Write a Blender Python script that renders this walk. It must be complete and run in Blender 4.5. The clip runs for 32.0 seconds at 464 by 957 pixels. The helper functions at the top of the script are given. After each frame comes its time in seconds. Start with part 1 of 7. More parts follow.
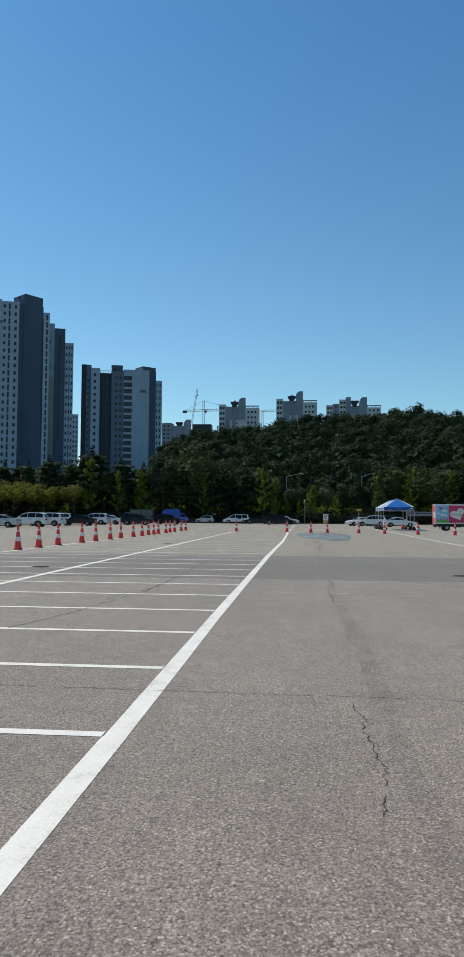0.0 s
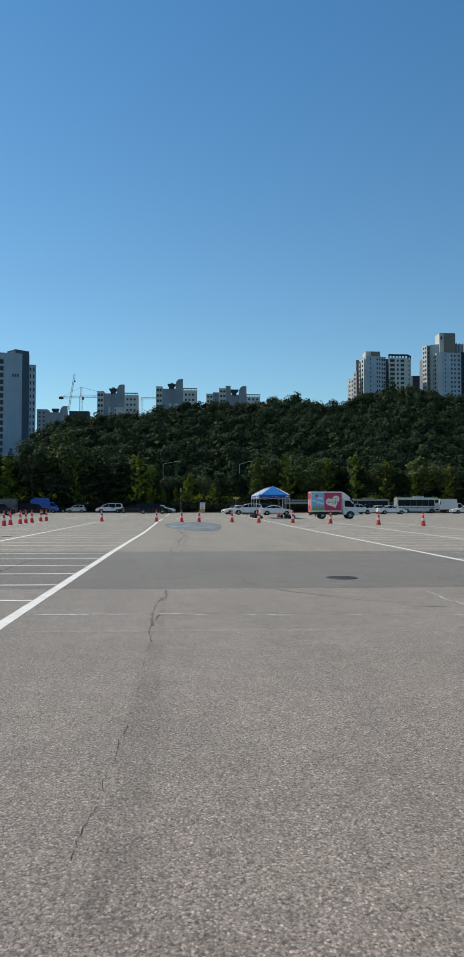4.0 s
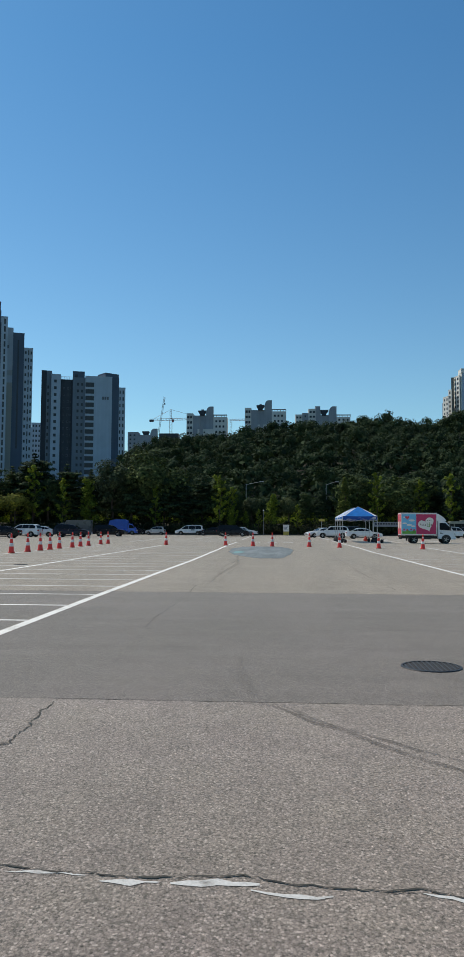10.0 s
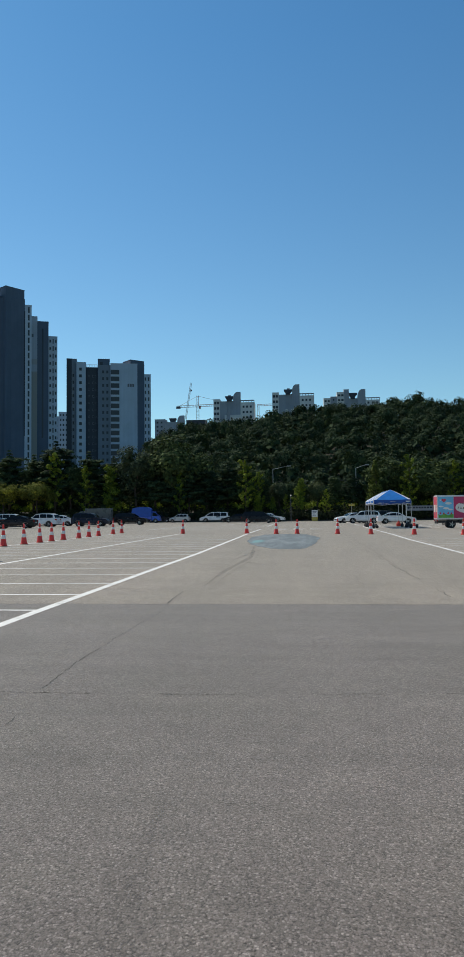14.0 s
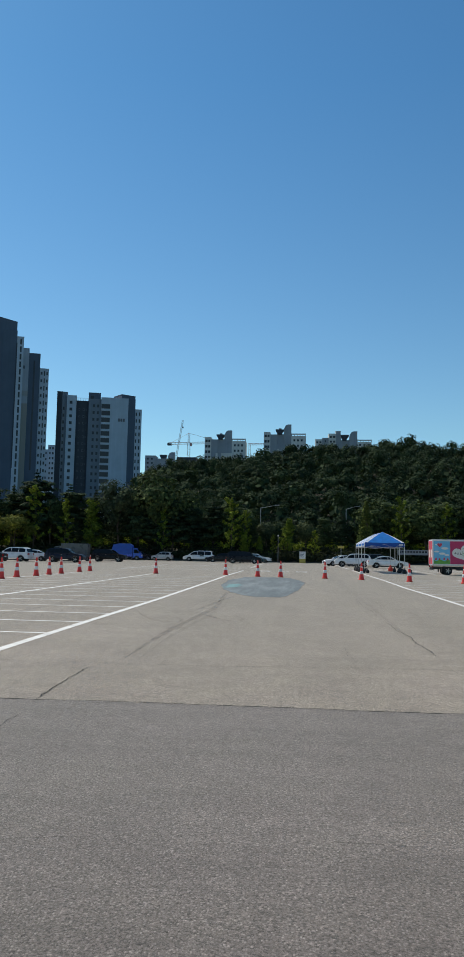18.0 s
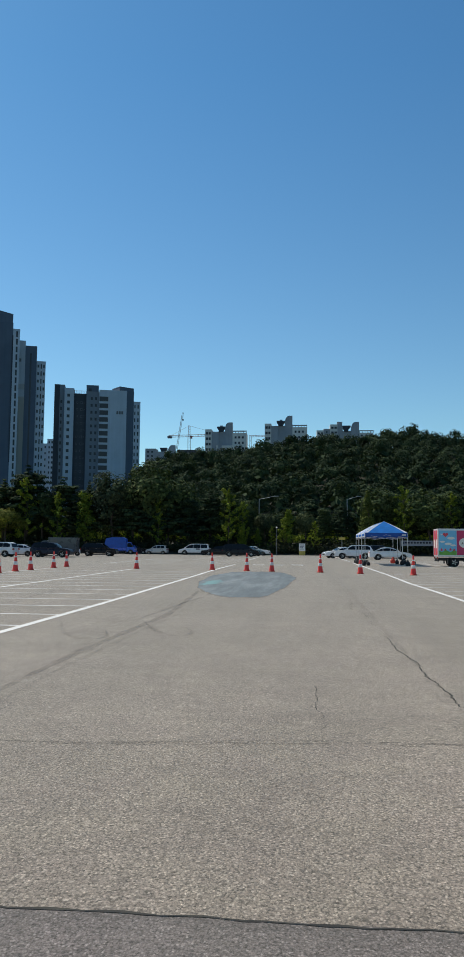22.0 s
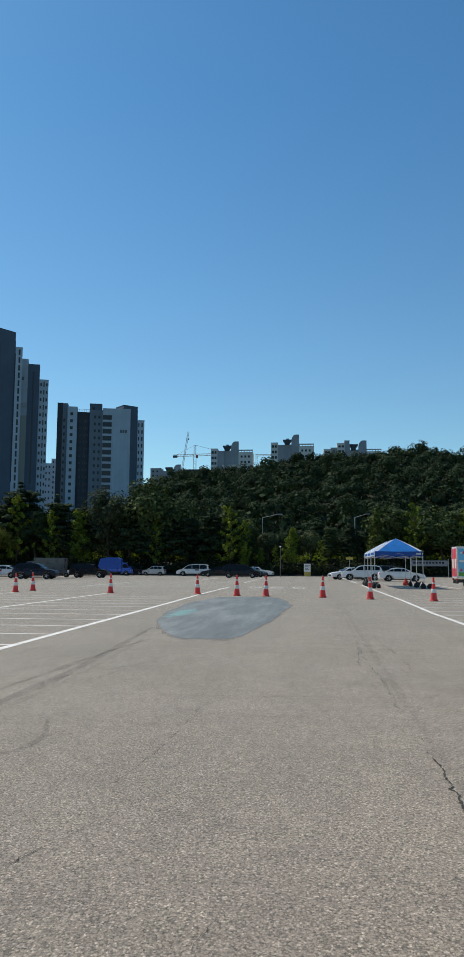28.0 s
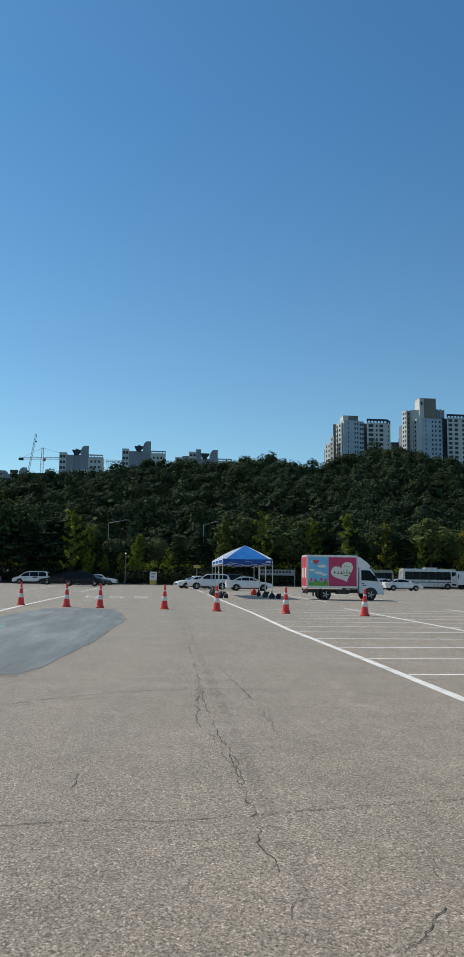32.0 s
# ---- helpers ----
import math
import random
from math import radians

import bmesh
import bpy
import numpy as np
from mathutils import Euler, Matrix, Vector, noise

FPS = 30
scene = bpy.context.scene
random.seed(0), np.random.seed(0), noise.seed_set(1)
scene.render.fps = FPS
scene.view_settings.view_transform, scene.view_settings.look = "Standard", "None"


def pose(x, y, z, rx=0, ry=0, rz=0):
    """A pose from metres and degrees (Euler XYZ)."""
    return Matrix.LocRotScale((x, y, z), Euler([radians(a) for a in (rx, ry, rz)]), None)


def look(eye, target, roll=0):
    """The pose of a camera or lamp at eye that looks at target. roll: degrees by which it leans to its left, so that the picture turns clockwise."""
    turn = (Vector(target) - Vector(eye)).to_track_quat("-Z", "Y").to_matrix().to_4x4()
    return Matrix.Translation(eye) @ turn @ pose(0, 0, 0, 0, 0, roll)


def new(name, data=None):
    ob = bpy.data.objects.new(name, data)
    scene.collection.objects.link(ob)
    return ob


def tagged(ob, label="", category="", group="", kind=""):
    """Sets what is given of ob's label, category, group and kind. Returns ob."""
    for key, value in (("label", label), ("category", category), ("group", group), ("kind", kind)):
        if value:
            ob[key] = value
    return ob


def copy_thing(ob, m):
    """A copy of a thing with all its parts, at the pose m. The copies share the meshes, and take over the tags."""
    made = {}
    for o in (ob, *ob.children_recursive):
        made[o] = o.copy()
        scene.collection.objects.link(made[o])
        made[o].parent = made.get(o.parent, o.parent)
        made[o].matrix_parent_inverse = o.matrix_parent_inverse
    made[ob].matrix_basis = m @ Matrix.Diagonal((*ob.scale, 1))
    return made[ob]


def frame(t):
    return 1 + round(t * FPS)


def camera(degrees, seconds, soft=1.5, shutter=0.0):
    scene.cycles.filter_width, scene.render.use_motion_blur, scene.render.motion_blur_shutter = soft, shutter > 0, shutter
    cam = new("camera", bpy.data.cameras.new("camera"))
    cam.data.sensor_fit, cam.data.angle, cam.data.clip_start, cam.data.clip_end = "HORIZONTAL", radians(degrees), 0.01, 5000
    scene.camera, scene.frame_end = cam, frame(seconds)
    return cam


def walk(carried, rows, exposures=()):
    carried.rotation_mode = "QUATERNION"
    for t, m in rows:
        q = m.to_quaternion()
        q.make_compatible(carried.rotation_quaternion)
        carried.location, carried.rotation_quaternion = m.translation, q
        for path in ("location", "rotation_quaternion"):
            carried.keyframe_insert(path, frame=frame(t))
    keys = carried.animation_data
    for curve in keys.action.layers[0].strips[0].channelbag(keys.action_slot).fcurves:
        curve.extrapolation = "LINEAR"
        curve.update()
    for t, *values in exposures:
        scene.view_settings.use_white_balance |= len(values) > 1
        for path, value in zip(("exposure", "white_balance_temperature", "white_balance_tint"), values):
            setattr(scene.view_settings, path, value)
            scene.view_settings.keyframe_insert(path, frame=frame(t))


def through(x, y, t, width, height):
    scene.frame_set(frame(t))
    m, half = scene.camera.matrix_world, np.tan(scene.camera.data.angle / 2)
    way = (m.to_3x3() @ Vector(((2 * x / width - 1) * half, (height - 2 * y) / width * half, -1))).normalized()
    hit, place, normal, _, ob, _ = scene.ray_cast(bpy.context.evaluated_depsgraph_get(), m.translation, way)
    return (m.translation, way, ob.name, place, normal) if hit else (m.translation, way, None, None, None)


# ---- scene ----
import itertools

cam = camera(33.89, 32.0, 1.0)
PATH = [
    (0, (-2.427, -1.023, 1.469), (-4.311, 18.864, 2.450), 0.44),
    (0.5, (-2.328, -0.503, 1.468), (-4.398, 19.367, 2.430), 0.38),
    (1, (-2.224, 0.036, 1.466), (-3.863, 19.954, 2.250), -0.01),
    (1.5, (-2.127, 0.598, 1.469), (-3.978, 20.496, 2.254), -1.28),
    (2, (-2.055, 1.166, 1.471), (-3.205, 21.109, 2.456), -1.44),
    (2.5, (-1.960, 1.719, 1.465), (-3.056, 21.655, 2.633), -1.16),
    (3, (-1.810, 2.423, 1.474), (0.484, 22.253, 2.703), -1.39),
    (3.5, (-1.676, 3.012, 1.458), (-0.381, 22.958, 2.158), -0.12),
    (5.5, (-0.880, 5.399, 1.420), (0.468, 25.338, 2.208), 0.73),
    (6, (-0.702, 5.939, 1.414), (1.178, 25.832, 2.272), 0.47),
    (6.5, (-0.612, 6.470, 1.404), (0.055, 26.453, 1.870), 0.59),
    (7, (-0.532, 7.047, 1.413), (-0.075, 27.036, 1.899), 0.17),
    (7.5, (-0.451, 7.636, 1.428), (-2.236, 27.544, 2.105), 0.52),
    (8, (-0.330, 8.157, 1.448), (-1.239, 28.106, 2.542), 0.17),
    (8.5, (-0.204, 8.652, 1.440), (-1.164, 28.598, 2.556), 0.43),
    (9, (-0.094, 9.285, 1.439), (-0.515, 29.245, 2.630), 0.21),
    (9.5, (-0.037, 9.872, 1.431), (-2.037, 29.736, 2.637), 0.88),
    (10, (-0.016, 10.478, 1.440), (-1.179, 30.403, 2.719), 0.34),
    (10.5, (-0.011, 11.068, 1.437), (-2.133, 30.905, 2.850), 0.24),
    (11, (-0.011, 11.670, 1.433), (-1.969, 31.528, 2.781), 0.06),
    (11.5, (0.025, 12.280, 1.420), (-2.794, 32.065, 2.202), 0.71),
    (12, (0.055, 12.891, 1.413), (-1.991, 32.777, 2.017), 0.39),
    (12.5, (0.108, 13.472, 1.415), (-2.535, 33.284, 2.116), 0.81),
    (13, (0.167, 14.048, 1.434), (-2.131, 33.903, 2.140), -0.14),
    (13.5, (0.270, 14.583, 1.442), (-2.096, 34.428, 2.210), -0.18),
    (14, (0.342, 15.127, 1.454), (-1.591, 35.012, 2.378), -0.53),
    (14.5, (0.401, 15.702, 1.461), (-1.491, 35.582, 2.554), -0.58),
    (16.5, (0.596, 18.040, 1.465), (-1.377, 37.890, 2.914), 2.06),
    (17, (0.626, 18.676, 1.480), (-1.426, 38.503, 3.113), 1.46),
    (17.5, (0.629, 19.269, 1.484), (-1.624, 39.058, 3.306), 1.38),
    (18, (0.631, 19.814, 1.481), (-1.058, 39.647, 3.430), 1.08),
    (18.5, (0.670, 20.386, 1.485), (-1.569, 40.161, 3.472), 1.71),
    (19, (0.753, 20.940, 1.486), (-0.311, 40.802, 3.584), 0.58),
    (19.5, (0.847, 21.446, 1.472), (-0.145, 41.328, 3.407), 0.85),
    (20, (0.949, 21.987, 1.470), (0.594, 41.885, 3.448), 0.49),
    (20.5, (1.056, 22.558, 1.481), (0.541, 42.445, 3.543), 1.07),
    (21, (1.133, 23.131, 1.481), (0.339, 43.009, 3.538), 1.09),
    (21.5, (1.217, 23.687, 1.470), (-0.538, 43.511, 3.456), 1.62),
    (22, (1.256, 24.258, 1.462), (-0.497, 44.103, 3.228), 0.47),
    (22.5, (1.318, 24.847, 1.456), (-1.761, 44.557, 2.879), 0.52),
    (23, (1.381, 25.422, 1.460), (-0.649, 45.270, 2.846), -0.21),
    (23.5, (1.461, 25.975, 1.474), (-0.160, 45.861, 2.853), 0.00),
    (24, (1.553, 26.523, 1.474), (0.632, 46.448, 2.940), -0.65),
    (24.5, (1.653, 27.026, 1.468), (0.741, 46.944, 3.026), -0.11),
    (25, (1.699, 27.581, 1.498), (1.165, 47.502, 3.193), 0.17),
    (25.5, (1.729, 28.084, 1.508), (-0.140, 47.913, 3.330), 1.03),
    (27.5, (1.700, 30.158, 1.469), (0.045, 49.960, 3.737), 0.02),
    (28, (1.710, 30.705, 1.460), (-0.239, 50.477, 3.758), 0.36),
    (28.5, (1.706, 31.264, 1.453), (-1.951, 50.809, 3.602), 1.01),
    (29, (1.658, 31.800, 1.466), (-2.204, 51.298, 3.686), 0.87),
    (29.5, (1.642, 32.312, 1.471), (-2.208, 51.809, 3.720), 0.96),
    (30, (1.653, 32.820, 1.474), (-0.374, 52.576, 3.834), 0.36),
    (30.5, (1.702, 33.351, 1.483), (0.244, 53.152, 3.891), 0.58),
    (31, (1.788, 33.849, 1.478), (3.044, 53.646, 4.023), 0.49),
    (31.5, (1.910, 34.334, 1.456), (3.074, 54.149, 3.911), 0.84),
    (32, (2.037, 34.860, 1.431), (3.973, 54.601, 3.985), 0.84),
]
walk(cam, [(t, look(eye, target, roll)) for t, eye, target, roll in PATH])

# ---- world, sun, exposure ----
SUN_AZ, SUN_EL = radians(-51), radians(48)      # left of the way walked, in front
world = bpy.data.worlds.new("sky_world")
scene.world = world
world.use_nodes = True
wn = world.node_tree
sky = wn.nodes.new("ShaderNodeTexSky")
sky.sky_type, sky.sun_disc = "NISHITA", False
sky.sun_elevation, sky.sun_rotation = SUN_EL, SUN_AZ % (2 * math.pi)
sky.air_density, sky.dust_density, sky.ozone_density, sky.altitude = 1.0, 0.25, 1.0, 50
clear = wn.nodes.new("ShaderNodeMix")          # deep autumn blue
clear.data_type, clear.blend_type = "RGBA", "MULTIPLY"
clear.inputs[0].default_value = 1.0
up = wn.nodes.new("ShaderNodeTexCoord")
axis = wn.nodes.new("ShaderNodeSeparateXYZ")
deep = wn.nodes.new("ShaderNodeValToRGB")       # paler and greener low down, deeper overhead
deep.color_ramp.elements[0].position, deep.color_ramp.elements[0].color = 0.08, (0.77, 1.045, 1.085, 1)
deep.color_ramp.elements[1].position, deep.color_ramp.elements[1].color = 0.55, (0.475, 0.93, 1.14, 1)
wn.links.new(up.outputs["Generated"], axis.inputs[0])
wn.links.new(axis.outputs[2], deep.inputs[0])
wn.links.new(deep.outputs[0], clear.inputs[7])
wn.links.new(sky.outputs[0], clear.inputs[6])
wn.links.new(clear.outputs[2], wn.nodes["Background"].inputs[0])
wn.nodes["Background"].inputs[1].default_value = 0.1
sun = new("sun", bpy.data.lights.new("sun", "SUN"))
sun.data.energy, sun.data.angle, sun.data.color = 4.75, radians(0.55), (1.0, 0.935, 0.82)
sun_dir = Vector((math.sin(SUN_AZ) * math.cos(SUN_EL), math.cos(SUN_AZ) * math.cos(SUN_EL), math.sin(SUN_EL)))
sun.matrix_world = look(sun_dir * 200, (0, 0, 0))
scene.view_settings.exposure = 0.0

# ---- materials ----
class Mat:
    """A node material with a small set of node shortcuts."""
    def __init__(self, name, rough=0.6, metal=0.0):
        self.m = bpy.data.materials.new(name)
        self.m.use_nodes = True
        self.t = self.m.node_tree
        self.b = self.t.nodes["Principled BSDF"]
        self.b.inputs["Roughness"].default_value = rough
        self.b.inputs["Metallic"].default_value = metal
        self.co = self.t.nodes.new("ShaderNodeTexCoord").outputs["Object"]

    def put(self, node, key, v):
        if isinstance(v, bpy.types.NodeSocket):
            self.t.links.new(v, node.inputs[key])
        else:
            node.inputs[key].default_value = v

    def noise(self, scale, detail=4.0, rough=0.55, co=None, out="Fac"):
        n = self.t.nodes.new("ShaderNodeTexNoise")
        self.put(n, "Vector", co or self.co)
        n.inputs["Scale"].default_value = scale
        n.inputs["Detail"].default_value = detail
        n.inputs["Roughness"].default_value = rough
        return n.outputs[out]

    def voronoi(self, scale, feature="F1", out="Distance", co=None, jitter=1.0):
        n = self.t.nodes.new("ShaderNodeTexVoronoi")
        n.feature = feature
        self.put(n, "Vector", co or self.co)
        n.inputs["Scale"].default_value = scale
        n.inputs["Randomness"].default_value = jitter
        return n.outputs[out]

    def stretch(self, sx, sy, sz, co=None):
        n = self.t.nodes.new("ShaderNodeMapping")
        self.put(n, "Vector", co or self.co)
        n.inputs["Scale"].default_value = (sx, sy, sz)
        return n.outputs[0]

    def ramp(self, fac, *stops):
        n = self.t.nodes.new("ShaderNodeValToRGB")
        self.put(n, "Fac", fac)
        e = n.color_ramp.elements
        while len(e) < len(stops):
            e.new(0.5)
        for el, (p, c) in zip(e, stops):
            el.position = p
            el.color = (*c, 1) if isinstance(c, tuple) else (c, c, c, 1)
        return n.outputs[0]

    def mix(self, fac, a, b, blend="MIX"):
        n = self.t.nodes.new("ShaderNodeMix")
        n.data_type, n.blend_type = "RGBA", blend
        self.put(n, 0, fac)
        self.put(n, 6, (*a, 1) if isinstance(a, tuple) else a)
        self.put(n, 7, (*b, 1) if isinstance(b, tuple) else b)
        return n.outputs[2]

    def math(self, op, a, b=0.0):
        n = self.t.nodes.new("ShaderNodeMath")
        n.operation = op
        self.put(n, 0, a), self.put(n, 1, b)
        return n.outputs[0]

    def island(self):
        return self.t.nodes.new("ShaderNodeNewGeometry").outputs["Random Per Island"]

    def per_object(self):
        return self.t.nodes.new("ShaderNodeObjectInfo").outputs["Random"]

    def color(self, c):
        self.put(self.b, "Base Color", (*c, 1) if isinstance(c, tuple) else c)
        return self

    def rough(self, v):
        self.put(self.b, "Roughness", v)
        return self

    def bump(self, h, strength=0.3, dist=0.01):
        n = self.t.nodes.new("ShaderNodeBump")
        n.inputs["Strength"].default_value, n.inputs["Distance"].default_value = strength, dist
        self.put(n, "Height", h)
        self.put(self.b, "Normal", n.outputs[0])
        return self

    def sheer(self, alpha):
        self.put(self.b, "Alpha", alpha)
        return self


def plain(name, c, rough=0.5, metal=0.0, vary=0.12, scale=6.0, coat=0.0, shine=0.5):
    """Paint, plastic or metal with faint stains and grain."""
    a = Mat(name, rough, metal)
    n = a.noise(scale, 5)
    f = a.noise(scale * 14, 3)
    lo, hi = tuple(v * (1 - vary) for v in c), tuple(min(1, v * (1 + vary)) for v in c)
    a.color(a.mix(a.math("MULTIPLY", f, 0.3), a.ramp(n, (0.3, lo), (0.7, hi)), lo))
    a.rough(a.ramp(n, (0.3, max(0.02, rough * 0.85)), (0.7, min(1, rough * 1.2))))
    if coat:
        a.b.inputs["Coat Weight"].default_value = coat
        a.b.inputs["Coat Roughness"].default_value = 0.06
    a.b.inputs["Specular IOR Level"].default_value = shine
    return a.m


def asphalt(name, lo, mid, hi, stone=95.0, wear=1.0, lanes=0.0):
    """Old asphalt: pale stones in a dark binder, pits, blotches, traffic bands, fine relief.
    lanes: strength of faint streaks across the lot, left by the paver."""
    a = Mat(name, 0.85)
    flat = a.stretch(1, 0.8, 0.02)
    cell = a.voronoi(stone, out="Color", co=flat)
    d = a.voronoi(stone, out="Distance", co=flat)
    sep = a.t.nodes.new("ShaderNodeSeparateColor")
    a.t.links.new(cell, sep.inputs[0])
    tone = a.ramp(sep.outputs[0], (0.0, lo), (0.3, mid), (0.75, mid), (1.0, hi))
    gaps = a.ramp(d, (0.22, 1.07), (0.5, 0.93), (0.78, 0.55))
    col = a.mix(0.9, tone, gaps, "MULTIPLY")
    col = a.mix(0.8, col, a.ramp(a.noise(stone * 2.2, 2, co=flat), (0.3, 0.84), (0.7, 1.15)), "MULTIPLY")
    pits = a.noise(70, 5, 0.75, co=flat)               # lost stones, tar showing between
    col = a.mix(wear, col, a.ramp(pits, (0.37, 0.1), (0.445, 0.85), (0.56, 1.06), (0.66, 1.75)), "MULTIPLY")
    col = a.mix(wear, col, a.ramp(a.noise(17, 4, 0.75, co=flat), (0.3, 0.66), (0.4, 0.97), (0.58, 1.02), (0.72, 1.16)), "MULTIPLY")
    col = a.mix(wear, col, a.ramp(a.noise(33, 3, 0.7, co=flat), (0.34, 0.6), (0.43, 0.98), (0.58, 1.03), (0.7, 1.24)), "MULTIPLY")
    col = a.mix(wear, col, a.ramp(a.noise(5, 3, 0.6, co=flat), (0.3, 0.88), (0.7, 1.1)), "MULTIPLY")
    col = a.mix(wear, col, a.ramp(a.noise(1.5, 5, 0.62), (0.3, (0.9, 0.885, 0.9)), (0.5, (1.0, 1.0, 1.0)), (0.7, (1.07, 1.08, 1.05))), "MULTIPLY")
    col = a.mix(wear, col, a.ramp(a.noise(0.4, 6, 0.62), (0.3, (0.88, 0.885, 0.87)), (0.7, (1.09, 1.08, 1.1))), "MULTIPLY")
    col = a.mix(wear, col, a.ramp(a.noise(0.8, 3, co=a.stretch(1, 0.06, 1)), (0.35, 0.94), (0.65, 1.05)), "MULTIPLY")
    if lanes:
        col = a.mix(lanes, col, a.ramp(a.noise(2.2, 4, 0.6, co=a.stretch(0.06, 1, 1)), (0.32, 0.8), (0.5, 1.0), (0.68, 1.14)), "MULTIPLY")
    a.color(col)
    a.rough(a.ramp(sep.outputs[1], (0.0, 0.76), (1.0, 0.95)))
    a.b.inputs["Specular IOR Level"].default_value = 0.5
    a.b.inputs["Diffuse Roughness"].default_value = 0.35
    a.b.inputs["Sheen Weight"].default_value, a.b.inputs["Sheen Roughness"].default_value = 0.24, 0.5     # pale dust
    a.b.inputs["Sheen Tint"].default_value = (1.0, 0.84, 0.62, 1)
    relief = a.math("ADD", a.math("MULTIPLY", d, -0.5), a.math("MULTIPLY", pits, 1.6))
    a.bump(a.math("ADD", relief, a.noise(stone * 0.5, 3, co=flat)), 0.5, 0.008)
    return a.m


M = {}
M["asphalt_front"] = asphalt("asphalt_front", (0.109, 0.088, 0.074), (0.294, 0.235, 0.197), (0.516, 0.423, 0.361), 92)
M["asphalt_strip"] = asphalt("asphalt_strip", (0.067, 0.055, 0.048), (0.176, 0.143, 0.124), (0.329, 0.274, 0.24), 112, 0.9, 0.6)
M["asphalt_band"] = asphalt("asphalt_band", (0.075, 0.062, 0.053), (0.195, 0.159, 0.138), (0.351, 0.293, 0.257), 112, 0.9, 0.8)
M["asphalt_rear"] = asphalt("asphalt_rear", (0.114, 0.091, 0.069), (0.341, 0.272, 0.208), (0.603, 0.496, 0.383), 96, 1.0, 0.2)


def worn_paint():
    a = Mat("line_paint", 0.7)
    n = a.noise(2.2, 8, 0.7)
    f = a.noise(60, 4, 0.7)
    w = a.math("ADD", a.math("MULTIPLY", n, 0.6), a.math("MULTIPLY", f, 0.4))
    crack = a.ramp(a.voronoi(7.0, "DISTANCE_TO_EDGE"), (0.0, 0.55), (0.018, 1.0))
    col = a.ramp(w, (0.36, (0.34, 0.315, 0.28)), (0.46, (0.62, 0.595, 0.55)), (0.62, (0.72, 0.7, 0.655)))
    a.color(a.mix(0.22, col, crack, "MULTIPLY"))
    a.bump(f, 0.4, 0.004)
    return a.m


M["line"] = worn_paint()


def crack_mat():
    a = Mat("crack_shade", 0.95)
    n = a.noise(5, 5)
    return a.color(a.ramp(n, (0.35, (0.022, 0.02, 0.017)), (0.62, (0.05, 0.046, 0.036)), (0.75, (0.075, 0.08, 0.04)))).m


M["crack"] = crack_mat()


def sheer_mat(name, c1, c2, scale, lo, hi, top, stretch=(1, 1, 1)):
    """A stain that lets the surface below show through, broken up by noise."""
    a = Mat(name, 0.85)
    n = a.noise(scale, 6, 0.65, co=a.stretch(*stretch))
    a.color(a.ramp(a.noise(scale * 9, 4), (0.3, c1), (0.7, c2)))
    a.sheer(a.math("MULTIPLY", a.ramp(n, (lo, 0.0), (hi, 1.0)), top))
    return a.m


M["tyre_mark"] = sheer_mat("tyre_mark", (0.03, 0.03, 0.03), (0.07, 0.065, 0.06), 3.0, 0.24, 0.66, 0.42)
M["faint_mark"] = sheer_mat("faint_mark", (0.05, 0.05, 0.047), (0.09, 0.085, 0.08), 2.0, 0.3, 0.75, 0.16)
M["skid_mark"] = sheer_mat("skid_mark", (0.035, 0.034, 0.032), (0.08, 0.075, 0.07), 5.0, 0.3, 0.68, 0.3, (1, 0.35, 1))
M["smear"] = sheer_mat("patch_smear", (0.12, 0.13, 0.13), (0.19, 0.2, 0.2), 4.0, 0.3, 0.65, 0.34)
M["sealant"] = sheer_mat("sealant", (0.5, 0.495, 0.47), (0.67, 0.66, 0.63), 9.0, 0.24, 0.48, 0.8)
M["dust_line"] = sheer_mat("dust_line", (0.42, 0.41, 0.37), (0.55, 0.54, 0.49), 2.5, 0.35, 0.7, 0.42)


def patch_mat():
    """Bluish slurry seal, brushed on along the lane, with a turquoise spill at one side."""
    a = Mat("patch_blue", 0.7)
    n = a.noise(1.1, 7, 0.68, co=a.stretch(1, 0.16, 1))
    s = a.noise(4.2, 6, 0.7, co=a.stretch(1, 0.06, 1))
    col = a.ramp(n, (0.3, (0.08, 0.096, 0.097)), (0.48, (0.116, 0.135, 0.135)), (0.6, (0.165, 0.186, 0.184)), (0.74, (0.235, 0.256, 0.25)))
    spill = a.t.nodes.new("ShaderNodeVectorMath")
    spill.operation = "DISTANCE"
    a.put(spill, 0, a.stretch(1, 0.16, 1))
    spill.inputs[1].default_value = (-2.25, 8.75, 0.0)
    near = a.math("ADD", spill.outputs[1], a.math("MULTIPLY", a.noise(1.8, 5, 0.7, co=a.stretch(1, 0.4, 1)), 1.3))
    col = a.mix(a.ramp(near, (0.85, 0.75), (1.25, 0.0)), col, (0.13, 0.3, 0.29))
    col = a.mix(0.9, col, a.ramp(s, (0.3, 0.74), (0.7, 1.25)), "MULTIPLY")
    col = a.mix(0.4, col, a.ramp(a.voronoi(80), (0.1, 1.2), (0.7, 0.6)), "MULTIPLY")
    a.color(col)
    return a.bump(a.noise(70, 3), 0.3, 0.004).m


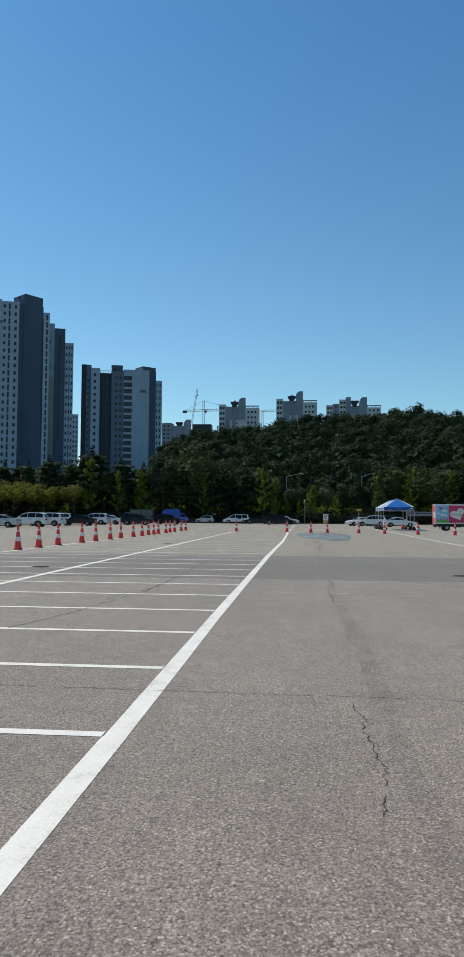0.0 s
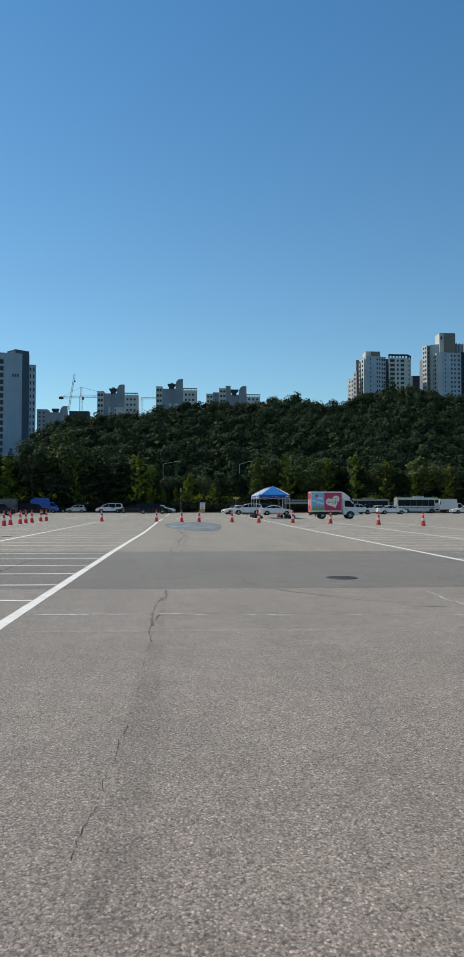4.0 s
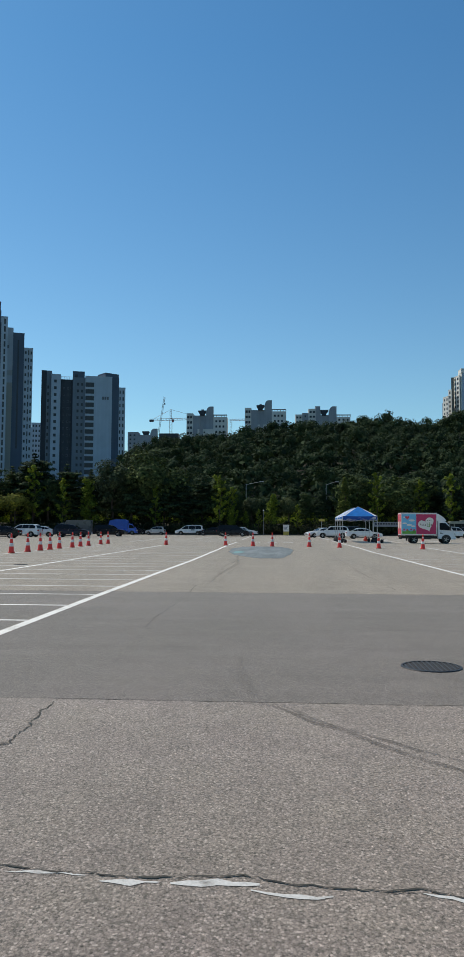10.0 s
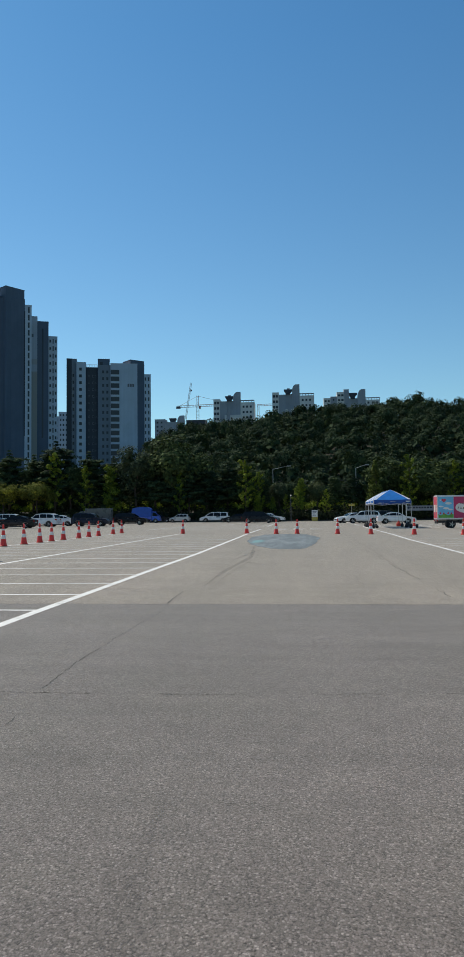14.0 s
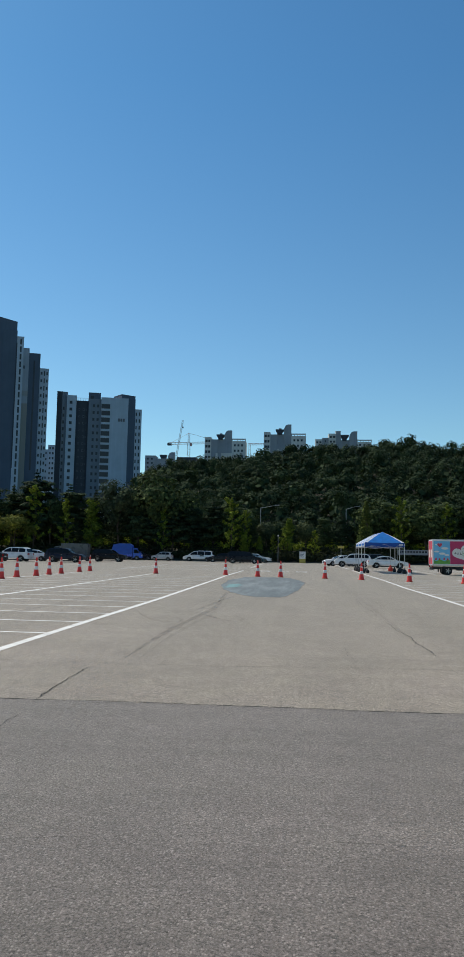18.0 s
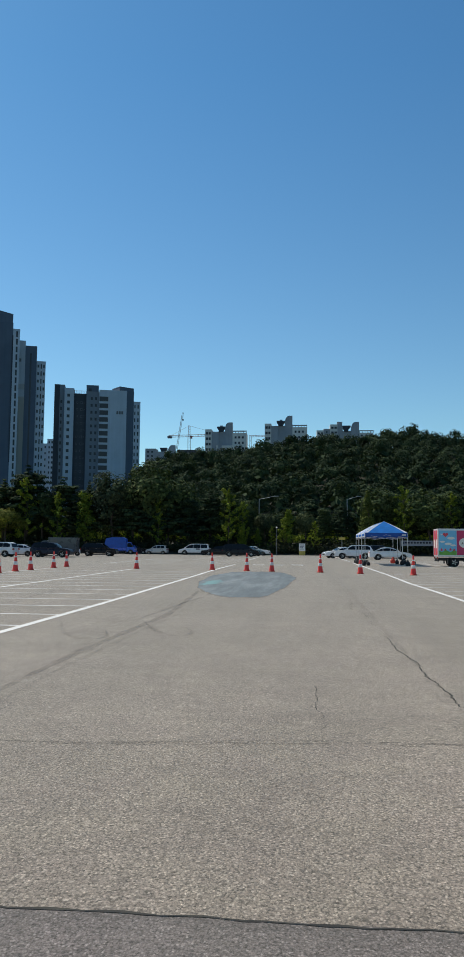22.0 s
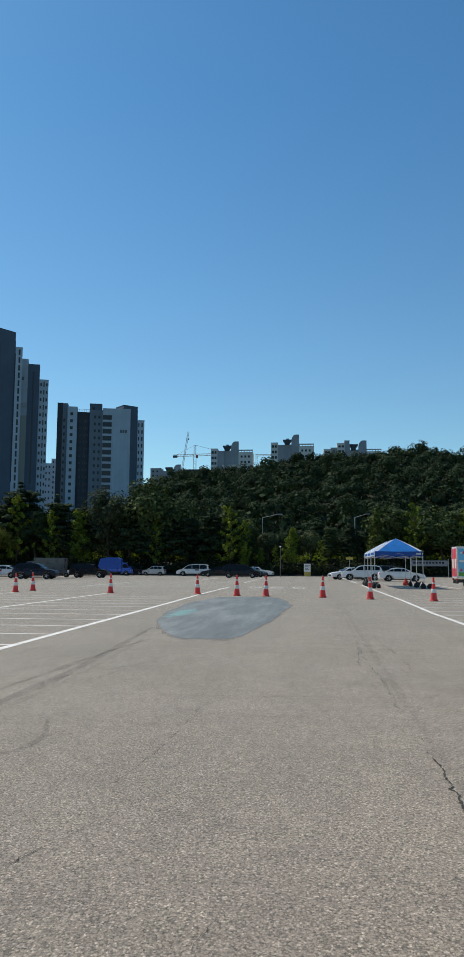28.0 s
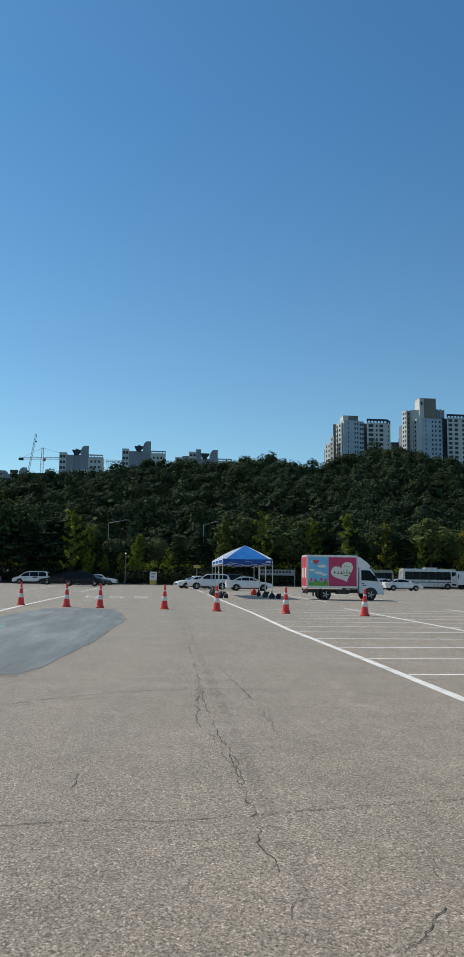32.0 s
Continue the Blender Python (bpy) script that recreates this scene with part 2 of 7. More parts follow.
def cloth(name, c, through):
    """Coated tent cloth that lets some sunlight through."""
    a = Mat(name, 0.5)
    n = a.noise(2.5, 5)
    col = a.ramp(n, (0.3, tuple(v * 0.85 for v in c)), (0.7, tuple(min(1, v * 1.12) for v in c)))
    a.color(col)
    a.bump(a.noise(5, 3), 0.25, 0.03)
    tr = a.t.nodes.new("ShaderNodeBsdfTranslucent")
    a.put(tr, "Color", col)
    mx = a.t.nodes.new("ShaderNodeMixShader")
    mx.inputs[0].default_value = through
    a.t.links.new(a.b.outputs[0], mx.inputs[1])
    a.t.links.new(tr.outputs[0], mx.inputs[2])
    a.t.links.new(mx.outputs[0], a.t.nodes["Material Output"].inputs[0])
    return a.m


M["patch"] = patch_mat()
M["cone_red"] = plain("cone_red", (0.74, 0.04, 0.028), 0.42, vary=0.1, scale=5)
M["cone_white"] = plain("cone_white", (0.72, 0.7, 0.68), 0.35, vary=0.1, scale=9)
M["cone_base"] = plain("cone_base", (0.62, 0.05, 0.026), 0.55, vary=0.2, scale=8)
M["tent_blue"] = cloth("tent_blue", (0.013, 0.2, 0.62), 0.35)
M["tent_navy"] = cloth("tent_navy", (0.01, 0.075, 0.33), 0.3)
M["tent_white"] = cloth("tent_white", (0.74, 0.76, 0.78), 0.3)
M["tarp_blue"] = plain("tarp_blue", (0.01, 0.07, 0.36), 0.5, vary=0.2, scale=3)
M["banner_cloth"] = plain("banner_cloth", (0.2, 0.22, 0.25), 0.7, vary=0.1, scale=2)
M["steel"] = plain("steel", (0.55, 0.55, 0.55), 0.35, 0.9, vary=0.15)
M["galv"] = plain("galvanised_steel", (0.42, 0.43, 0.43), 0.5, 0.7, vary=0.15)
M["black_cloth"] = plain("black_cloth", (0.02, 0.02, 0.022), 0.9, vary=0.3, scale=12)
M["red_cloth"] = plain("red_cloth", (0.5, 0.05, 0.03), 0.8, vary=0.2, scale=12)
M["tyre"] = plain("tyre_rubber", (0.018, 0.018, 0.018), 0.85, vary=0.3, scale=20)
M["rim"] = plain("alloy_rim", (0.5, 0.5, 0.51), 0.3, 0.85, vary=0.15)
M["black_trim"] = plain("black_trim", (0.02, 0.02, 0.021), 0.5, vary=0.2)
M["lamp_clear"] = plain("lamp_clear", (0.6, 0.62, 0.64), 0.1, 0.3, vary=0.1)
M["lamp_red"] = plain("lamp_red", (0.35, 0.015, 0.012), 0.15, vary=0.1)
M["plate"] = plain("number_plate", (0.7, 0.7, 0.68), 0.4, vary=0.05)
M["glass"] = plain("tinted_glass", (0.012, 0.014, 0.016), 0.06, vary=0.1, shine=0.22)
for key, c in (("white", (0.74, 0.745, 0.75)), ("silver", (0.45, 0.46, 0.47)), ("black", (0.012, 0.012, 0.014)), ("navy", (0.016, 0.02, 0.035)),
               ("grey", (0.1, 0.105, 0.11)), ("blue", (0.015, 0.085, 0.5)), ("teal", (0.02, 0.06, 0.065)), ("khaki", (0.2, 0.2, 0.16))):
    M["car_" + key] = plain("car_paint_" + key, c, 0.28, 0.25 if key in ("silver", "grey") else 0.0, vary=0.05, scale=2, coat=0.12 if max(c) < 0.12 else 0.35, shine=0.2 if max(c) < 0.12 else 0.5)
M["truck_white"] = plain("truck_white", (0.72, 0.73, 0.74), 0.35, vary=0.06, scale=3, coat=0.3)
M["art_sky"] = plain("print_sky_blue", (0.16, 0.48, 0.72), 0.4, vary=0.12, scale=2)
M["art_green"] = plain("print_green", (0.12, 0.36, 0.05), 0.4, vary=0.25, scale=5)
M["art_pink"] = plain("print_pink", (0.5, 0.022, 0.11), 0.4, vary=0.08, scale=3)
M["art_red"] = plain("print_red", (0.62, 0.05, 0.08), 0.4, vary=0.08, scale=3)
M["art_cream"] = plain("print_cream", (0.76, 0.72, 0.66), 0.4, vary=0.04, scale=3)
M["art_dark"] = plain("print_dark", (0.07, 0.04, 0.03), 0.5, vary=0.1)
M["art_leaf"] = plain("print_leaf_green", (0.12, 0.3, 0.03), 0.5, vary=0.1)
M["yellow"] = plain("sign_yellow", (0.46, 0.36, 0.07), 0.5, vary=0.1)
M["crane_red"] = plain("crane_red", (0.2, 0.085, 0.08), 0.6, vary=0.2, scale=0.6)
M["crane_white"] = plain("crane_white", (0.2, 0.21, 0.22), 0.6, vary=0.1, scale=0.6)


def facade(name, c, band=None):
    """Painted concrete: rain streaks, faint floor lines, soft blotches."""
    a = Mat(name, 0.8)
    n = a.noise(0.09, 5, 0.6)
    streak = a.noise(0.7, 4, co=a.stretch(1, 1, 0.05))
    lo, hi = tuple(v * 0.86 for v in c), tuple(min(1, v * 1.1) for v in c)
    col = a.mix(0.4, a.ramp(n, (0.3, lo), (0.7, hi)), a.ramp(streak, (0.35, 0.82), (0.65, 1.1)), "MULTIPLY")
    if band:
        sep = a.t.nodes.new("ShaderNodeSeparateXYZ")
        a.t.links.new(a.co, sep.inputs[0])
        h = a.math("DIVIDE", sep.outputs[2], 100.0)
        mask = a.ramp(h, (0.0, 1.0), (band[1], 1.0), (band[1] + 0.004, 0.0), (band[1] + 0.035, 0.0), (band[1] + 0.038, 0.7), (band[1] + 0.06, 0.7), (band[1] + 0.063, 0.0))
        col = a.mix(mask, col, band[0])
    a.color(col)
    return a.bump(a.noise(2.5, 4), 0.15, 0.05).m


M["f_white"] = facade("facade_white", (0.43, 0.49, 0.56))
M["f_band"] = facade("facade_white_banded", (0.4, 0.44, 0.49), ((0.31, 0.3, 0.265), 0.69))
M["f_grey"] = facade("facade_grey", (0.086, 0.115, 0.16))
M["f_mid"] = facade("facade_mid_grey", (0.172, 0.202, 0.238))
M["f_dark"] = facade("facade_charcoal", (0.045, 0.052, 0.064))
M["f_conc"] = facade("facade_concrete", (0.3, 0.32, 0.34))
M["f_cream"] = facade("facade_cream", (0.62, 0.61, 0.57))
M["f_beige"] = facade("facade_beige", (0.24, 0.21, 0.175))
M["f_navy"] = facade("facade_navy", (0.03, 0.045, 0.08))
M["f_glass"] = plain("window_glass_dark", (0.018, 0.022, 0.03), 0.35, vary=0.3, scale=0.2)
M["f_frame"] = plain("window_frame_grey", (0.14, 0.15, 0.17), 0.5, vary=0.1)
M["f_mark"] = plain("facade_number", (0.12, 0.12, 0.13), 0.7, vary=0.1)


def leaves(name, lo, mid, hi, big=0.09, own=0.0, through=0.08, drift=1.35):
    """Leaves: a tone for each leaf, drifts of tone through the crowns, and a tone for each tree."""
    a = Mat(name, 0.9)
    a.b.inputs["Specular IOR Level"].default_value = 0.08
    col = a.ramp(a.island(), (0.0, lo), (0.6, mid), (1.0, hi))
    col = a.mix(0.85, col, a.ramp(a.noise(big, 3), (0.3, (0.5, 0.56, 0.58)), (0.7, (drift, drift * 0.94, drift * 0.78))), "MULTIPLY")
    if own:
        col = a.mix(own, col, a.ramp(a.per_object(), (0.0, (0.55, 0.62, 0.66)), (0.6, (1.0, 1.0, 0.95)), (1.0, (1.5, 1.35, 1.0))), "MULTIPLY")
    a.color(col)
    tr = a.t.nodes.new("ShaderNodeBsdfTranslucent")
    a.put(tr, "Color", a.mix(1.0, col, (0.95, 1.0, 0.4), "MULTIPLY"))
    mx = a.t.nodes.new("ShaderNodeMixShader")
    mx.inputs[0].default_value = through
    a.t.links.new(a.b.outputs[0], mx.inputs[1])
    a.t.links.new(tr.outputs[0], mx.inputs[2])
    a.t.links.new(mx.outputs[0], a.t.nodes["Material Output"].inputs[0])
    return a.m


M["leaf_wood"] = leaves("leaves_woods", (0.017, 0.03, 0.018), (0.032, 0.052, 0.028), (0.062, 0.086, 0.044), 0.2, 0.0, 0.07, 1.6)
M["leaf_pine"] = leaves("needles_dark", (0.022, 0.04, 0.025), (0.043, 0.07, 0.037), (0.088, 0.122, 0.06), 0.3, 0.8)
M["leaf_broad"] = leaves("leaves_broad", (0.031, 0.049, 0.023), (0.061, 0.09, 0.037), (0.12, 0.155, 0.06), 0.3, 0.8)
M["leaf_grey"] = leaves("leaves_grey_green", (0.036, 0.052, 0.035), (0.068, 0.092, 0.053), (0.125, 0.148, 0.08), 0.3, 0.7)
M["leaf_cone"] = leaves("leaves_yellow_green", (0.045, 0.066, 0.02), (0.09, 0.12, 0.034), (0.16, 0.19, 0.05), 0.4, 0.0, 0.16)
M["leaf_shrub"] = leaves("leaves_shrub", (0.018, 0.024, 0.014), (0.032, 0.04, 0.02), (0.055, 0.062, 0.03), 0.3)
M["leaf_olive"] = leaves("leaves_olive", (0.075, 0.09, 0.024), (0.165, 0.18, 0.044), (0.26, 0.26, 0.062), 0.3, 0.4, 0.32)
M["leaf_lime"] = leaves("leaves_lime", (0.07, 0.11, 0.018), (0.16, 0.22, 0.038), (0.26, 0.31, 0.06), 0.5, 0.6, 0.28)
M["leaf_yellow"] = leaves("leaves_yellow", (0.12, 0.12, 0.016), (0.26, 0.25, 0.034), (0.38, 0.34, 0.05), 0.5, 0.3, 0.28)


def bark():
    a = Mat("bark", 0.9)
    n = a.noise(9, 5, co=a.stretch(1, 1, 0.2))
    a.color(a.ramp(n, (0.3, (0.035, 0.026, 0.02)), (0.7, (0.11, 0.085, 0.062))))
    return a.bump(n, 0.7, 0.03).m


M["bark"] = bark()


def soil():
    a = Mat("soil", 0.95)
    n = a.noise(0.12, 7, 0.6)
    f = a.noise(3, 5, 0.6)
    col = a.ramp(n, (0.3, (0.025, 0.028, 0.014)), (0.6, (0.034, 0.03, 0.018)), (0.8, (0.06, 0.042, 0.024)))
    a.color(a.mix(0.6, col, a.ramp(f, (0.3, 0.5), (0.7, 1.3)), "MULTIPLY"))
    return a.bump(f, 0.6, 0.08).m


M["soil"] = soil()
M["iron"] = plain("cast_iron", (0.045, 0.043, 0.04), 0.55, 0.4, vary=0.3, scale=20)

# ---- mesh helpers ----
def mesh_of(name, bm, mats, smooth=False):
    me = bpy.data.meshes.new(name)
    bm.to_mesh(me)
    bm.free()
    for m in mats if isinstance(mats, (list, tuple)) else [mats]:
        me.materials.append(m)
    if smooth:
        for p in me.polygons:
            p.use_smooth = True
    return me


def part(name, bm, material, parent=None, label="", smooth=False):
    """One mesh object, under a thing or a part."""
    ob = new(name, mesh_of(name, bm, material, smooth) if isinstance(bm, bmesh.types.BMesh) else bm)
    if parent:
        ob.parent = parent
    if label:
        ob["label"] = label
    return ob


def thing(name, label, category, m=None, group="", kind=""):
    """An Empty at the base of a thing."""
    e = new(name)
    e.empty_display_size = 0.2
    if m is not None:
        e.matrix_world = m
    return tagged(e, label, category, group, kind)


def box(bm, x0, x1, y0, y1, z0, z1, bevel=0.0):
    m = Matrix.Translation(((x0 + x1) / 2, (y0 + y1) / 2, (z0 + z1) / 2)) @ Matrix.Diagonal((x1 - x0, y1 - y0, z1 - z0, 1))
    made = bmesh.ops.create_cube(bm, size=1, matrix=m)["verts"]
    if bevel:
        edges = list({e for v in made for e in v.link_edges})
        bmesh.ops.bevel(bm, geom=edges, offset=bevel, segments=2, affect="EDGES", profile=0.6)
    return bm


def boxes(*dims, bevel=0.0):
    bm = bmesh.new()
    for d in dims:
        box(bm, *d, bevel=bevel)
    return bm


def lathe(profile, n=20, bm=None, at=(0, 0, 0), axis="z"):
    """A turned body from (radius, height) pairs."""
    bm = bm or bmesh.new()
    rings = []
    for r, h in profile:
        ring = []
        for k in range(n):
            a = 2 * math.pi * k / n
            p = (r * math.cos(a), r * math.sin(a), h) if axis == "z" else (r * math.cos(a), h, r * math.sin(a))
            ring.append(bm.verts.new(Vector(p) + Vector(at)))
        rings.append(ring)
    for a, b in zip(rings, rings[1:]):
        for k in range(n):
            bm.faces.new((a[k], a[(k + 1) % n], b[(k + 1) % n], b[k]))
    bm.faces.new(rings[0][::-1])
    bm.faces.new(rings[-1])
    bmesh.ops.recalc_face_normals(bm, faces=bm.faces)
    return bm


def tube(bm, p0, p1, r0, r1=None, n=8):
    p0, p1 = Vector(p0), Vector(p1)
    d = p1 - p0
    m = Matrix.Translation((p0 + p1) / 2) @ d.to_track_quat("Z", "Y").to_matrix().to_4x4()
    bmesh.ops.create_cone(bm, cap_ends=True, segments=n, radius1=r0, radius2=r0 if r1 is None else r1, depth=d.length, matrix=m)
    return bm


def prism(outline, y0, y1, bm=None, taper=None):
    """An outline in x, z carried along y. taper(x, z) gives the share of the half width there."""
    bm = bm or bmesh.new()
    mid, half = (y0 + y1) / 2, (y1 - y0) / 2
    sides = []
    for s in (-1, 1):
        sides.append([bm.verts.new((x, mid + s * half * (taper(x, z) if taper else 1), z)) for x, z in outline])
    a, b = sides
    n = len(a)
    for k in range(n):
        bm.faces.new((a[k], a[(k + 1) % n], b[(k + 1) % n], b[k]))
    bm.faces.new(a[::-1])
    bm.faces.new(b)
    bmesh.ops.recalc_face_normals(bm, faces=bm.faces)
    return bm


def sheet(points, z, bm=None, thick=0.0):
    """A flat outline on the ground, with an edge."""
    bm = bm or bmesh.new()
    top = [bm.verts.new((x, y, z)) for x, y in points]
    bm.faces.new(top)
    if thick:
        low = [bm.verts.new((x, y, z - thick)) for x, y in points]
        for k in range(len(top)):
            bm.faces.new((top[k], low[k], low[(k + 1) % len(top)], top[(k + 1) % len(top)]))
    bmesh.ops.recalc_face_normals(bm, faces=bm.faces)
    return bm


# ---- ground ----
STRIP_NEAR, STRIP_MID, STRIP_FAR, LOT_END = 16.87, 23.86, 27.38, 152.0
LOT_L, LOT_R, LOT_BACK = -110.0, 120.0, -45.0


def ridge(x):
    """Height of the wooded hill's ground along its ridge."""
    xs = (-260, -78, -68, -63, -51, -39, -19, -4, 9, 22, 40, 48, 58, 66, 77, 88, 98, 115, 131, 158, 218, 400)
    hs = (0, 0, 9.8, 21.8, 27.8, 29.2, 30.7, 33.6, 34.6, 35.5, 37, 36, 33.9, 35.9, 38.9, 41.2, 41.2, 38.8, 36, 31, 25, 12)
    return float(np.interp(x, xs, hs))


def hill_height(x, y):
    t = min(1.0, max(0.0, (y - 176) / 142))
    s = t * t * (3 - 2 * t) * 0.55 + t * 0.45
    back = max(0.0, 1 - max(0.0, y - 345) / 300)
    foot = 2.2 * min(1.0, max(0.0, (y - LOT_END - 1.0) / 6))
    n = noise.noise(Vector((x * 0.03, y * 0.03, 0))) * 3 * t
    return foot + (ridge(x * 325 / min(345, max(y, 170))) * s + n) * back


def build_ground():
    bm = bmesh.new()
    xs = [-2400, -1200, -600, -300, -200] + [-160 + 10 * k for k in range(40)] + [260, 340, 450, 700, 1300, 2400]
    ys = [-2400, -1000, -400, -150, -60, 0, 60, 120, 148, 152, 154, 157, 161, 168, 176] + [184 + 9 * k for k in range(20)] + [370, 410, 460, 530, 640, 900, 1500, 2400]
    grid = [[bm.verts.new((x, y, hill_height(x, y) - 0.06)) for x in xs] for y in ys]
    for a, b in zip(grid, grid[1:]):
        for k in range(len(xs) - 1):
            bm.faces.new((a[k], a[k + 1], b[k + 1], b[k]))
    tagged(part("ground", bm, M["soil"], smooth=True), "earth and leaf litter round the lot and up the hill", "ground", kind="structure")
    for nm, y0, y1, mat, lab in (("road_front", LOT_BACK, STRIP_NEAR, "asphalt_front", "grey weathered asphalt with pale stones"),
                                 ("road_strip", STRIP_NEAR, STRIP_MID, "asphalt_strip", "darker resurfaced asphalt strip across the lot"),
                                 ("road_band", STRIP_MID, STRIP_FAR, "asphalt_band", "slightly paler band of the resurfaced asphalt strip"),
                                 ("road_rear", STRIP_FAR, LOT_END, "asphalt_rear", "pale sun-bleached asphalt of the parking lot")):
        top = 0.001 if nm in ("road_strip", "road_band") else 0.0
        tagged(part(nm, boxes((LOT_L, LOT_R, y0, y1, -0.25, top)), M[mat]), lab, "asphalt", kind="structure")


build_ground()

# ---- painted lines ----
BAYS = thing("parking_markings", "worn white parking bay lines on the asphalt", "line marking", kind="structure")
LEFT_LINES, RIGHT_LINES = ((-3.71, -3.71), (-8.75, -8.95), (-14.1, -14.1)), ((5.75, 6.05), (9.6, 11.1), (13.1, 16.1))


def stripe(x0, y0, x1, y1, w, name="stripe", z=0.003, parent=BAYS, mat="line"):
    d = Vector((x1 - x0, y1 - y0))
    n = Vector((-d.y, d.x)).normalized() * w / 2
    steps = max(1, int(d.length / 2.5))
    rnd = random.Random(int(x0 * 977 + y0 * 131 + 7))
    lhs, rhs = [], []
    for k in range(steps + 1):
        p = Vector((x0, y0)) + d * k / steps
        lhs.append(p + n * (1 + rnd.uniform(-0.07, 0.07)))
        rhs.append(p - n * (1 + rnd.uniform(-0.07, 0.07)))
    bm = bmesh.new()
    a = [bm.verts.new((p.x, p.y, z)) for p in lhs]
    b = [bm.verts.new((p.x, p.y, z)) for p in rhs]
    for k in range(steps):
        f = bm.faces.new((a[k], b[k], b[k + 1], a[k + 1]))
        if f.normal.z < 0 or d.length == 0:
            f.normal_flip()
    bmesh.ops.recalc_face_normals(bm, faces=bm.faces)
    return part(name, bm, M[mat], parent)


def build_lines():
    for k, (xa, xb) in enumerate(LEFT_LINES):
        if k:
            stripe(xa, -9, xb, 71, 0.16)
    near = ((-3.62, -9), (-3.67, 4), (-3.71, 10), (-3.74, 26), (-3.71, 36), (-3.66, 43), (-3.72, 52), (-3.8, 62), (-3.9, 70), (-3.85, 86))
    for (xa, ya), (xb, yb) in zip(near, near[1:]):
        stripe(xa, ya, xb, yb, 0.16)
    for xa, xb in RIGHT_LINES[1:]:
        stripe(xa, -9, xb, 71, 0.15)
    bend = ((5.78, -9), (5.8, 26), (5.78, 40), (5.79, 50), (5.75, 56), (5.95, 66), (6.05, 80), (6.2, 96))
    for (xa, ya), (xb, yb) in zip(bend, bend[1:]):
        stripe(xa, ya, xb, yb, 0.15)
    stripe(6.3, 102, 6.5, 148, 0.15), stripe(-4.0, 100, -4.1, 134, 0.15), stripe(-9.8, 104, -9.4, 128, 0.15)
    left_y = [4.05 + 2.25 * k for k in range(-5, 29)]
    right_y = [46.3 + 2.22 * k for k in range(-24, 11)]
    for sgn, lines, ys in ((-1, LEFT_LINES, left_y), (1, RIGHT_LINES, right_y)):
        for y in ys:
            xs = [a + (b - a) * (y + 9) / 80 for a, b in lines]
            if sgn < 0:
                xs[0] = float(np.interp(y, (-9, 4, 10, 26, 36, 43, 52, 62, 70), (-3.62, -3.67, -3.71, -3.74, -3.71, -3.66, -3.72, -3.8, -3.9)))
            if sgn > 0:
                xs[0] = float(np.interp(y, (-9, 26, 40, 50, 56, 66, 80), (5.78, 5.8, 5.78, 5.79, 5.75, 5.95, 6.05)))
            for p, q in ((0, 1), (1, 2)):
                stripe(xs[p] + sgn * 0.09, y, xs[q] - sgn * 0.09, y + (0.12 if sgn > 0 else 0.0), 0.12)
    # bays of the next block, farther back
    for xa in (-14.2,):
        stripe(xa, 84, xa, 108, 0.15)
    for xa in (12.4, 17.6, 30.0):
        stripe(xa, 81, xa + 0.2, 110, 0.15)
    for k in range(11):
        y = 84.5 + 2.3 * k
        stripe(-14.1, y, -9.3, y, 0.12), stripe(-9.1, y, -4.3, y, 0.12)
        stripe(7.4, y, 12.2, y, 0.12), stripe(12.6, y, 17.4, y, 0.12)


build_lines()


# ---- cracks, joints and stains ----
def wander(pts, step=0.12, jitter=0.03, seed=0):
    rnd = random.Random(seed)
    out, off = [], 0.0
    for (x0, y0), (x1, y1) in zip(pts, pts[1:]):
        d = Vector((x1 - x0, y1 - y0))
        n = max(1, int(d.length / step))
        side = Vector((-d.y, d.x)).normalized()
        for k in range(n):
            off = off * 0.82 + rnd.gauss(0, jitter)
            out.append(Vector((x0, y0)) + d * k / n + side * off)
    out.append(Vector(pts[-1]))
    return out


def ribbon(name, line, width, z, mat, seed=1, rough=0.5, gap=0.0, taper=0.2, ragged=0.0):
    rnd = random.Random(seed)
    bm = bmesh.new()
    last, shut = None, False
    for k, p in enumerate(line):
        q = line[min(k + 1, len(line) - 1)] - line[max(k - 1, 0)]
        n = Vector((-q.y, q.x)).normalized() if q.length else Vector((1, 0))
        w = width / 2 * (1 + rnd.uniform(-rough, rough) + (rnd.random() < 0.08) * rough) * min(1.0, 0.15 + k * taper, 0.15 + (len(line) - 1 - k) * taper)
        p = p + n * rnd.gauss(0, width * ragged)
        pair = (bm.verts.new((p.x + n.x * w, p.y + n.y * w, z)), bm.verts.new((p.x - n.x * w, p.y - n.y * w, z)))
        if rnd.random() < 0.16:
            shut = rnd.random() < gap
        if last and not shut:
            bm.faces.new((last[0], last[1], pair[1], pair[0]))
        last = pair
    bmesh.ops.recalc_face_normals(bm, faces=bm.faces)
    return part(name, bm, M[mat], WEAR)


WEAR = thing("pavement_wear", "cracks, joints, seals and tyre marks in the asphalt", "pavement cracks", kind="structure")
CRACK_NO = itertools.count()


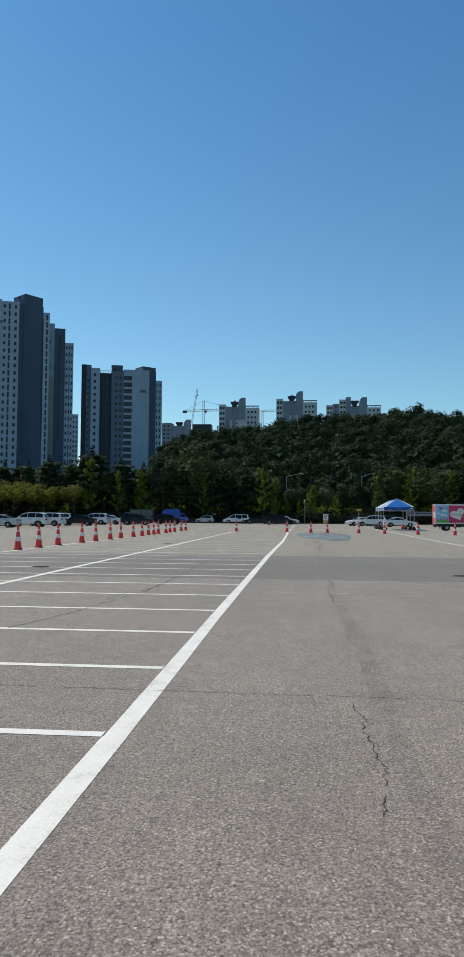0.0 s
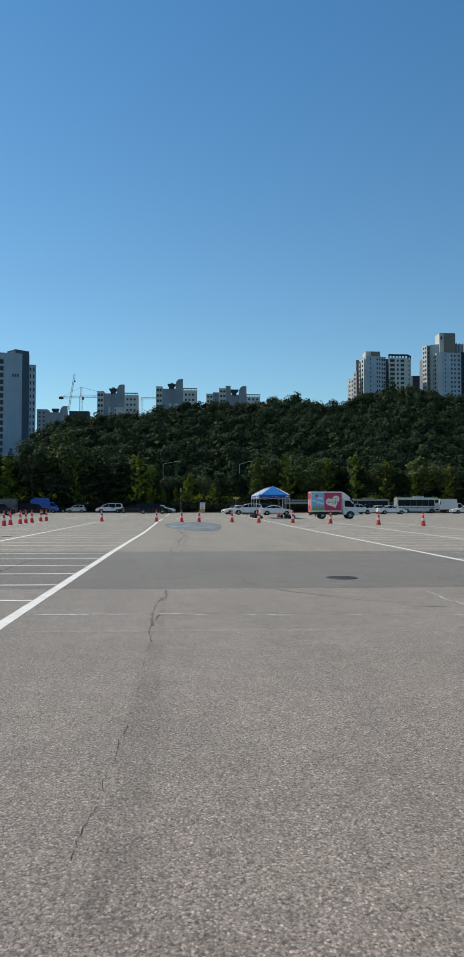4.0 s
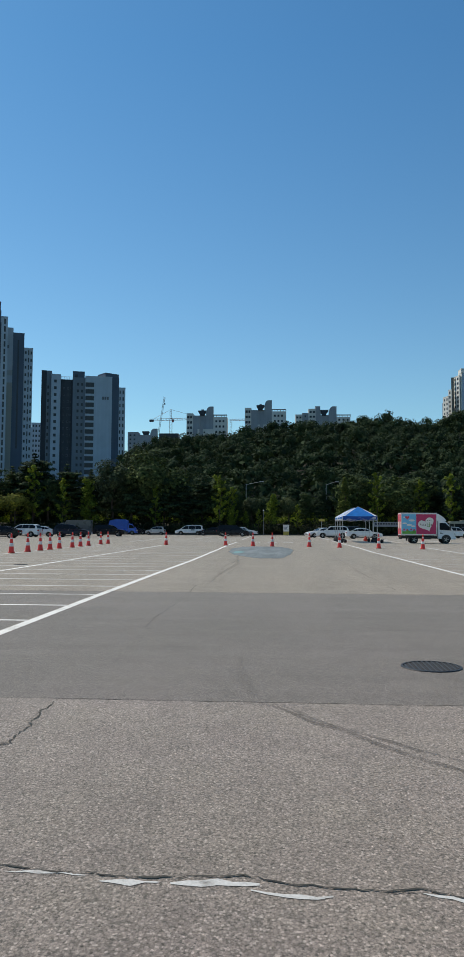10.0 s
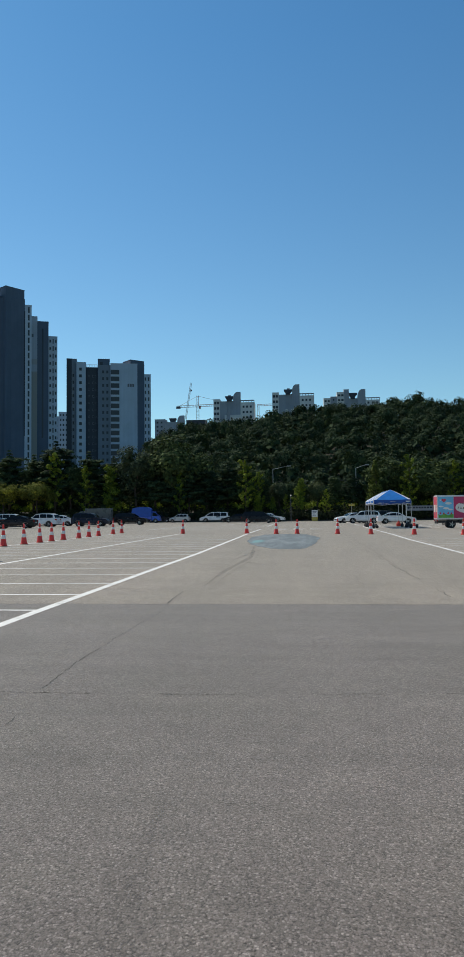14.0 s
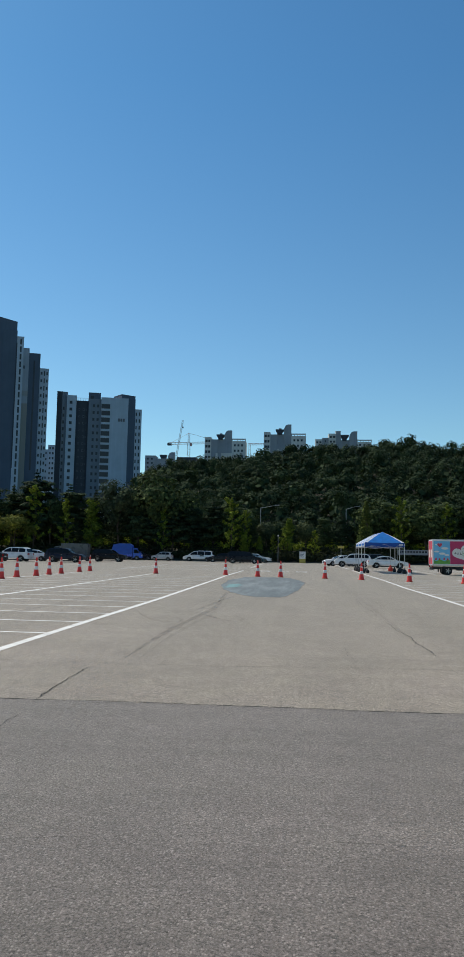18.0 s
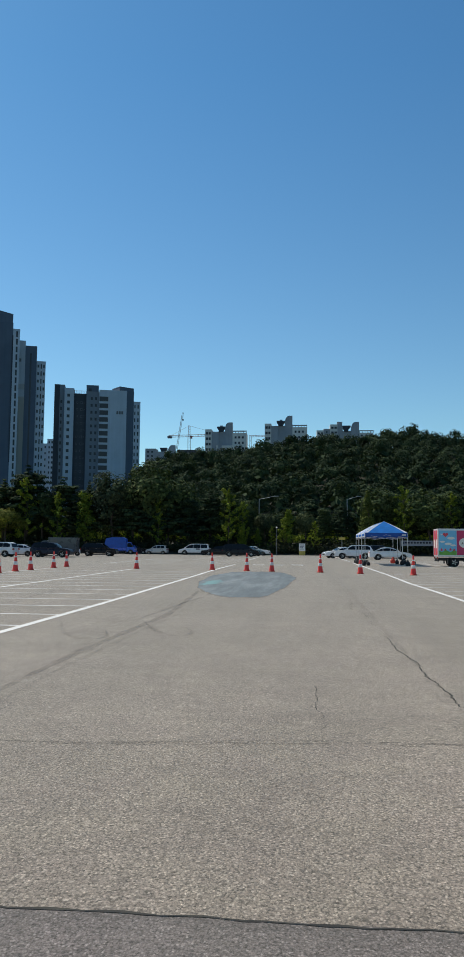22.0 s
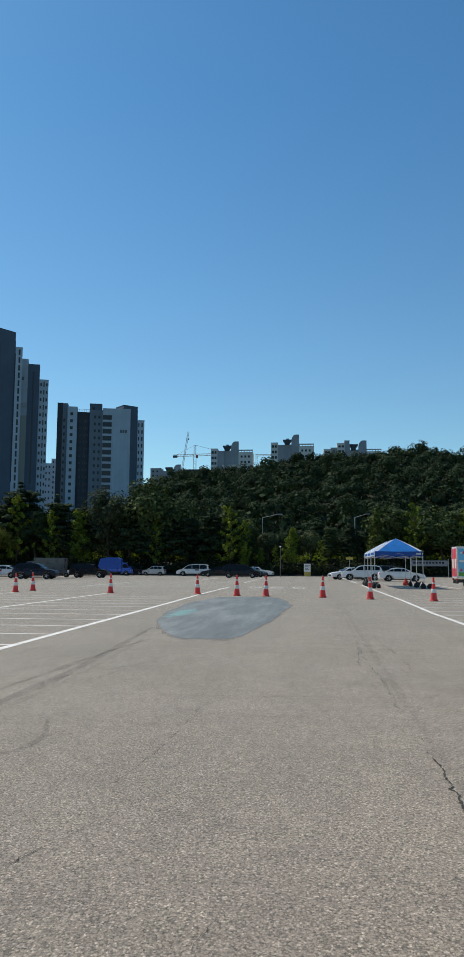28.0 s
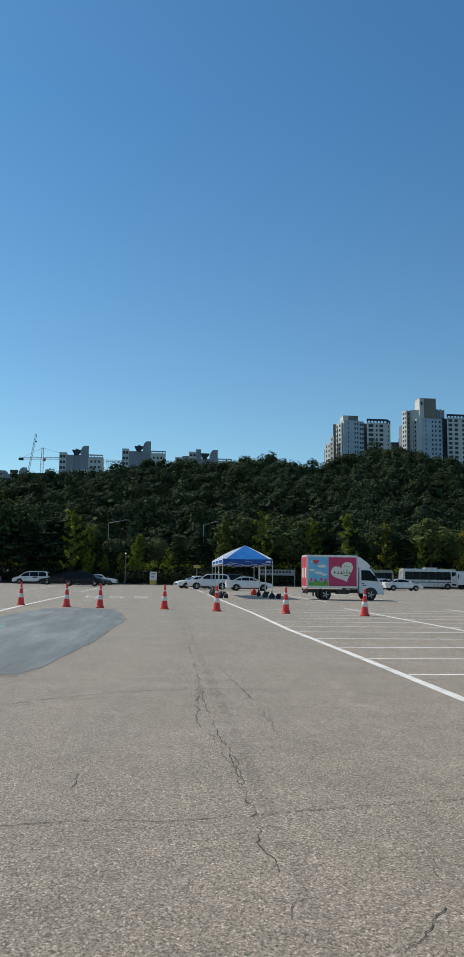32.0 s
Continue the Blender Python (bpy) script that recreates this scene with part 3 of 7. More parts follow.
def crack(w, j, gap, *pts):
    """A crack along the given points: w wide, wandering sideways by j, broken over a share gap of its length,
    with short side strands where it is wide."""
    k = next(CRACK_NO)
    line = wander(pts, 0.03, j * 0.38, k)
    ribbon("crack", line, w * 0.55, 0.0042, "crack", k, 0.65, gap, ragged=0.55)
    if w > 0.008 and len(line) > 30:
        side = random.Random(k + 50)
        for n in range(int(len(line) / 55)):
            at = side.randrange(len(line) - 14)
            off = Vector((side.uniform(-0.05, 0.05), side.uniform(-0.05, 0.05)))
            bit = [p + off * (0.4 + 0.09 * q) for q, p in enumerate(line[at:at + side.randrange(6, 14)])]
            ribbon("crack", bit, w * 0.28, 0.0041, "crack", n, 0.8, 0.1, ragged=0.6)


# front stretch
crack(0.01, 0.024, 0.06, (-2.03, 5.15), (-2.03, 4.95), (-1.99, 4.77), (-1.98, 4.58), (-2.02, 4.38), (-1.99, 4.18), (-1.98, 4), (-1.97, 3.2), (-2.02, 2.8))
crack(0.004, 0.02, 0.65, (-2.02, 2.8), (-2.1, 1.0), (-2.1, -9))
crack(0.012, 0.02, 0.1, (-1.91, 14.9), (-1.92, 14.25), (-1.9, 12.63), (-1.89, 11.1))
crack(0.005, 0.014, 0.65, (-1.89, 10.85), (-1.89, 8.41), (-1.96, 6.71), (-2.01, 5.56))
crack(0.013, 0.016, 0.12, (-6.5, 5.42), (-3.62, 5.36), (-3.27, 5.34), (-3.06, 5.35), (-2.93, 5.32), (-2.7, 5.34), (-2.6, 5.32), (-2.27, 5.33), (-1.98, 5.35), (-1.88, 5.33), (-1.62, 5.33), (-1.33, 5.33), (-1.24, 5.29), (-1.13, 5.29), (4.5, 5.24))
crack(0.02, 0.02, 0.05, (-5.8, 11.26), (-5.81, 12.26), (-5.76, 13.32))
crack(0.02, 0.02, 0.05, (-5.45, 13.27), (-5.49, 14.84), (-5.42, 16.84))
crack(0.018, 0.02, 0.05, (2.6, 16.3), (2.54, 15.19), (2.55, 14.49), (2.53, 13.86), (2.75, 11), (2.9, 8))
crack(0.019, 0.02, 0, (-1.86, 16.76), (-1.85, 16.47), (-1.81, 15.94), (-1.8, 15.55), (-1.86, 15.44), (-1.89, 15.24), (-1.91, 14.95))
crack(0.02, 0.02, 0.05, (-1.85, 13.79), (-1.87, 13.29), (-1.89, 13.08), (-1.87, 12.64))
crack(0.015, 0.012, 0.03, (-4.5, 13.77), (-1.51, 13.72), (-1.35, 13.72), (-1.15, 13.75), (-0.99, 13.72), (-0.79, 13.72), (-0.58, 13.69), (-0.44, 13.7), (-0.25, 13.72), (-0.08, 13.73), (0.03, 13.66), (0.23, 13.64), (0.43, 13.64), (0.57, 13.67), (0.73, 13.6), (0.9, 13.59), (1.08, 13.58), (5, 13.53))
crack(0.005, 0.014, 0.1, (-0.52, 16.13), (-0.5, 15.94), (-0.49, 15.84))
# dark strip
crack(0.009, 0.014, 0.15, (-1.83, 26.74), (-1.91, 24.64), (-1.94, 22.91), (-1.89, 21.28))
crack(0.006, 0.014, 0.5, (-1.78, 20.64), (-1.73, 19.85), (-1.74, 19.08), (-1.73, 18.56))
crack(0.012, 0.01, 0.2, (-6, 21.27), (-0.61, 21.27), (-0.48, 21.27), (-0.31, 21.28), (-0.13, 21.3), (0.06, 21.32), (0.12, 21.35), (0.38, 21.34), (0.56, 21.34), (0.79, 21.37), (0.91, 21.36), (1.07, 21.41), (1.28, 21.42), (6, 21.42))
crack(0.005, 0.01, 0.6, (-7, 23.66), (-1.35, 23.66), (-0.29, 23.9), (0.18, 23.88), (0.68, 23.95), (7, 23.95))
# pale stretch
crack(0.02, 0.014, 0, (-1.92, 27.36), (-1.97, 28.3), (-1.99, 29.48))
crack(0.009, 0.012, 0.35, (-4.5, 29.96), (-1.56, 29.96), (-0.92, 29.93), (-0.3, 29.94), (0.61, 30.09), (0.84, 30.09), (0.91, 30.1), (1.08, 30.12), (1.31, 30.14), (1.48, 30.2), (1.55, 30.19), (1.65, 30.15), (1.79, 30.15), (1.89, 30.17), (1.94, 30.2), (2.13, 30.19), (4.5, 30.19))
for k in range(3):               # fine strands beside the joint
    crack(0.006, 0.016, 0.5, (-1.9, 29.9 + 0.03 * k), (-0.3, 29.9 + 0.035 * k), (0.7, 30.02 + 0.045 * k), (1.5, 30.12 + 0.04 * k), (2.4, 30.14 + 0.03 * k), (3.4, 30.18))
crack(0.008, 0.014, 0.25, (0.62, 30.06), (0.97, 30.06), (1.32, 30.09), (1.44, 30.11), (1.65, 30.1), (1.79, 30.13), (2.03, 30.12), (2.27, 30.14))
crack(0.009, 0.014, 0.05, (1.39, 32.5), (1.43, 32.27), (1.44, 31.82), (1.41, 31.56), (1.39, 31.35), (1.44, 31.15), (1.47, 31.03), (1.42, 30.87))
crack(0.01, 0.014, 0, (1.49, 30.77), (1.47, 30.66), (1.44, 30.52))
crack(0.006, 0.01, 0.1, (1.53, 31.42), (1.6, 31.44))
crack(0.006, 0.02, 0.3, (-0.07, 30.99), (-0, 31.12))
crack(0.01, 0.016, 0.5, (2.92, 57.52), (2.63, 44.13), (2.68, 40.47))
crack(0.021, 0.018, 0.03, (2.68, 36.95), (2.65, 35.42), (2.72, 34.75), (2.75, 34.17), (2.71, 33.8), (2.72, 32.97), (2.74, 32.4), (2.76, 32.12), (2.75, 31.75), (2.76, 31.54))
crack(0.022, 0.018, 0.02, (2.73, 29.74), (2.75, 29.31), (2.75, 28.8), (2.74, 28.4))
crack(0.008, 0.018, 0.4, (2.67, 30.71), (2.71, 30.16), (2.73, 29.74))
crack(0.009, 0.02, 0.4, (3.05, 82), (2.9, 71.5), (2.81, 55.5), (2.7, 46.36), (2.5, 42.88))
crack(0.008, 0.024, 0.5, (2.56, 42.17), (2.67, 40.23), (2.66, 39.21), (2.66, 37.84), (2.68, 36.95))
crack(0.008, 0.02, 0.3, (3.06, 47.81), (3.19, 44.74), (3.19, 42.61))
crack(0.005, 0.016, 0.2, (0.01, 34.98), (0.13, 35.23), (0.26, 35.37), (0.27, 35.6), (0.39, 35.8), (0.46, 36.22), (0.49, 36.57), (0.56, 37.78), (0.59, 38.42), (0.65, 39.16))
crack(0.007, 0.014, 0.3, (0.21, 34.49), (0.27, 34.58), (0.31, 34.69), (0.35, 34.85))
crack(0.008, 0.014, 0.1, (0.23, 34.44), (0.26, 34.6), (0.3, 34.72))
crack(0.006, 0.014, 0.1, (1.26, 33.76), (1.29, 33.86), (1.32, 34.02))
crack(0.009, 0.01, 0.12, (-1.08, 39.53), (-0.74, 39.5), (-0.25, 39.51), (0.02, 39.52), (0.55, 39.54), (1.08, 39.52), (1.6, 39.59), (1.86, 39.6), (2.12, 39.54), (5.5, 40.2))
crack(0.016, 0.012, 0.1, (-1.54, 40.64), (-1.36, 41.21), (-1.02, 41.67), (-0.7, 42.42), (-0.03, 43.05), (0.71, 43.94), (1.57, 44.55), (2.68, 44.87), (3.88, 44.69))
crack(0.01, 0.012, 0.1, (-0.94, 40.48), (-1.02, 40.81), (-0.86, 41.61))
crack(0.013, 0.012, 0.2, (0.49, 43.46), (1.01, 43.93), (1.69, 44.2))
crack(0.011, 0.02, 0.15, (2.65, 45.33), (2.66, 44.53), (2.52, 43.84), (2.53, 43.24), (2.47, 42.72), (2.51, 42.26))
crack(0.008, 0.02, 0.3, (2.67, 41.85), (2.7, 41.26), (2.72, 40.76), (2.67, 40.27))
crack(0.009, 0.02, 0.2, (3.18, 44.89), (3.22, 44.28), (3.22, 43.42), (3.21, 42.71), (3.21, 42.1))
crack(0.008, 0.02, 0.1, (1.52, 40.72), (1.52, 40.47), (1.49, 40.2))
crack(0.007, 0.02, 0.05, (3.55, 38.62), (3.42, 38.45), (3.35, 38.35), (3.26, 38.24), (3.17, 38.05), (3.09, 37.98), (3.03, 37.91))
crack(0.006, 0.02, 0.1, (3.54, 38.94), (3.46, 38.7), (3.44, 38.55))
crack(0.005, 0.02, 0.2, (1.83, 38.84), (1.82, 38.65))
crack(0.006, 0.02, 0.2, (2.69, 38.43), (2.65, 38.22))
# bays at either side
crack(0.024, 0.025, 0.12, (-6.48, 7.25), (-6.25, 8.5), (-5.98, 9.76), (-5.71, 11.73), (-5.43, 14.61), (-5.53, 23.76))
crack(0.014, 0.025, 0.12, (6.73, 30.99), (8.1, 36.63), (7.53, 46.11), (9.08, 54.27))
crack(0.014, 0.025, 0.12, (-6.41, 32.19), (-5.8, 40.52), (-6.64, 49.6), (-6.05, 58.77))
ribbon("joint", wander(((LOT_L, STRIP_NEAR), (LOT_R, STRIP_NEAR)), 0.08, 0.006, 3), 0.005, 0.0035, "crack", 4, 0.9, 0.1)
ribbon("joint", wander(((LOT_L, STRIP_FAR), (LOT_R, STRIP_FAR)), 0.08, 0.008, 5), 0.013, 0.0035, "crack", 6, 0.6, 0.05)
for k, (pts, w) in enumerate((   # pale sealant along the cross crack, wiped on in patches
        (((-3.6, 13.78), (-2.4, 13.74), (-1.52, 13.75), (-1.42, 13.73)), 0.05), (((-1.43, 13.69), (-1.19, 13.69)), 0.07), (((-1.15, 13.7), (-0.8, 13.68)), 0.03),
        (((-0.73, 13.63), (-0.6, 13.635), (-0.49, 13.64)), 0.075), (((-0.44, 13.63), (-0.25, 13.645), (-0.08, 13.65)), 0.085), (((-0.11, 13.61), (0.02, 13.57), (0.21, 13.57)), 0.06),
        (((0.57, 13.63), (0.73, 13.57), (1.07, 13.55)), 0.035), (((1.2, 13.5), (1.5, 13.52)), 0.05), (((1.9, 13.52), (2.6, 13.5)), 0.04))):
    ribbon("sealed_crack", wander(pts, 0.05, 0.008, 28 + k), w, 0.0032 + 0.0002 * (k % 2), "sealant", 29 + k, 0.6)
ribbon("dusty_joint", wander(((-3.6, 12.43), (-0.35, 12.4), (4.0, 12.34)), 0.15, 0.008, 10), 0.09, 0.0032, "dust_line", 11, 0.4)
for off in (-0.05,):
    ribbon("sealed_crack", wander(((2.64 + off, 16.4), (2.57 + off, 15.18), (2.56 + off, 14.0)), 0.1, 0.01, 12), 0.04, 0.0032, "sealant", 13, 0.5)


def V2(*pts):
    """A smooth line through the given points."""
    out = []
    p = [Vector(q) for q in (pts[0],) + pts + (pts[-1],)]
    for k in range(1, len(p) - 2):
        for i in range(8):
            t = i / 8
            a, b, c, d = p[k - 1:k + 3]
            out.append(0.5 * (2 * b + (c - a) * t + (2 * a - 5 * b + 4 * c - d) * t * t + (3 * b - a - 3 * c + d) * t ** 3))
    out.append(p[-1])
    return out


SWIRLS = (  # centre line, width, strength
    (((-3.28, 38.7), (-2.8, 37.24), (-2.5, 36.55), (-2.17, 36.11), (-1.92, 36.07), (-1.83, 36.49), (-2.13, 37.5)), 0.09, "skid_mark"),
    (((-1.74, 39.0), (-1.42, 37.98), (-1.07, 37.09), (-0.72, 36.68), (-0.56, 36.84), (-0.58, 37.39), (-0.78, 38.0)), 0.09, "skid_mark"),
    (((-0.16, 16.83), (0.04, 16.64), (0.2, 16.34), (0.3, 16.19), (0.51, 15.96), (0.85, 15.45), (1.4, 14.95), (2.3, 14.5)), 0.06, "tyre_mark"),
    (((-0.06, 16.83), (0.1, 16.67), (0.23, 16.41), (0.44, 16.11), (0.63, 15.92), (1.0, 15.5), (1.5, 15.1)), 0.05, "tyre_mark"),
    (((-0.42, 19.4), (-0.35, 18.14), (-0.27, 17.47), (-0.14, 16.95)), 0.12, "faint_mark"),
    (((1.36, 14.72), (1.97, 14.35), (2.29, 14.26)), 0.09, "tyre_mark"),
    (((-2.0, 49.1), (-1.85, 46.7), (-1.55, 41.0), (-1.6, 38.3), (-1.71, 35.4), (-1.75, 33.0), (-1.72, 30.4)), 0.16, "skid_mark"),
    (((-1.62, 47.0), (-1.35, 41.0), (-1.4, 38.3), (-1.5, 35.4), (-1.55, 33.0), (-1.52, 30.4)), 0.1, "faint_mark"),
    (((-1.44, 46.3), (-1.7, 43.5), (-1.85, 40.6), (-1.95, 39.0)), 0.13, "skid_mark"),
    (((2.7, 32.0), (2.78, 40.0), (2.9, 50.0), (3.1, 62.0)), 0.12, "faint_mark"),
    (((-1.84, 16.4), (-1.8, 11.0), (-1.78, 6.8), (-1.8, 3.0), (-1.82, -4.0)), 0.2, "faint_mark"),
    (((1.85, 14.3), (2.05, 14.32), (2.25, 14.28)), 0.07, "tyre_mark"),
    (((1.7, 12.45), (1.85, 12.52), (2.05, 12.6), (2.3, 12.6)), 0.16, "tyre_mark"),
    (((1.75, 11.55), (1.95, 11.5), (2.2, 11.56), (2.4, 11.52)), 0.13, "tyre_mark"),
    (((0.12, 45.34), (0.2, 45.4), (0.3, 45.45)), 0.1, "tyre_mark"),
)
for k, (pts, w, mat) in enumerate(SWIRLS):
    z = 0.0026 if pts[0][1] > 16.9 or mat != "tyre_mark" else 0.0034
    ribbon("tyre_mark", V2(*pts), w, z + 0.0001 * k, mat, 20 + k, 0.3, taper=0.07)


def build_patch():
    """The bluish sealed patch in the middle of the lane."""
    rnd = random.Random(5)
    rough = ((-2.28, 50.9), (-1.45, 47.7), (-0.85, 46.3), (0.1, 46.25), (0.32, 47.1), (0.72, 51.3), (0.85, 54.4), (1.12, 59.5), (0.85, 63.5), (0.3, 67.2), (-0.75, 68.4), (-2.5, 67.3), (-3.0, 61.5), (-2.8, 55.4))
    pts = []
    for (x0, y0), (x1, y1) in zip(rough, rough[1:] + rough[:1]):
        for k in range(5):
            pts.append((x0 + (x1 - x0) * k / 5 + rnd.uniform(-0.03, 0.03), y0 + (y1 - y0) * k / 5 + rnd.uniform(-0.06, 0.06)))
    mid = Vector((-0.9, 57.5))
    for k, grow in enumerate((1.025,)):          # thin smear round the rim
        rim = [mid + (Vector(p) - mid) * (grow + rnd.uniform(-0.02, 0.02)) for p in pts]
        part("patch_smear", sheet([tuple(p) for p in rim], 0.0049 - 0.0003 * k), M["smear"], WEAR)
    part("sealed_patch", sheet(pts, 0.0052), M["patch"], WEAR, "bluish grey sealed patch")


build_patch()


def build_grate():
    """Round-cornered drain grate in the dark strip."""
    e = thing("drain_grate", "dark cast iron drain grate set in the asphalt", "drain", pose(1.6, 18.62, 0), "drain grates in the lot")
    part("rim", lathe(((0.315, 0.004), (0.31, 0.012), (0.29, 0.014), (0.288, 0.004)), 32), M["black_trim"], e)
    # flat black disc painting the dark of the depth below the bars
    part("pit", lathe(((0.288, 0.004), (0.288, 0.006)), 32), M["black_cloth"], e)
    for k in range(-5, 6):
        h = math.sqrt(max(0.01, 0.285 ** 2 - (k * 0.052) ** 2))
        part("bar", boxes((k * 0.052 - 0.01, k * 0.052 + 0.01, -h, h, 0.006, 0.012)), M["iron"], e)
    for x, y in ((-9.77, 19.85), (-9.55, 38.6)):
        copy_thing(e, pose(x, y, 0) @ Matrix.Scale(0.8, 4))


build_grate()

# ---- traffic cones ----
def build_cone():
    e = thing("traffic_cone", "orange-red plastic traffic cone with white reflective bands", "traffic cone", group="traffic cones on the lot")
    r = lambda h: 0.155 - 0.118 * (h - 0.05) / 0.93
    body = ((0.168, 0.045), (0.158, 0.07)) + tuple((r(h), h) for h in (0.1, 0.36, 0.55, 0.76, 0.82, 0.93)) + ((0.046, 0.945), (0.05, 0.965), (0.05, 0.985), (0.035, 1.01), (0.03, 1.035), (0.012, 1.045))
    part("body", lathe(body, 24), M["cone_red"], e, smooth=True)
    for lo, hi in ((0.355, 0.535), (0.755, 0.815)):
        part("reflective_band", lathe(((r(lo) + 0.001, lo), (r(lo) + 0.004, lo + 0.004), (r(hi) + 0.004, hi - 0.004), (r(hi) + 0.001, hi)), 24), M["cone_white"], e, "white reflective band", True)
    part("base", lathe(((0.188, 0.0), (0.192, 0.012), (0.19, 0.035), (0.172, 0.05)), 8), M["cone_base"], e)
    return e


LEFT_CONES = ((-14.2, 29.6), (-14.15, 31.95), (-14.15, 34.6), (-14.08, 38.3), (-14.0, 40.7), (-14.03, 44.0), (-14.09, 46.93), (-14.01, 50.2), (-13.92, 52.61),
              (-13.96, 55.01), (-13.92, 56.81), (-14.04, 59.25), (-13.9, 61.88), (-14.03, 64.54), (-14.02, 66.87), (-14.15, 71.38), (-14.13, 74.01))
RIGHT_CONES = ((-8.83, 71.3), (-4.01, 70.7), (-1.8, 69.2), (-0.32, 68.8), (2.46, 68.1), (4.6, 66.6), (7.26, 65.3), (10.09, 63.9), (13.0, 60.1), (15.5, 57.2), (17.7, 54.6), (19.4, 52.0))


def place_cones():
    rnd = random.Random(11)
    spots = list(LEFT_CONES) + list(RIGHT_CONES)
    first = build_cone()
    for k, (x, y) in enumerate(spots):
        m = pose(x, y, 0.006, 0, 0, rnd.uniform(0, 360)) @ pose(0, 0, 0, rnd.uniform(-0.8, 0.8), rnd.uniform(-0.8, 0.8), 0)
        if k:
            copy_thing(first, m)
        else:
            first.matrix_world = m


place_cones()


# ---- vehicles ----
CAR = {  # length, width, wheel x rear and front, wheel radius, body outline top, cabin outline
    "sedan": (4.85, 1.85, -1.42, 1.42, 0.33, ((-2.4, 0.72), (-2.36, 0.98), (-1.8, 1.03), (0.95, 0.97), (1.7, 0.88), (2.2, 0.76), (2.4, 0.6)), ((-1.95, 0.99), (-1.05, 1.38), (-0.5, 1.45), (0.05, 1.43), (0.3, 1.37), (1.1, 0.95))),
    "suv": (4.75, 1.9, -1.37, 1.4, 0.37, ((-2.34, 0.75), (-2.3, 1.08), (-2.0, 1.12), (1.0, 1.07), (1.75, 1.0), (2.2, 0.9), (2.36, 0.68)), ((-2.24, 1.08), (-1.98, 1.56), (-1.55, 1.69), (-0.4, 1.71), (0.2, 1.66), (0.45, 1.58), (1.15, 1.05))),
    "van": (5.12, 1.98, -1.55, 1.5, 0.36, ((-2.54, 0.72), (-2.5, 1.02), (-2.2, 1.06), (1.45, 1.05), (2.05, 0.95), (2.4, 0.82), (2.55, 0.62)), ((-2.46, 1.02), (-2.3, 1.58), (-1.9, 1.75), (-0.2, 1.77), (0.5, 1.71), (0.8, 1.62), (1.68, 1.03))),
    "hatch": (3.6, 1.6, -1.15, 1.2, 0.29, ((-1.77, 0.66), (-1.74, 0.96), (-1.5, 1.0), (0.8, 0.96), (1.3, 0.88), (1.66, 0.76), (1.79, 0.56)), ((-1.68, 0.96), (-1.48, 1.36), (-1.15, 1.47), (-0.3, 1.49), (0.1, 1.44), (0.3, 1.37), (0.95, 0.94))),
}


def wheel_parts(parent, x, y, r, width=0.2):
    w = part("wheel", lathe(((r * 0.62, -width * 0.38), (r * 0.62, width * 0.38)), 16, axis="y"), M["black_trim"], parent)
    w.location = (x, y, r)
    part("tyre", lathe(((r * 0.64, -width / 2), (r * 0.94, -width / 2), (r, -width * 0.36), (r, width * 0.36), (r * 0.94, width / 2), (r * 0.64, width / 2)), 24, axis="y"), M["tyre"], w, smooth=False)
    s = -1 if y < 0 else 1
    bm = lathe(((r * 0.16, s * width * 0.4), (r * 0.15, s * width * 0.5)), 12, axis="y")
    for k in range(5):
        a = 2 * math.pi * k / 5
        tube(bm, (math.cos(a) * r * 0.1, s * width * 0.44, math.sin(a) * r * 0.1), (math.cos(a) * r * 0.6, s * width * 0.42, math.sin(a) * r * 0.6), r * 0.1, r * 0.13, 6)
    lathe(((r * 0.56, s * width * 0.36), (r * 0.66, s * width * 0.36), (r * 0.66, s * width * 0.47), (r * 0.6, s * width * 0.47)), 20, bm, axis="y")
    part("rim", bm, M["rim"], w)


def arch_outline(top, x_rear, x_front, r, low=0.24):
    """Body outline with round wheel openings along the bottom edge."""
    pts = [(top[0][0], low + 0.08)] + list(top) + [(top[-1][0], low + 0.06)]
    for cx in (x_front, x_rear):
        ra = r * 1.2
        for k in range(9):
            a = math.pi * k / 8
            pts.append((cx + ra * math.cos(a), max(low, r + ra * math.sin(a) * 0.98)))
    return pts


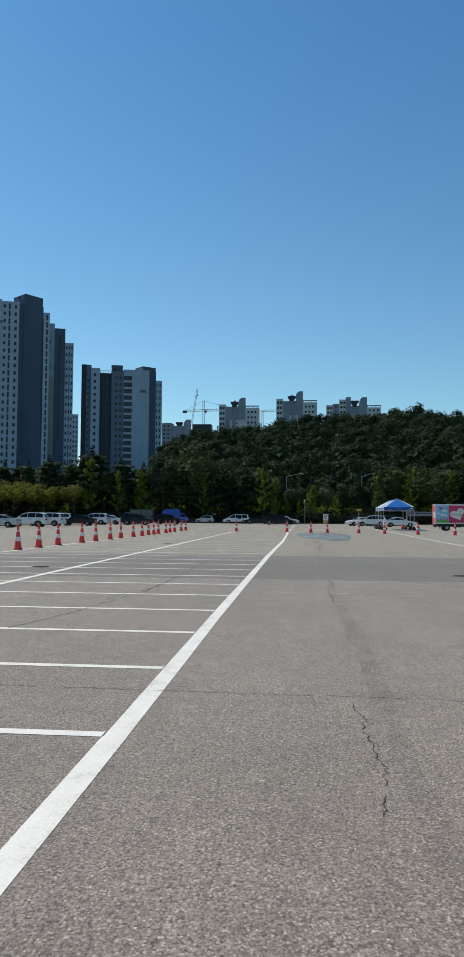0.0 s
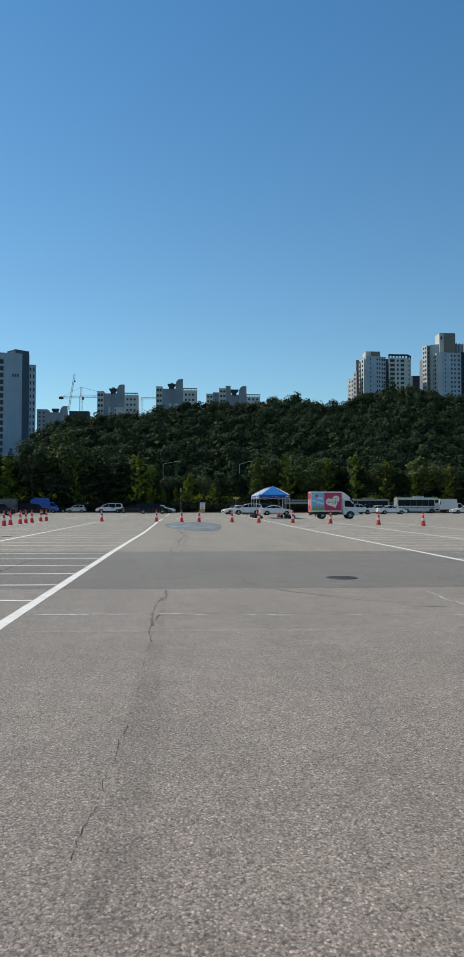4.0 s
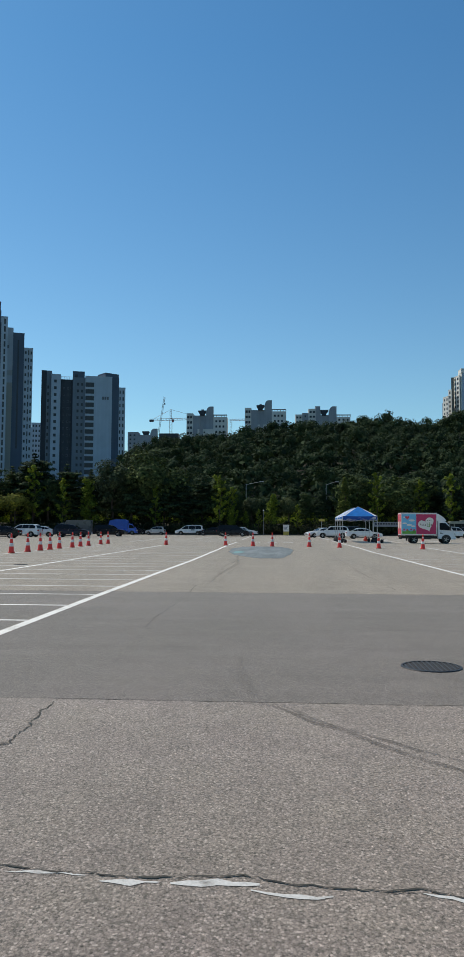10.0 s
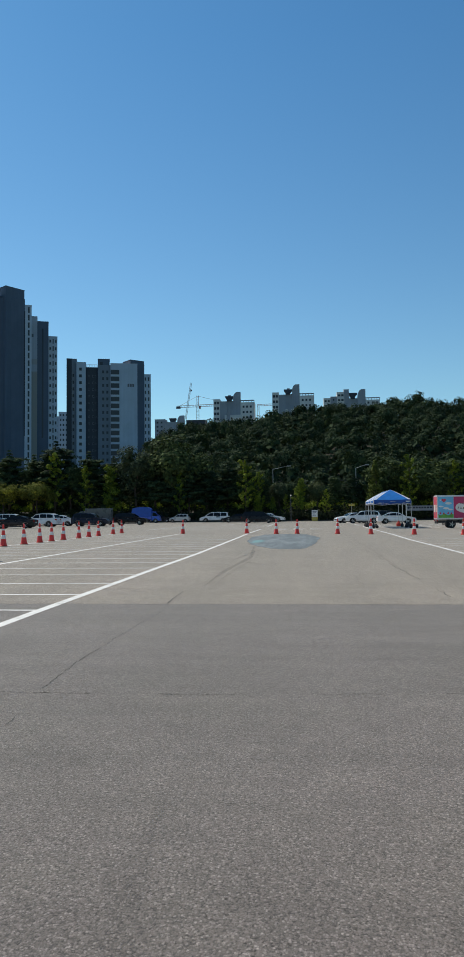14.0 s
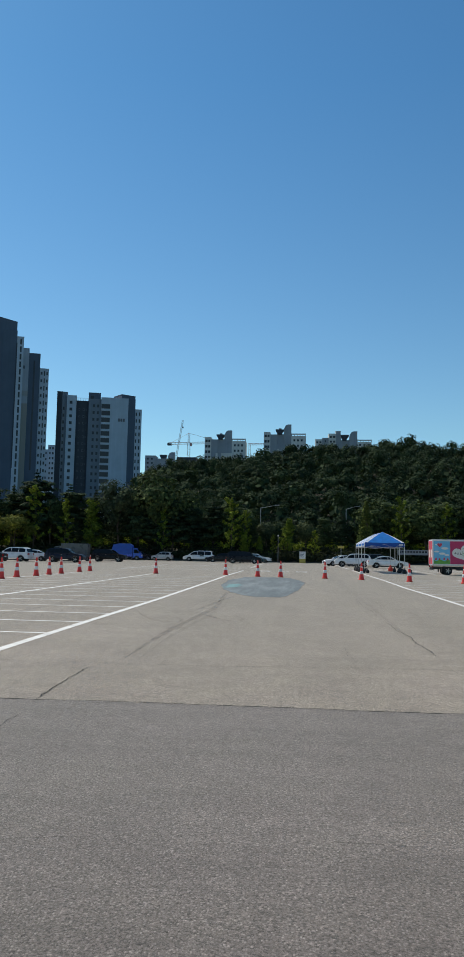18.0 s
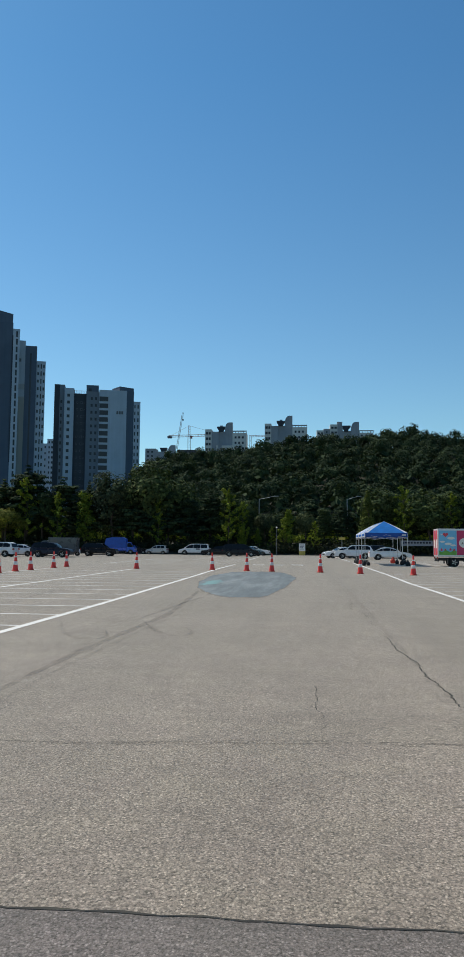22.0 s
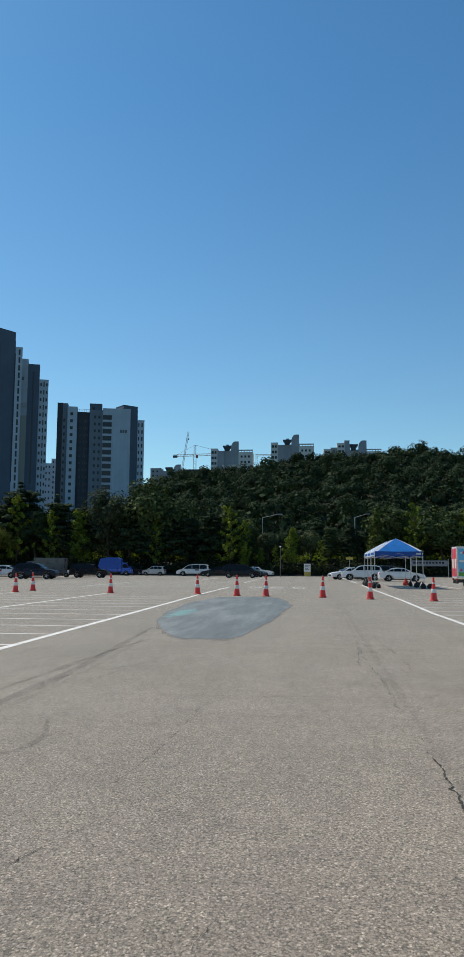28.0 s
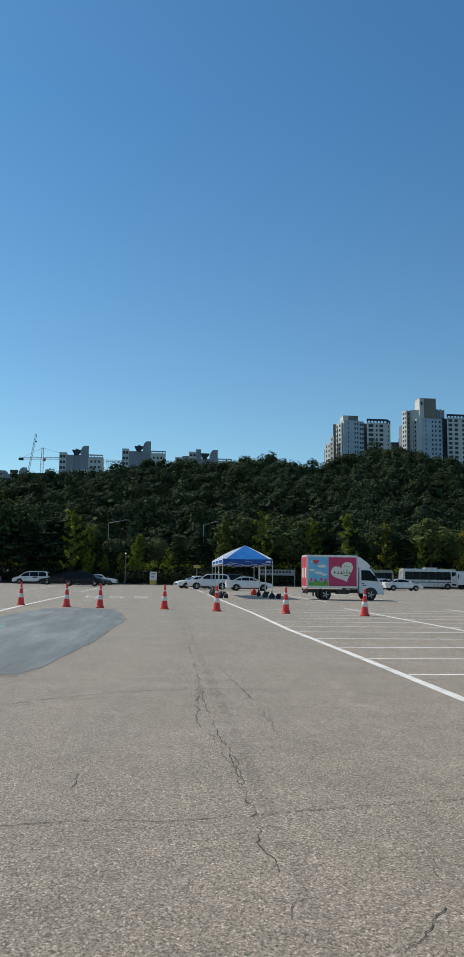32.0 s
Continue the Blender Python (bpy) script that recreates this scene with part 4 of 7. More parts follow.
def build_car(kind, paint, m, label):
    L, W, xr, xf, r, top, cab = CAR[kind]
    e = thing("car", label, "car", m, "parked cars")
    half = W / 2
    ends = lambda x, z: (1 - 0.1 * min(1, abs(x) / (L / 2)) ** 6) * (1 - 0.05 * max(0, (0.5 - z) / 0.3)) * (1 - 0.05 * max(0, z - 0.8) / 0.3)
    bm = prism(arch_outline(top, xr, xf, r), -half, half, taper=ends)
    sharp = [ed for ed in bm.edges if len(ed.link_faces) == 2 and ed.calc_face_angle(0) > 0.9]
    bmesh.ops.bevel(bm, geom=sharp, offset=0.035, segments=2, affect="EDGES")
    body = part("body", bm, M["car_" + paint], e)
    zb, zt = cab[0][1], max(z for _, z in cab)
    lean = lambda x, z: 0.94 - 0.19 * max(0, z - zb) / (zt - zb)
    bm = prism(cab, -half, half, taper=lean)
    sharp = [ed for ed in bm.edges if len(ed.link_faces) == 2 and ed.calc_face_angle(0) > 0.7]
    bmesh.ops.bevel(bm, geom=sharp, offset=0.04, segments=2, affect="EDGES")
    part("cabin", bm, M["car_" + paint], e)
    # side windows
    xs0, xs1 = cab[0][0] + 0.3, cab[-1][0] - 0.22
    cuts = (xs0, xs0 + (xs1 - xs0) * 0.3, xs0 + (xs1 - xs0) * 0.63, xs1)
    topz = lambda x: float(np.interp(x, [p[0] for p in cab], [p[1] for p in cab])) - 0.09
    for s in (-1, 1):
        for a, b in zip(cuts, cuts[1:]):
            a2, b2 = a + 0.025, b - 0.025
            n = 4
            pts = [(a2, zb + 0.06), (b2, zb + 0.06)] + [(b2 + (a2 - b2) * k / n, max(zb + 0.1, topz(b2 + (a2 - b2) * k / n))) for k in range(n + 1)]
            bm = bmesh.new()
            outer = [bm.verts.new((x, s * (half * lean(x, z) + 0.008), z)) for x, z in pts]
            inner = [bm.verts.new((x, s * (half * lean(x, z) - 0.02), z)) for x, z in pts]
            bm.faces.new(outer)
            for k in range(len(pts)):
                bm.faces.new((outer[k], outer[(k + 1) % len(pts)], inner[(k + 1) % len(pts)], inner[k]))
            bmesh.ops.recalc_face_normals(bm, faces=bm.faces)
            part("side_window", bm, M["glass"], e)
        mirror = part("mirror", boxes((cab[-1][0] - 0.42, cab[-1][0] - 0.26, s * half - 0.09 if s < 0 else s * half - 0.03, s * half + 0.03 if s < 0 else s * half + 0.09, zb + 0.02, zb + 0.16), bevel=0.025), M["car_" + paint], e)
        part("door_handle", boxes((-0.35, -0.17, s * half * 0.955 - 0.015, s * half * 0.955 + 0.015, zb - 0.14, zb - 0.11)), M["steel"], e)
        xh = L / 2
        part("headlight", boxes((xh - 0.42, xh - 0.07, s * (half - 0.36) - 0.16, s * (half - 0.36) + 0.16, 0.6, 0.76), bevel=0.03), M["lamp_clear"], e, "clear headlight")
        part("taillight", boxes((-xh + 0.01, -xh + 0.28, s * (half - 0.26) - 0.14, s * (half - 0.26) + 0.15, zb - 0.26, zb - 0.08), bevel=0.03), M["lamp_red"], e, "red taillight")
        for x in (xr, xf):
            wheel_parts(e, x, s * (half - 0.13), r)
    for nm, (p, q) in (("windshield", (cab[-1], cab[-2])), ("rear_window", (cab[0], cab[1]))):
        bm = bmesh.new()
        out = 0.012 if nm == "windshield" else -0.012
        a = Vector((p[0], 0, p[1])).lerp(Vector((q[0], 0, q[1])), 0.1)
        b = Vector((p[0], 0, p[1])).lerp(Vector((q[0], 0, q[1])), 0.95)
        ya, yb = half * lean(0, a.z) - 0.07, half * lean(0, b.z) - 0.07
        vs = [bm.verts.new((x + out, y, z + 0.012)) for x, y, z in ((a.x, -ya, a.z), (a.x, ya, a.z), (b.x, yb, b.z), (b.x, -yb, b.z))]
        f = bm.faces.new(vs)
        bmesh.ops.solidify(bm, geom=[f], thickness=0.02)
        part(nm, bm, M["glass"], e)
    part("grille", boxes((L / 2 - 0.05, L / 2 + 0.012, -half * 0.5, half * 0.5, 0.42, 0.62), bevel=0.01), M["black_trim"], e)
    part("number_plate", boxes((-L / 2 - 0.015, -L / 2 + 0.03, -0.26, 0.26, 0.62, 0.74)), M["plate"], e)
    part("sill", boxes((xr + r * 1.25, xf - r * 1.25, -half * 0.94, half * 0.94, 0.18, 0.27)), M["black_trim"], e)
    return e


CARS = (  # kind, paint, x, y, heading, label
    ("suv", "white", -34.65, 86.0, 183, "white sport utility car parked side-on"),
    ("suv", "white", -34.8, 92.5, 180, "white sport utility car beside another white one"),
    ("sedan", "silver", -36.0, 80.0, 186, "silver sedan parked behind the cones"),
    ("sedan", "black", -32.6, 99.0, 182, "black sedan parked side-on behind the cones"),
    ("sedan", "black", -39.4, 107.0, 178, "dark sedan half hidden in the row"),
    ("suv", "white", -33.5, 110.0, 176, "white sport utility car with dark windows"),
    ("sedan", "white", -32.7, 114.4, 184, "white sedan half hidden in the row"),
    ("suv", "white", -41.0, 116.0, 186, "white car half hidden behind a dark one"),
    ("suv", "navy", -27.0, 110.0, 2, "dark blue-grey sport utility car parked side-on"),
    ("hatch", "white", -29.4, 124.0, 12, "small white car behind a dark one"),
    ("suv", "black", -24.6, 122.0, 1, "black sport utility car parked side-on"),
    ("sedan", "black", -25.9, 149.8, 4, "black sedan in the shade of the trees"),
    ("hatch", "silver", -21.8, 147.6, 176, "silver hatchback parked under the trees"),
    ("van", "white", -15.4, 146.0, 178, "white minivan with a dark square sticker"),
    ("sedan", "black", -11.0, 140.5, 182, "black sedan beside a white minivan"),
    ("van", "black", -6.8, 130.0, 1, "black minivan parked side-on"),
    ("sedan", "teal", -6.4, 138.5, -16, "dark teal sedan behind a black minivan"),
    ("sedan", "white", -5.7, 145.0, -8, "white sedan behind a dark one"),
    ("suv", "white", 7.9, 118.5, 180, "white sport utility car beyond the tent"),
    ("sedan", "white", 6.7, 123.5, 196, "white car half hidden by another"),
    ("sedan", "white", 11.7, 113.8, 2, "white sedan beyond the tent"),
    ("suv", "grey", 10.6, 126.5, 184, "grey car behind the white ones"),
    ("suv", "white", 26.3, 125.5, 24, "white car behind the box truck"),
    ("sedan", "white", 31.0, 132.0, 185, "white sedan parked beside another"),
    ("sedan", "white", 32.5, 127.5, 2, "white sedan parked side-on"),
    ("van", "navy", 31.0, 136.5, 178, "dark navy van in the shade"),
    ("sedan", "white", 47.7, 135.5, 182, "white sedan beside a white truck"),
    ("suv", "silver", 48.9, 115.5, 186, "silver sport utility car near the coach"),
)
for kind, paint, x, y, turn, label in CARS:
    car = build_car(kind, paint, pose(x, y, 0, 0, 0, turn), label)
    if "sticker" in label:
        s = CAR[kind][1] / 2
        part("sticker", boxes((-0.95, -0.35, s * 0.955 - 0.02, s * 0.955 + 0.02, 0.62, 1.02)), M["black_trim"], car, "dark square sticker")


def cab_and_chassis(e, paint, x_box):
    """A small cab-over truck: cab, windows, lamps, wheels and frame. The cab's front is at x = 2.55."""
    cab = ((1.05, 0.42), (1.05, 1.92), (1.2, 1.97), (1.72, 1.94), (2.12, 1.45), (2.42, 1.08), (2.52, 0.75), (2.55, 0.42), (2.25, 0.36))
    lean = lambda x, z: 1 - 0.1 * max(0, z - 1.1)
    bm = prism(cab, -0.85, 0.85, taper=lean)
    sharp = [ed for ed in bm.edges if len(ed.link_faces) == 2 and ed.calc_face_angle(0) > 0.7]
    bmesh.ops.bevel(bm, geom=sharp, offset=0.045, segments=2, affect="EDGES")
    part("cab", bm, M[paint], e)
    for s in (-1, 1):
        pts = ((1.2, 1.2), (2.2, 1.14), (2.02, 1.46), (1.72, 1.78), (1.2, 1.8))
        bm = bmesh.new()
        vs = [bm.verts.new((x, s * (0.85 * lean(x, z) + 0.008), z)) for x, z in pts]
        bmesh.ops.solidify(bm, geom=[bm.faces.new(vs)], thickness=0.02)
        part("side_window", bm, M["glass"], e)
        part("mirror", boxes((2.0, 2.12, s * 0.98 - 0.06, s * 0.98 + 0.06, 1.2, 1.5), bevel=0.02), M["black_trim"], e)
        part("door_handle", boxes((1.22, 1.36, s * 0.85 - 0.012, s * 0.85 + 0.012, 0.98, 1.02)), M["black_trim"], e)
        part("headlight", boxes((2.32, 2.55, s * 0.66 - 0.15, s * 0.66 + 0.15, 0.68, 0.9), bevel=0.03), M["lamp_clear"], e)
        part("fender", prism([(1.75 + 0.42 * math.cos(math.pi * k / 8), 0.36 + 0.42 * math.sin(math.pi * k / 8)) for k in range(9)] + [(1.42, 0.36), (2.08, 0.36)][::-1], s * 0.85 - 0.015, s * 0.85 + 0.015), M["black_trim"], e)
        wheel_parts(e, 1.75, s * 0.76, 0.34, 0.2)
        wheel_parts(e, -0.98, s * 0.76, 0.32, 0.24)
        part("mudguard", boxes((-1.46, -1.4, s * 0.76 - 0.15, s * 0.76 + 0.15, 0.2, 0.55)), M["black_trim"], e)
        part("taillight", boxes((-2.14, -2.08, s * 0.7 - 0.1, s * 0.7 + 0.1, 0.55, 0.68)), M["lamp_red"], e)
    part("windshield", sheet_between((2.14, 1.44), (1.74, 1.9), 0.72, 0.68), M["glass"], e)
    part("chassis", boxes((-2.1, 1.2, -0.42, 0.42, 0.42, 0.62), (-2.1, -2.0, -0.7, 0.7, 0.4, 0.56)), M["black_trim"], e)
    part("fuel_tank", boxes((-0.35, 0.45, -0.8, -0.5, 0.36, 0.6), bevel=0.04), M["black_trim"], e)
    part("bumper", boxes((2.42, 2.6, -0.8, 0.8, 0.36, 0.58), bevel=0.03), M[paint], e)


def sheet_between(p, q, wp, wq):
    bm = bmesh.new()
    vs = [bm.verts.new(v) for v in ((p[0] + 0.02, -wp, p[1]), (p[0] + 0.02, wp, p[1]), (q[0] + 0.02, wq, q[1]), (q[0] + 0.02, -wq, q[1]))]
    bmesh.ops.solidify(bm, geom=[bm.faces.new(vs)], thickness=0.02)
    return bm


def panel(outline, y, parent, name, mat, label="", t=0.006):
    """A flat print standing on a side wall that faces -y."""
    return part(name, prism(outline, y - t, y), M[mat], parent, label)


def heart(cx, cz, w, h, n=40):
    pts = []
    for k in range(n):
        a = 2 * math.pi * k / n
        pts.append((cx + w / 32 * 16 * math.sin(a) ** 3, cz + h / 30 * (13 * math.cos(a) - 5 * math.cos(2 * a) - 2 * math.cos(3 * a) - math.cos(4 * a))))
    return pts


def build_box_truck():
    e = thing("box_truck", "white box truck with a pink and sky-blue printed side", "truck", pose(14.28, 85.4, 0, 0, 0, -1.0) @ Matrix.Scale(1.1, 4))
    cab_and_chassis(e, "truck_white", 1.0)
    part("cargo_box", boxes((-2.12, 0.98, -0.88, 0.88, 0.7, 2.66), bevel=0.03), M["truck_white"], e)
    part("wind_deflector", prism(((0.98, 1.95), (0.98, 2.6), (1.12, 2.58), (1.6, 2.25), (1.8, 2.02), (1.75, 1.95)), -0.78, 0.78, taper=lambda x, z: 1 - 0.12 * max(0, x - 1)), M["truck_white"], e)
    y = -0.883
    part("edge_trim", boxes((-2.1, 0.96, y - 0.012, y, 2.56, 2.62), (-2.1, 0.96, y - 0.012, y, 0.72, 0.8), (-2.1, -2.04, y - 0.012, y, 0.72, 2.62), (0.9, 0.96, y - 0.012, y, 0.72, 2.62)), M["steel"], e)
    panel(((-2.03, 0.82), (-0.82, 0.82), (-0.82, 2.54), (-2.03, 2.54)), y, e, "sky_print", "art_sky", "sky-blue print")
    panel(((-0.81, 0.82), (0.89, 0.82), (0.89, 2.54), (-0.81, 2.54)), y, e, "pink_print", "art_pink", "deep pink print")
    panel([(-2.02, 0.83), (-0.83, 0.83), (-0.83, 1.1)] + [(-0.83 - 1.19 * k / 10, 1.1 + 0.06 * math.sin(k * 1.3)) for k in range(1, 10)] + [(-2.02, 1.14)], y - 0.006, e, "grass_print", "art_green")
    panel(heart(-1.58, 2.24, 0.36, 0.34), y - 0.006, e, "heart_print", "art_red")
    panel(heart(-1.84, 2.26, 0.14, 0.13), y - 0.006, e, "heart_print", "art_cream")
    for hx, hz in ((-1.86, 1.12), (-1.6, 1.1), (-1.25, 1.14), (-1.0, 1.1)):
        panel(((hx - 0.07, hz), (hx + 0.07, hz), (hx + 0.07, hz + 0.1), (hx, hz + 0.18), (hx - 0.07, hz + 0.1)), y - 0.006, e, "house_print", "art_red")
    for hx, hz, w in ((-1.8, 1.75, 0.19), (-1.2, 2.0, 0.26), (-1.4, 1.6, 0.24), (-1.06, 1.5, 0.18)):
        panel([(hx + w * math.cos(2 * math.pi * k / 14), hz + w * 0.36 * math.sin(2 * math.pi * k / 14)) for k in range(14)], y - 0.005, e, "cloud_print", "art_cream")
    turn = radians(22)
    blob = [(0.06 + p * math.cos(turn) - q * math.sin(turn), 1.67 + p * math.sin(turn) + q * math.cos(turn)) for p, q in heart(0, 0.0, 1.4, 1.2, 48)]
    panel(blob, y - 0.006, e, "white_heart_print", "art_cream", "cream heart shape with lettering")
    for k, (x0, z0, w, h) in enumerate(((-0.3, 1.95, 0.12, 0.09), (-0.12, 1.95, 0.12, 0.09), (0.1, 1.96, 0.1, 0.09), (0.24, 1.96, 0.12, 0.09), (0.4, 1.96, 0.1, 0.09), (-0.5, 1.58, 0.15, 0.15), (-0.3, 1.56, 0.15, 0.15), (-0.1, 1.55, 0.14, 0.15), (0.42, 1.56, 0.15, 0.15))):
        panel(((x0, z0), (x0 + w, z0 + 0.015), (x0 + w, z0 + h * 0.32), (x0 + w * 0.6, z0 + h * 0.36), (x0 + w * 0.55, z0 + h), (x0 + w * 0.3, z0 + h), (x0 + w * 0.3, z0 + h * 0.35), (x0, z0 + h * 0.3)), y - 0.012, e, "lettering_bar", "art_dark")
    for x0, x1, z0, z1 in ((0.1, 0.14, 1.44, 1.8), (0.28, 0.33, 1.44, 1.84), (0.1, 0.36, 1.44, 1.48), (0.1, 0.3, 1.6, 1.64), (0.33, 0.4, 1.64, 1.68)):
        panel(((x0, z0), (x1, z0), (x1, z1), (x0, z1)), y - 0.012, e, "green_lettering", "art_leaf")
    # rear doors with print
    bm = boxes((-2.132, -2.12, -0.8, -0.02, 0.8, 2.55), (-2.132, -2.12, 0.02, 0.8, 0.8, 2.55))
    part("rear_door", bm, M["art_red"], e, "pink printed rear doors")
    for yy in (-0.45, 0.4):
        part("rear_print", boxes((-2.138, -2.132, yy - 0.22, yy + 0.22, 1.3, 1.9)), M["art_cream"], e)
        part("lock_rod", tube(bmesh.new(), (-2.16, yy + 0.3, 0.78), (-2.16, yy + 0.3, 2.55), 0.016), M["steel"], e)
    part("underrun_bar", boxes((-2.1, -2.03, -0.78, 0.78, 0.36, 0.46)), M["black_trim"], e)
    for x0 in (-0.75, -0.55, 0.55):
        part("side_text", boxes((1.32 + x0 * 0.1, 1.42 + x0 * 0.1, -0.862, -0.853, 0.86, 0.9)), M["black_trim"], e)


build_box_truck()


def build_other_trucks():
    e = thing("cargo_truck", "blue cargo truck with a blue tarpaulin over its bed", "truck", pose(-27.4, 145.6, 0, 0, 0, 3))
    cab_and_chassis(e, "car_blue", 1.0)
    part("cargo_bed", boxes((-2.5, 0.98, -0.85, 0.85, 0.6, 1.05), bevel=0.02), M["car_blue"], e)
    part("tarpaulin", prism(((-2.5, 1.05), (0.98, 1.05), (0.96, 2.45), (0.4, 2.72), (-1.2, 2.74), (-2.25, 2.5), (-2.55, 1.3)), -0.84, 0.84, taper=lambda x, z: 1 - 0.12 * max(0, z - 1.8)), M["tarp_blue"], e, "blue tarpaulin")
    e = thing("box_truck", "grey box truck parked behind dark cars", "truck", pose(-28.6, 117.0, 0, 0, 0, 184))
    cab_and_chassis(e, "car_grey", 1.0)
    part("cargo_box", boxes((-2.5, 0.98, -0.88, 0.88, 0.6, 2.33), bevel=0.03), M["car_grey"], e)
    e = thing("box_truck", "plain white box truck at the far edge", "truck", pose(49.3, 147, 0, 0, 0, 4))
    cab_and_chassis(e, "truck_white", 1.0)
    part("cargo_box", boxes((-2.5, 0.98, -0.88, 0.88, 0.7, 2.7), bevel=0.03), M["truck_white"], e)
    e = thing("box_truck", "white truck half hidden beside a coach", "truck", pose(55.7, 149, 0, 0, 0, 92))
    cab_and_chassis(e, "truck_white", 1.0)
    part("cargo_box", boxes((-2.5, 0.98, -0.9, 0.9, 0.7, 3.0), bevel=0.03), M["truck_white"], e)


build_other_trucks()


def build_bus(m, L, H, label, body="truck_white", stripe_mat="car_silver"):
    """A bus; its front looks along +x."""
    e = thing("bus", label, "bus", m)
    h = L / 2
    out = ((-h, 0.35), (-h - 0.02, 1.2), (-h + 0.06, H - 0.2), (-h + 0.3, H), (h - 0.45, H), (h - 0.2, H - 0.18), (h - 0.05, 1.25), (h, 0.8), (h, 0.35))
    bm = prism(out, -1.12, 1.12, taper=lambda x, z: 1 - 0.05 * max(0, z - 1.3))
    sharp = [ed for ed in bm.edges if len(ed.link_faces) == 2 and ed.calc_face_angle(0) > 0.7]
    bmesh.ops.bevel(bm, geom=sharp, offset=0.06, segments=2, affect="EDGES")
    part("body", bm, M[body], e)
    z0, z1 = H * 0.47, H - 0.42
    n = max(5, int(L / 1.25))
    for s in (-1, 1):
        yy = lambda z: s * (1.12 * (1 - 0.05 * max(0, z - 1.3)) + 0.008)
        for k in range(n):
            xa, xb = -h + 0.3 + (L - 1.35) * k / n + 0.008, -h + 0.3 + (L - 1.35) * (k + 1) / n - 0.008
            bm = bmesh.new()
            vs = [bm.verts.new((x, yy(z), z)) for x, z in ((xa, z0), (xb, z0), (xb, z1), (xa, z1))]
            bmesh.ops.solidify(bm, geom=[bm.faces.new(vs)], thickness=0.02)
            part("side_window", bm, M["glass"], e)
        bm = bmesh.new()
        vs = [bm.verts.new((x, yy(z), z)) for x, z in ((h - 0.92, 0.6), (h - 0.28, 0.6), (h - 0.28, z1), (h - 0.92, z1))]
        bmesh.ops.solidify(bm, geom=[bm.faces.new(vs)], thickness=0.02)
        part("door" if s < 0 else "driver_window", bm, M["glass"], e)
        part("side_stripe", boxes((-h + 0.1, h - 1.0, s * 1.12 - 0.012, s * 1.12 + 0.012, z0 - 0.42, z0 - 0.28)), M[stripe_mat], e)
        for x in (-h * 0.55, h * 0.62):
            wheel_parts(e, x, s * 1.0, 0.42, 0.26)
            part("wheel_arch", prism([(x + 0.52 * math.cos(math.pi * k / 8), 0.36 + 0.55 * math.sin(math.pi * k / 8)) for k in range(9)], s * 1.12 - 0.01, s * 1.12 + 0.012), M["black_trim"], e)
        part("mirror", boxes((h + 0.0, h + 0.14, s * 1.2 - 0.09, s * 1.2 + 0.09, H * 0.55, H * 0.75), bevel=0.02), M["black_trim"], e)
        part("headlight", boxes((h - 0.06, h + 0.02, s * 0.8 - 0.16, s * 0.8 + 0.16, 0.62, 0.84), bevel=0.02), M["lamp_clear"], e)
    part("windshield", sheet_between((h - 0.05, 1.3), (h - 0.2, H - 0.25), 1.02, 0.98), M["glass"], e)
    part("roof_unit", boxes((-0.6, 1.2, -0.7, 0.7, H - 0.02, H + 0.2), bevel=0.05), M[body], e)
    part("bumper", boxes((h - 0.1, h + 0.06, -1.05, 1.05, 0.34, 0.56), bevel=0.03), M["black_trim"], e)


build_bus(pose(41.8, 144, 0, 0, 0, 0), 8.2, 2.95, "silver-white minibus with a dark row of windows", "car_silver", "car_grey")
build_bus(pose(33, 144.5, 0, 0, 0, 180), 7.0, 2.7, "khaki minibus in the shade of the trees", "car_khaki", "car_grey")
build_bus(pose(54, 130, 0, 0, 0, 182), 11.0, 3.3, "white coach with dark glass, parked side-on", "truck_white", "car_grey")


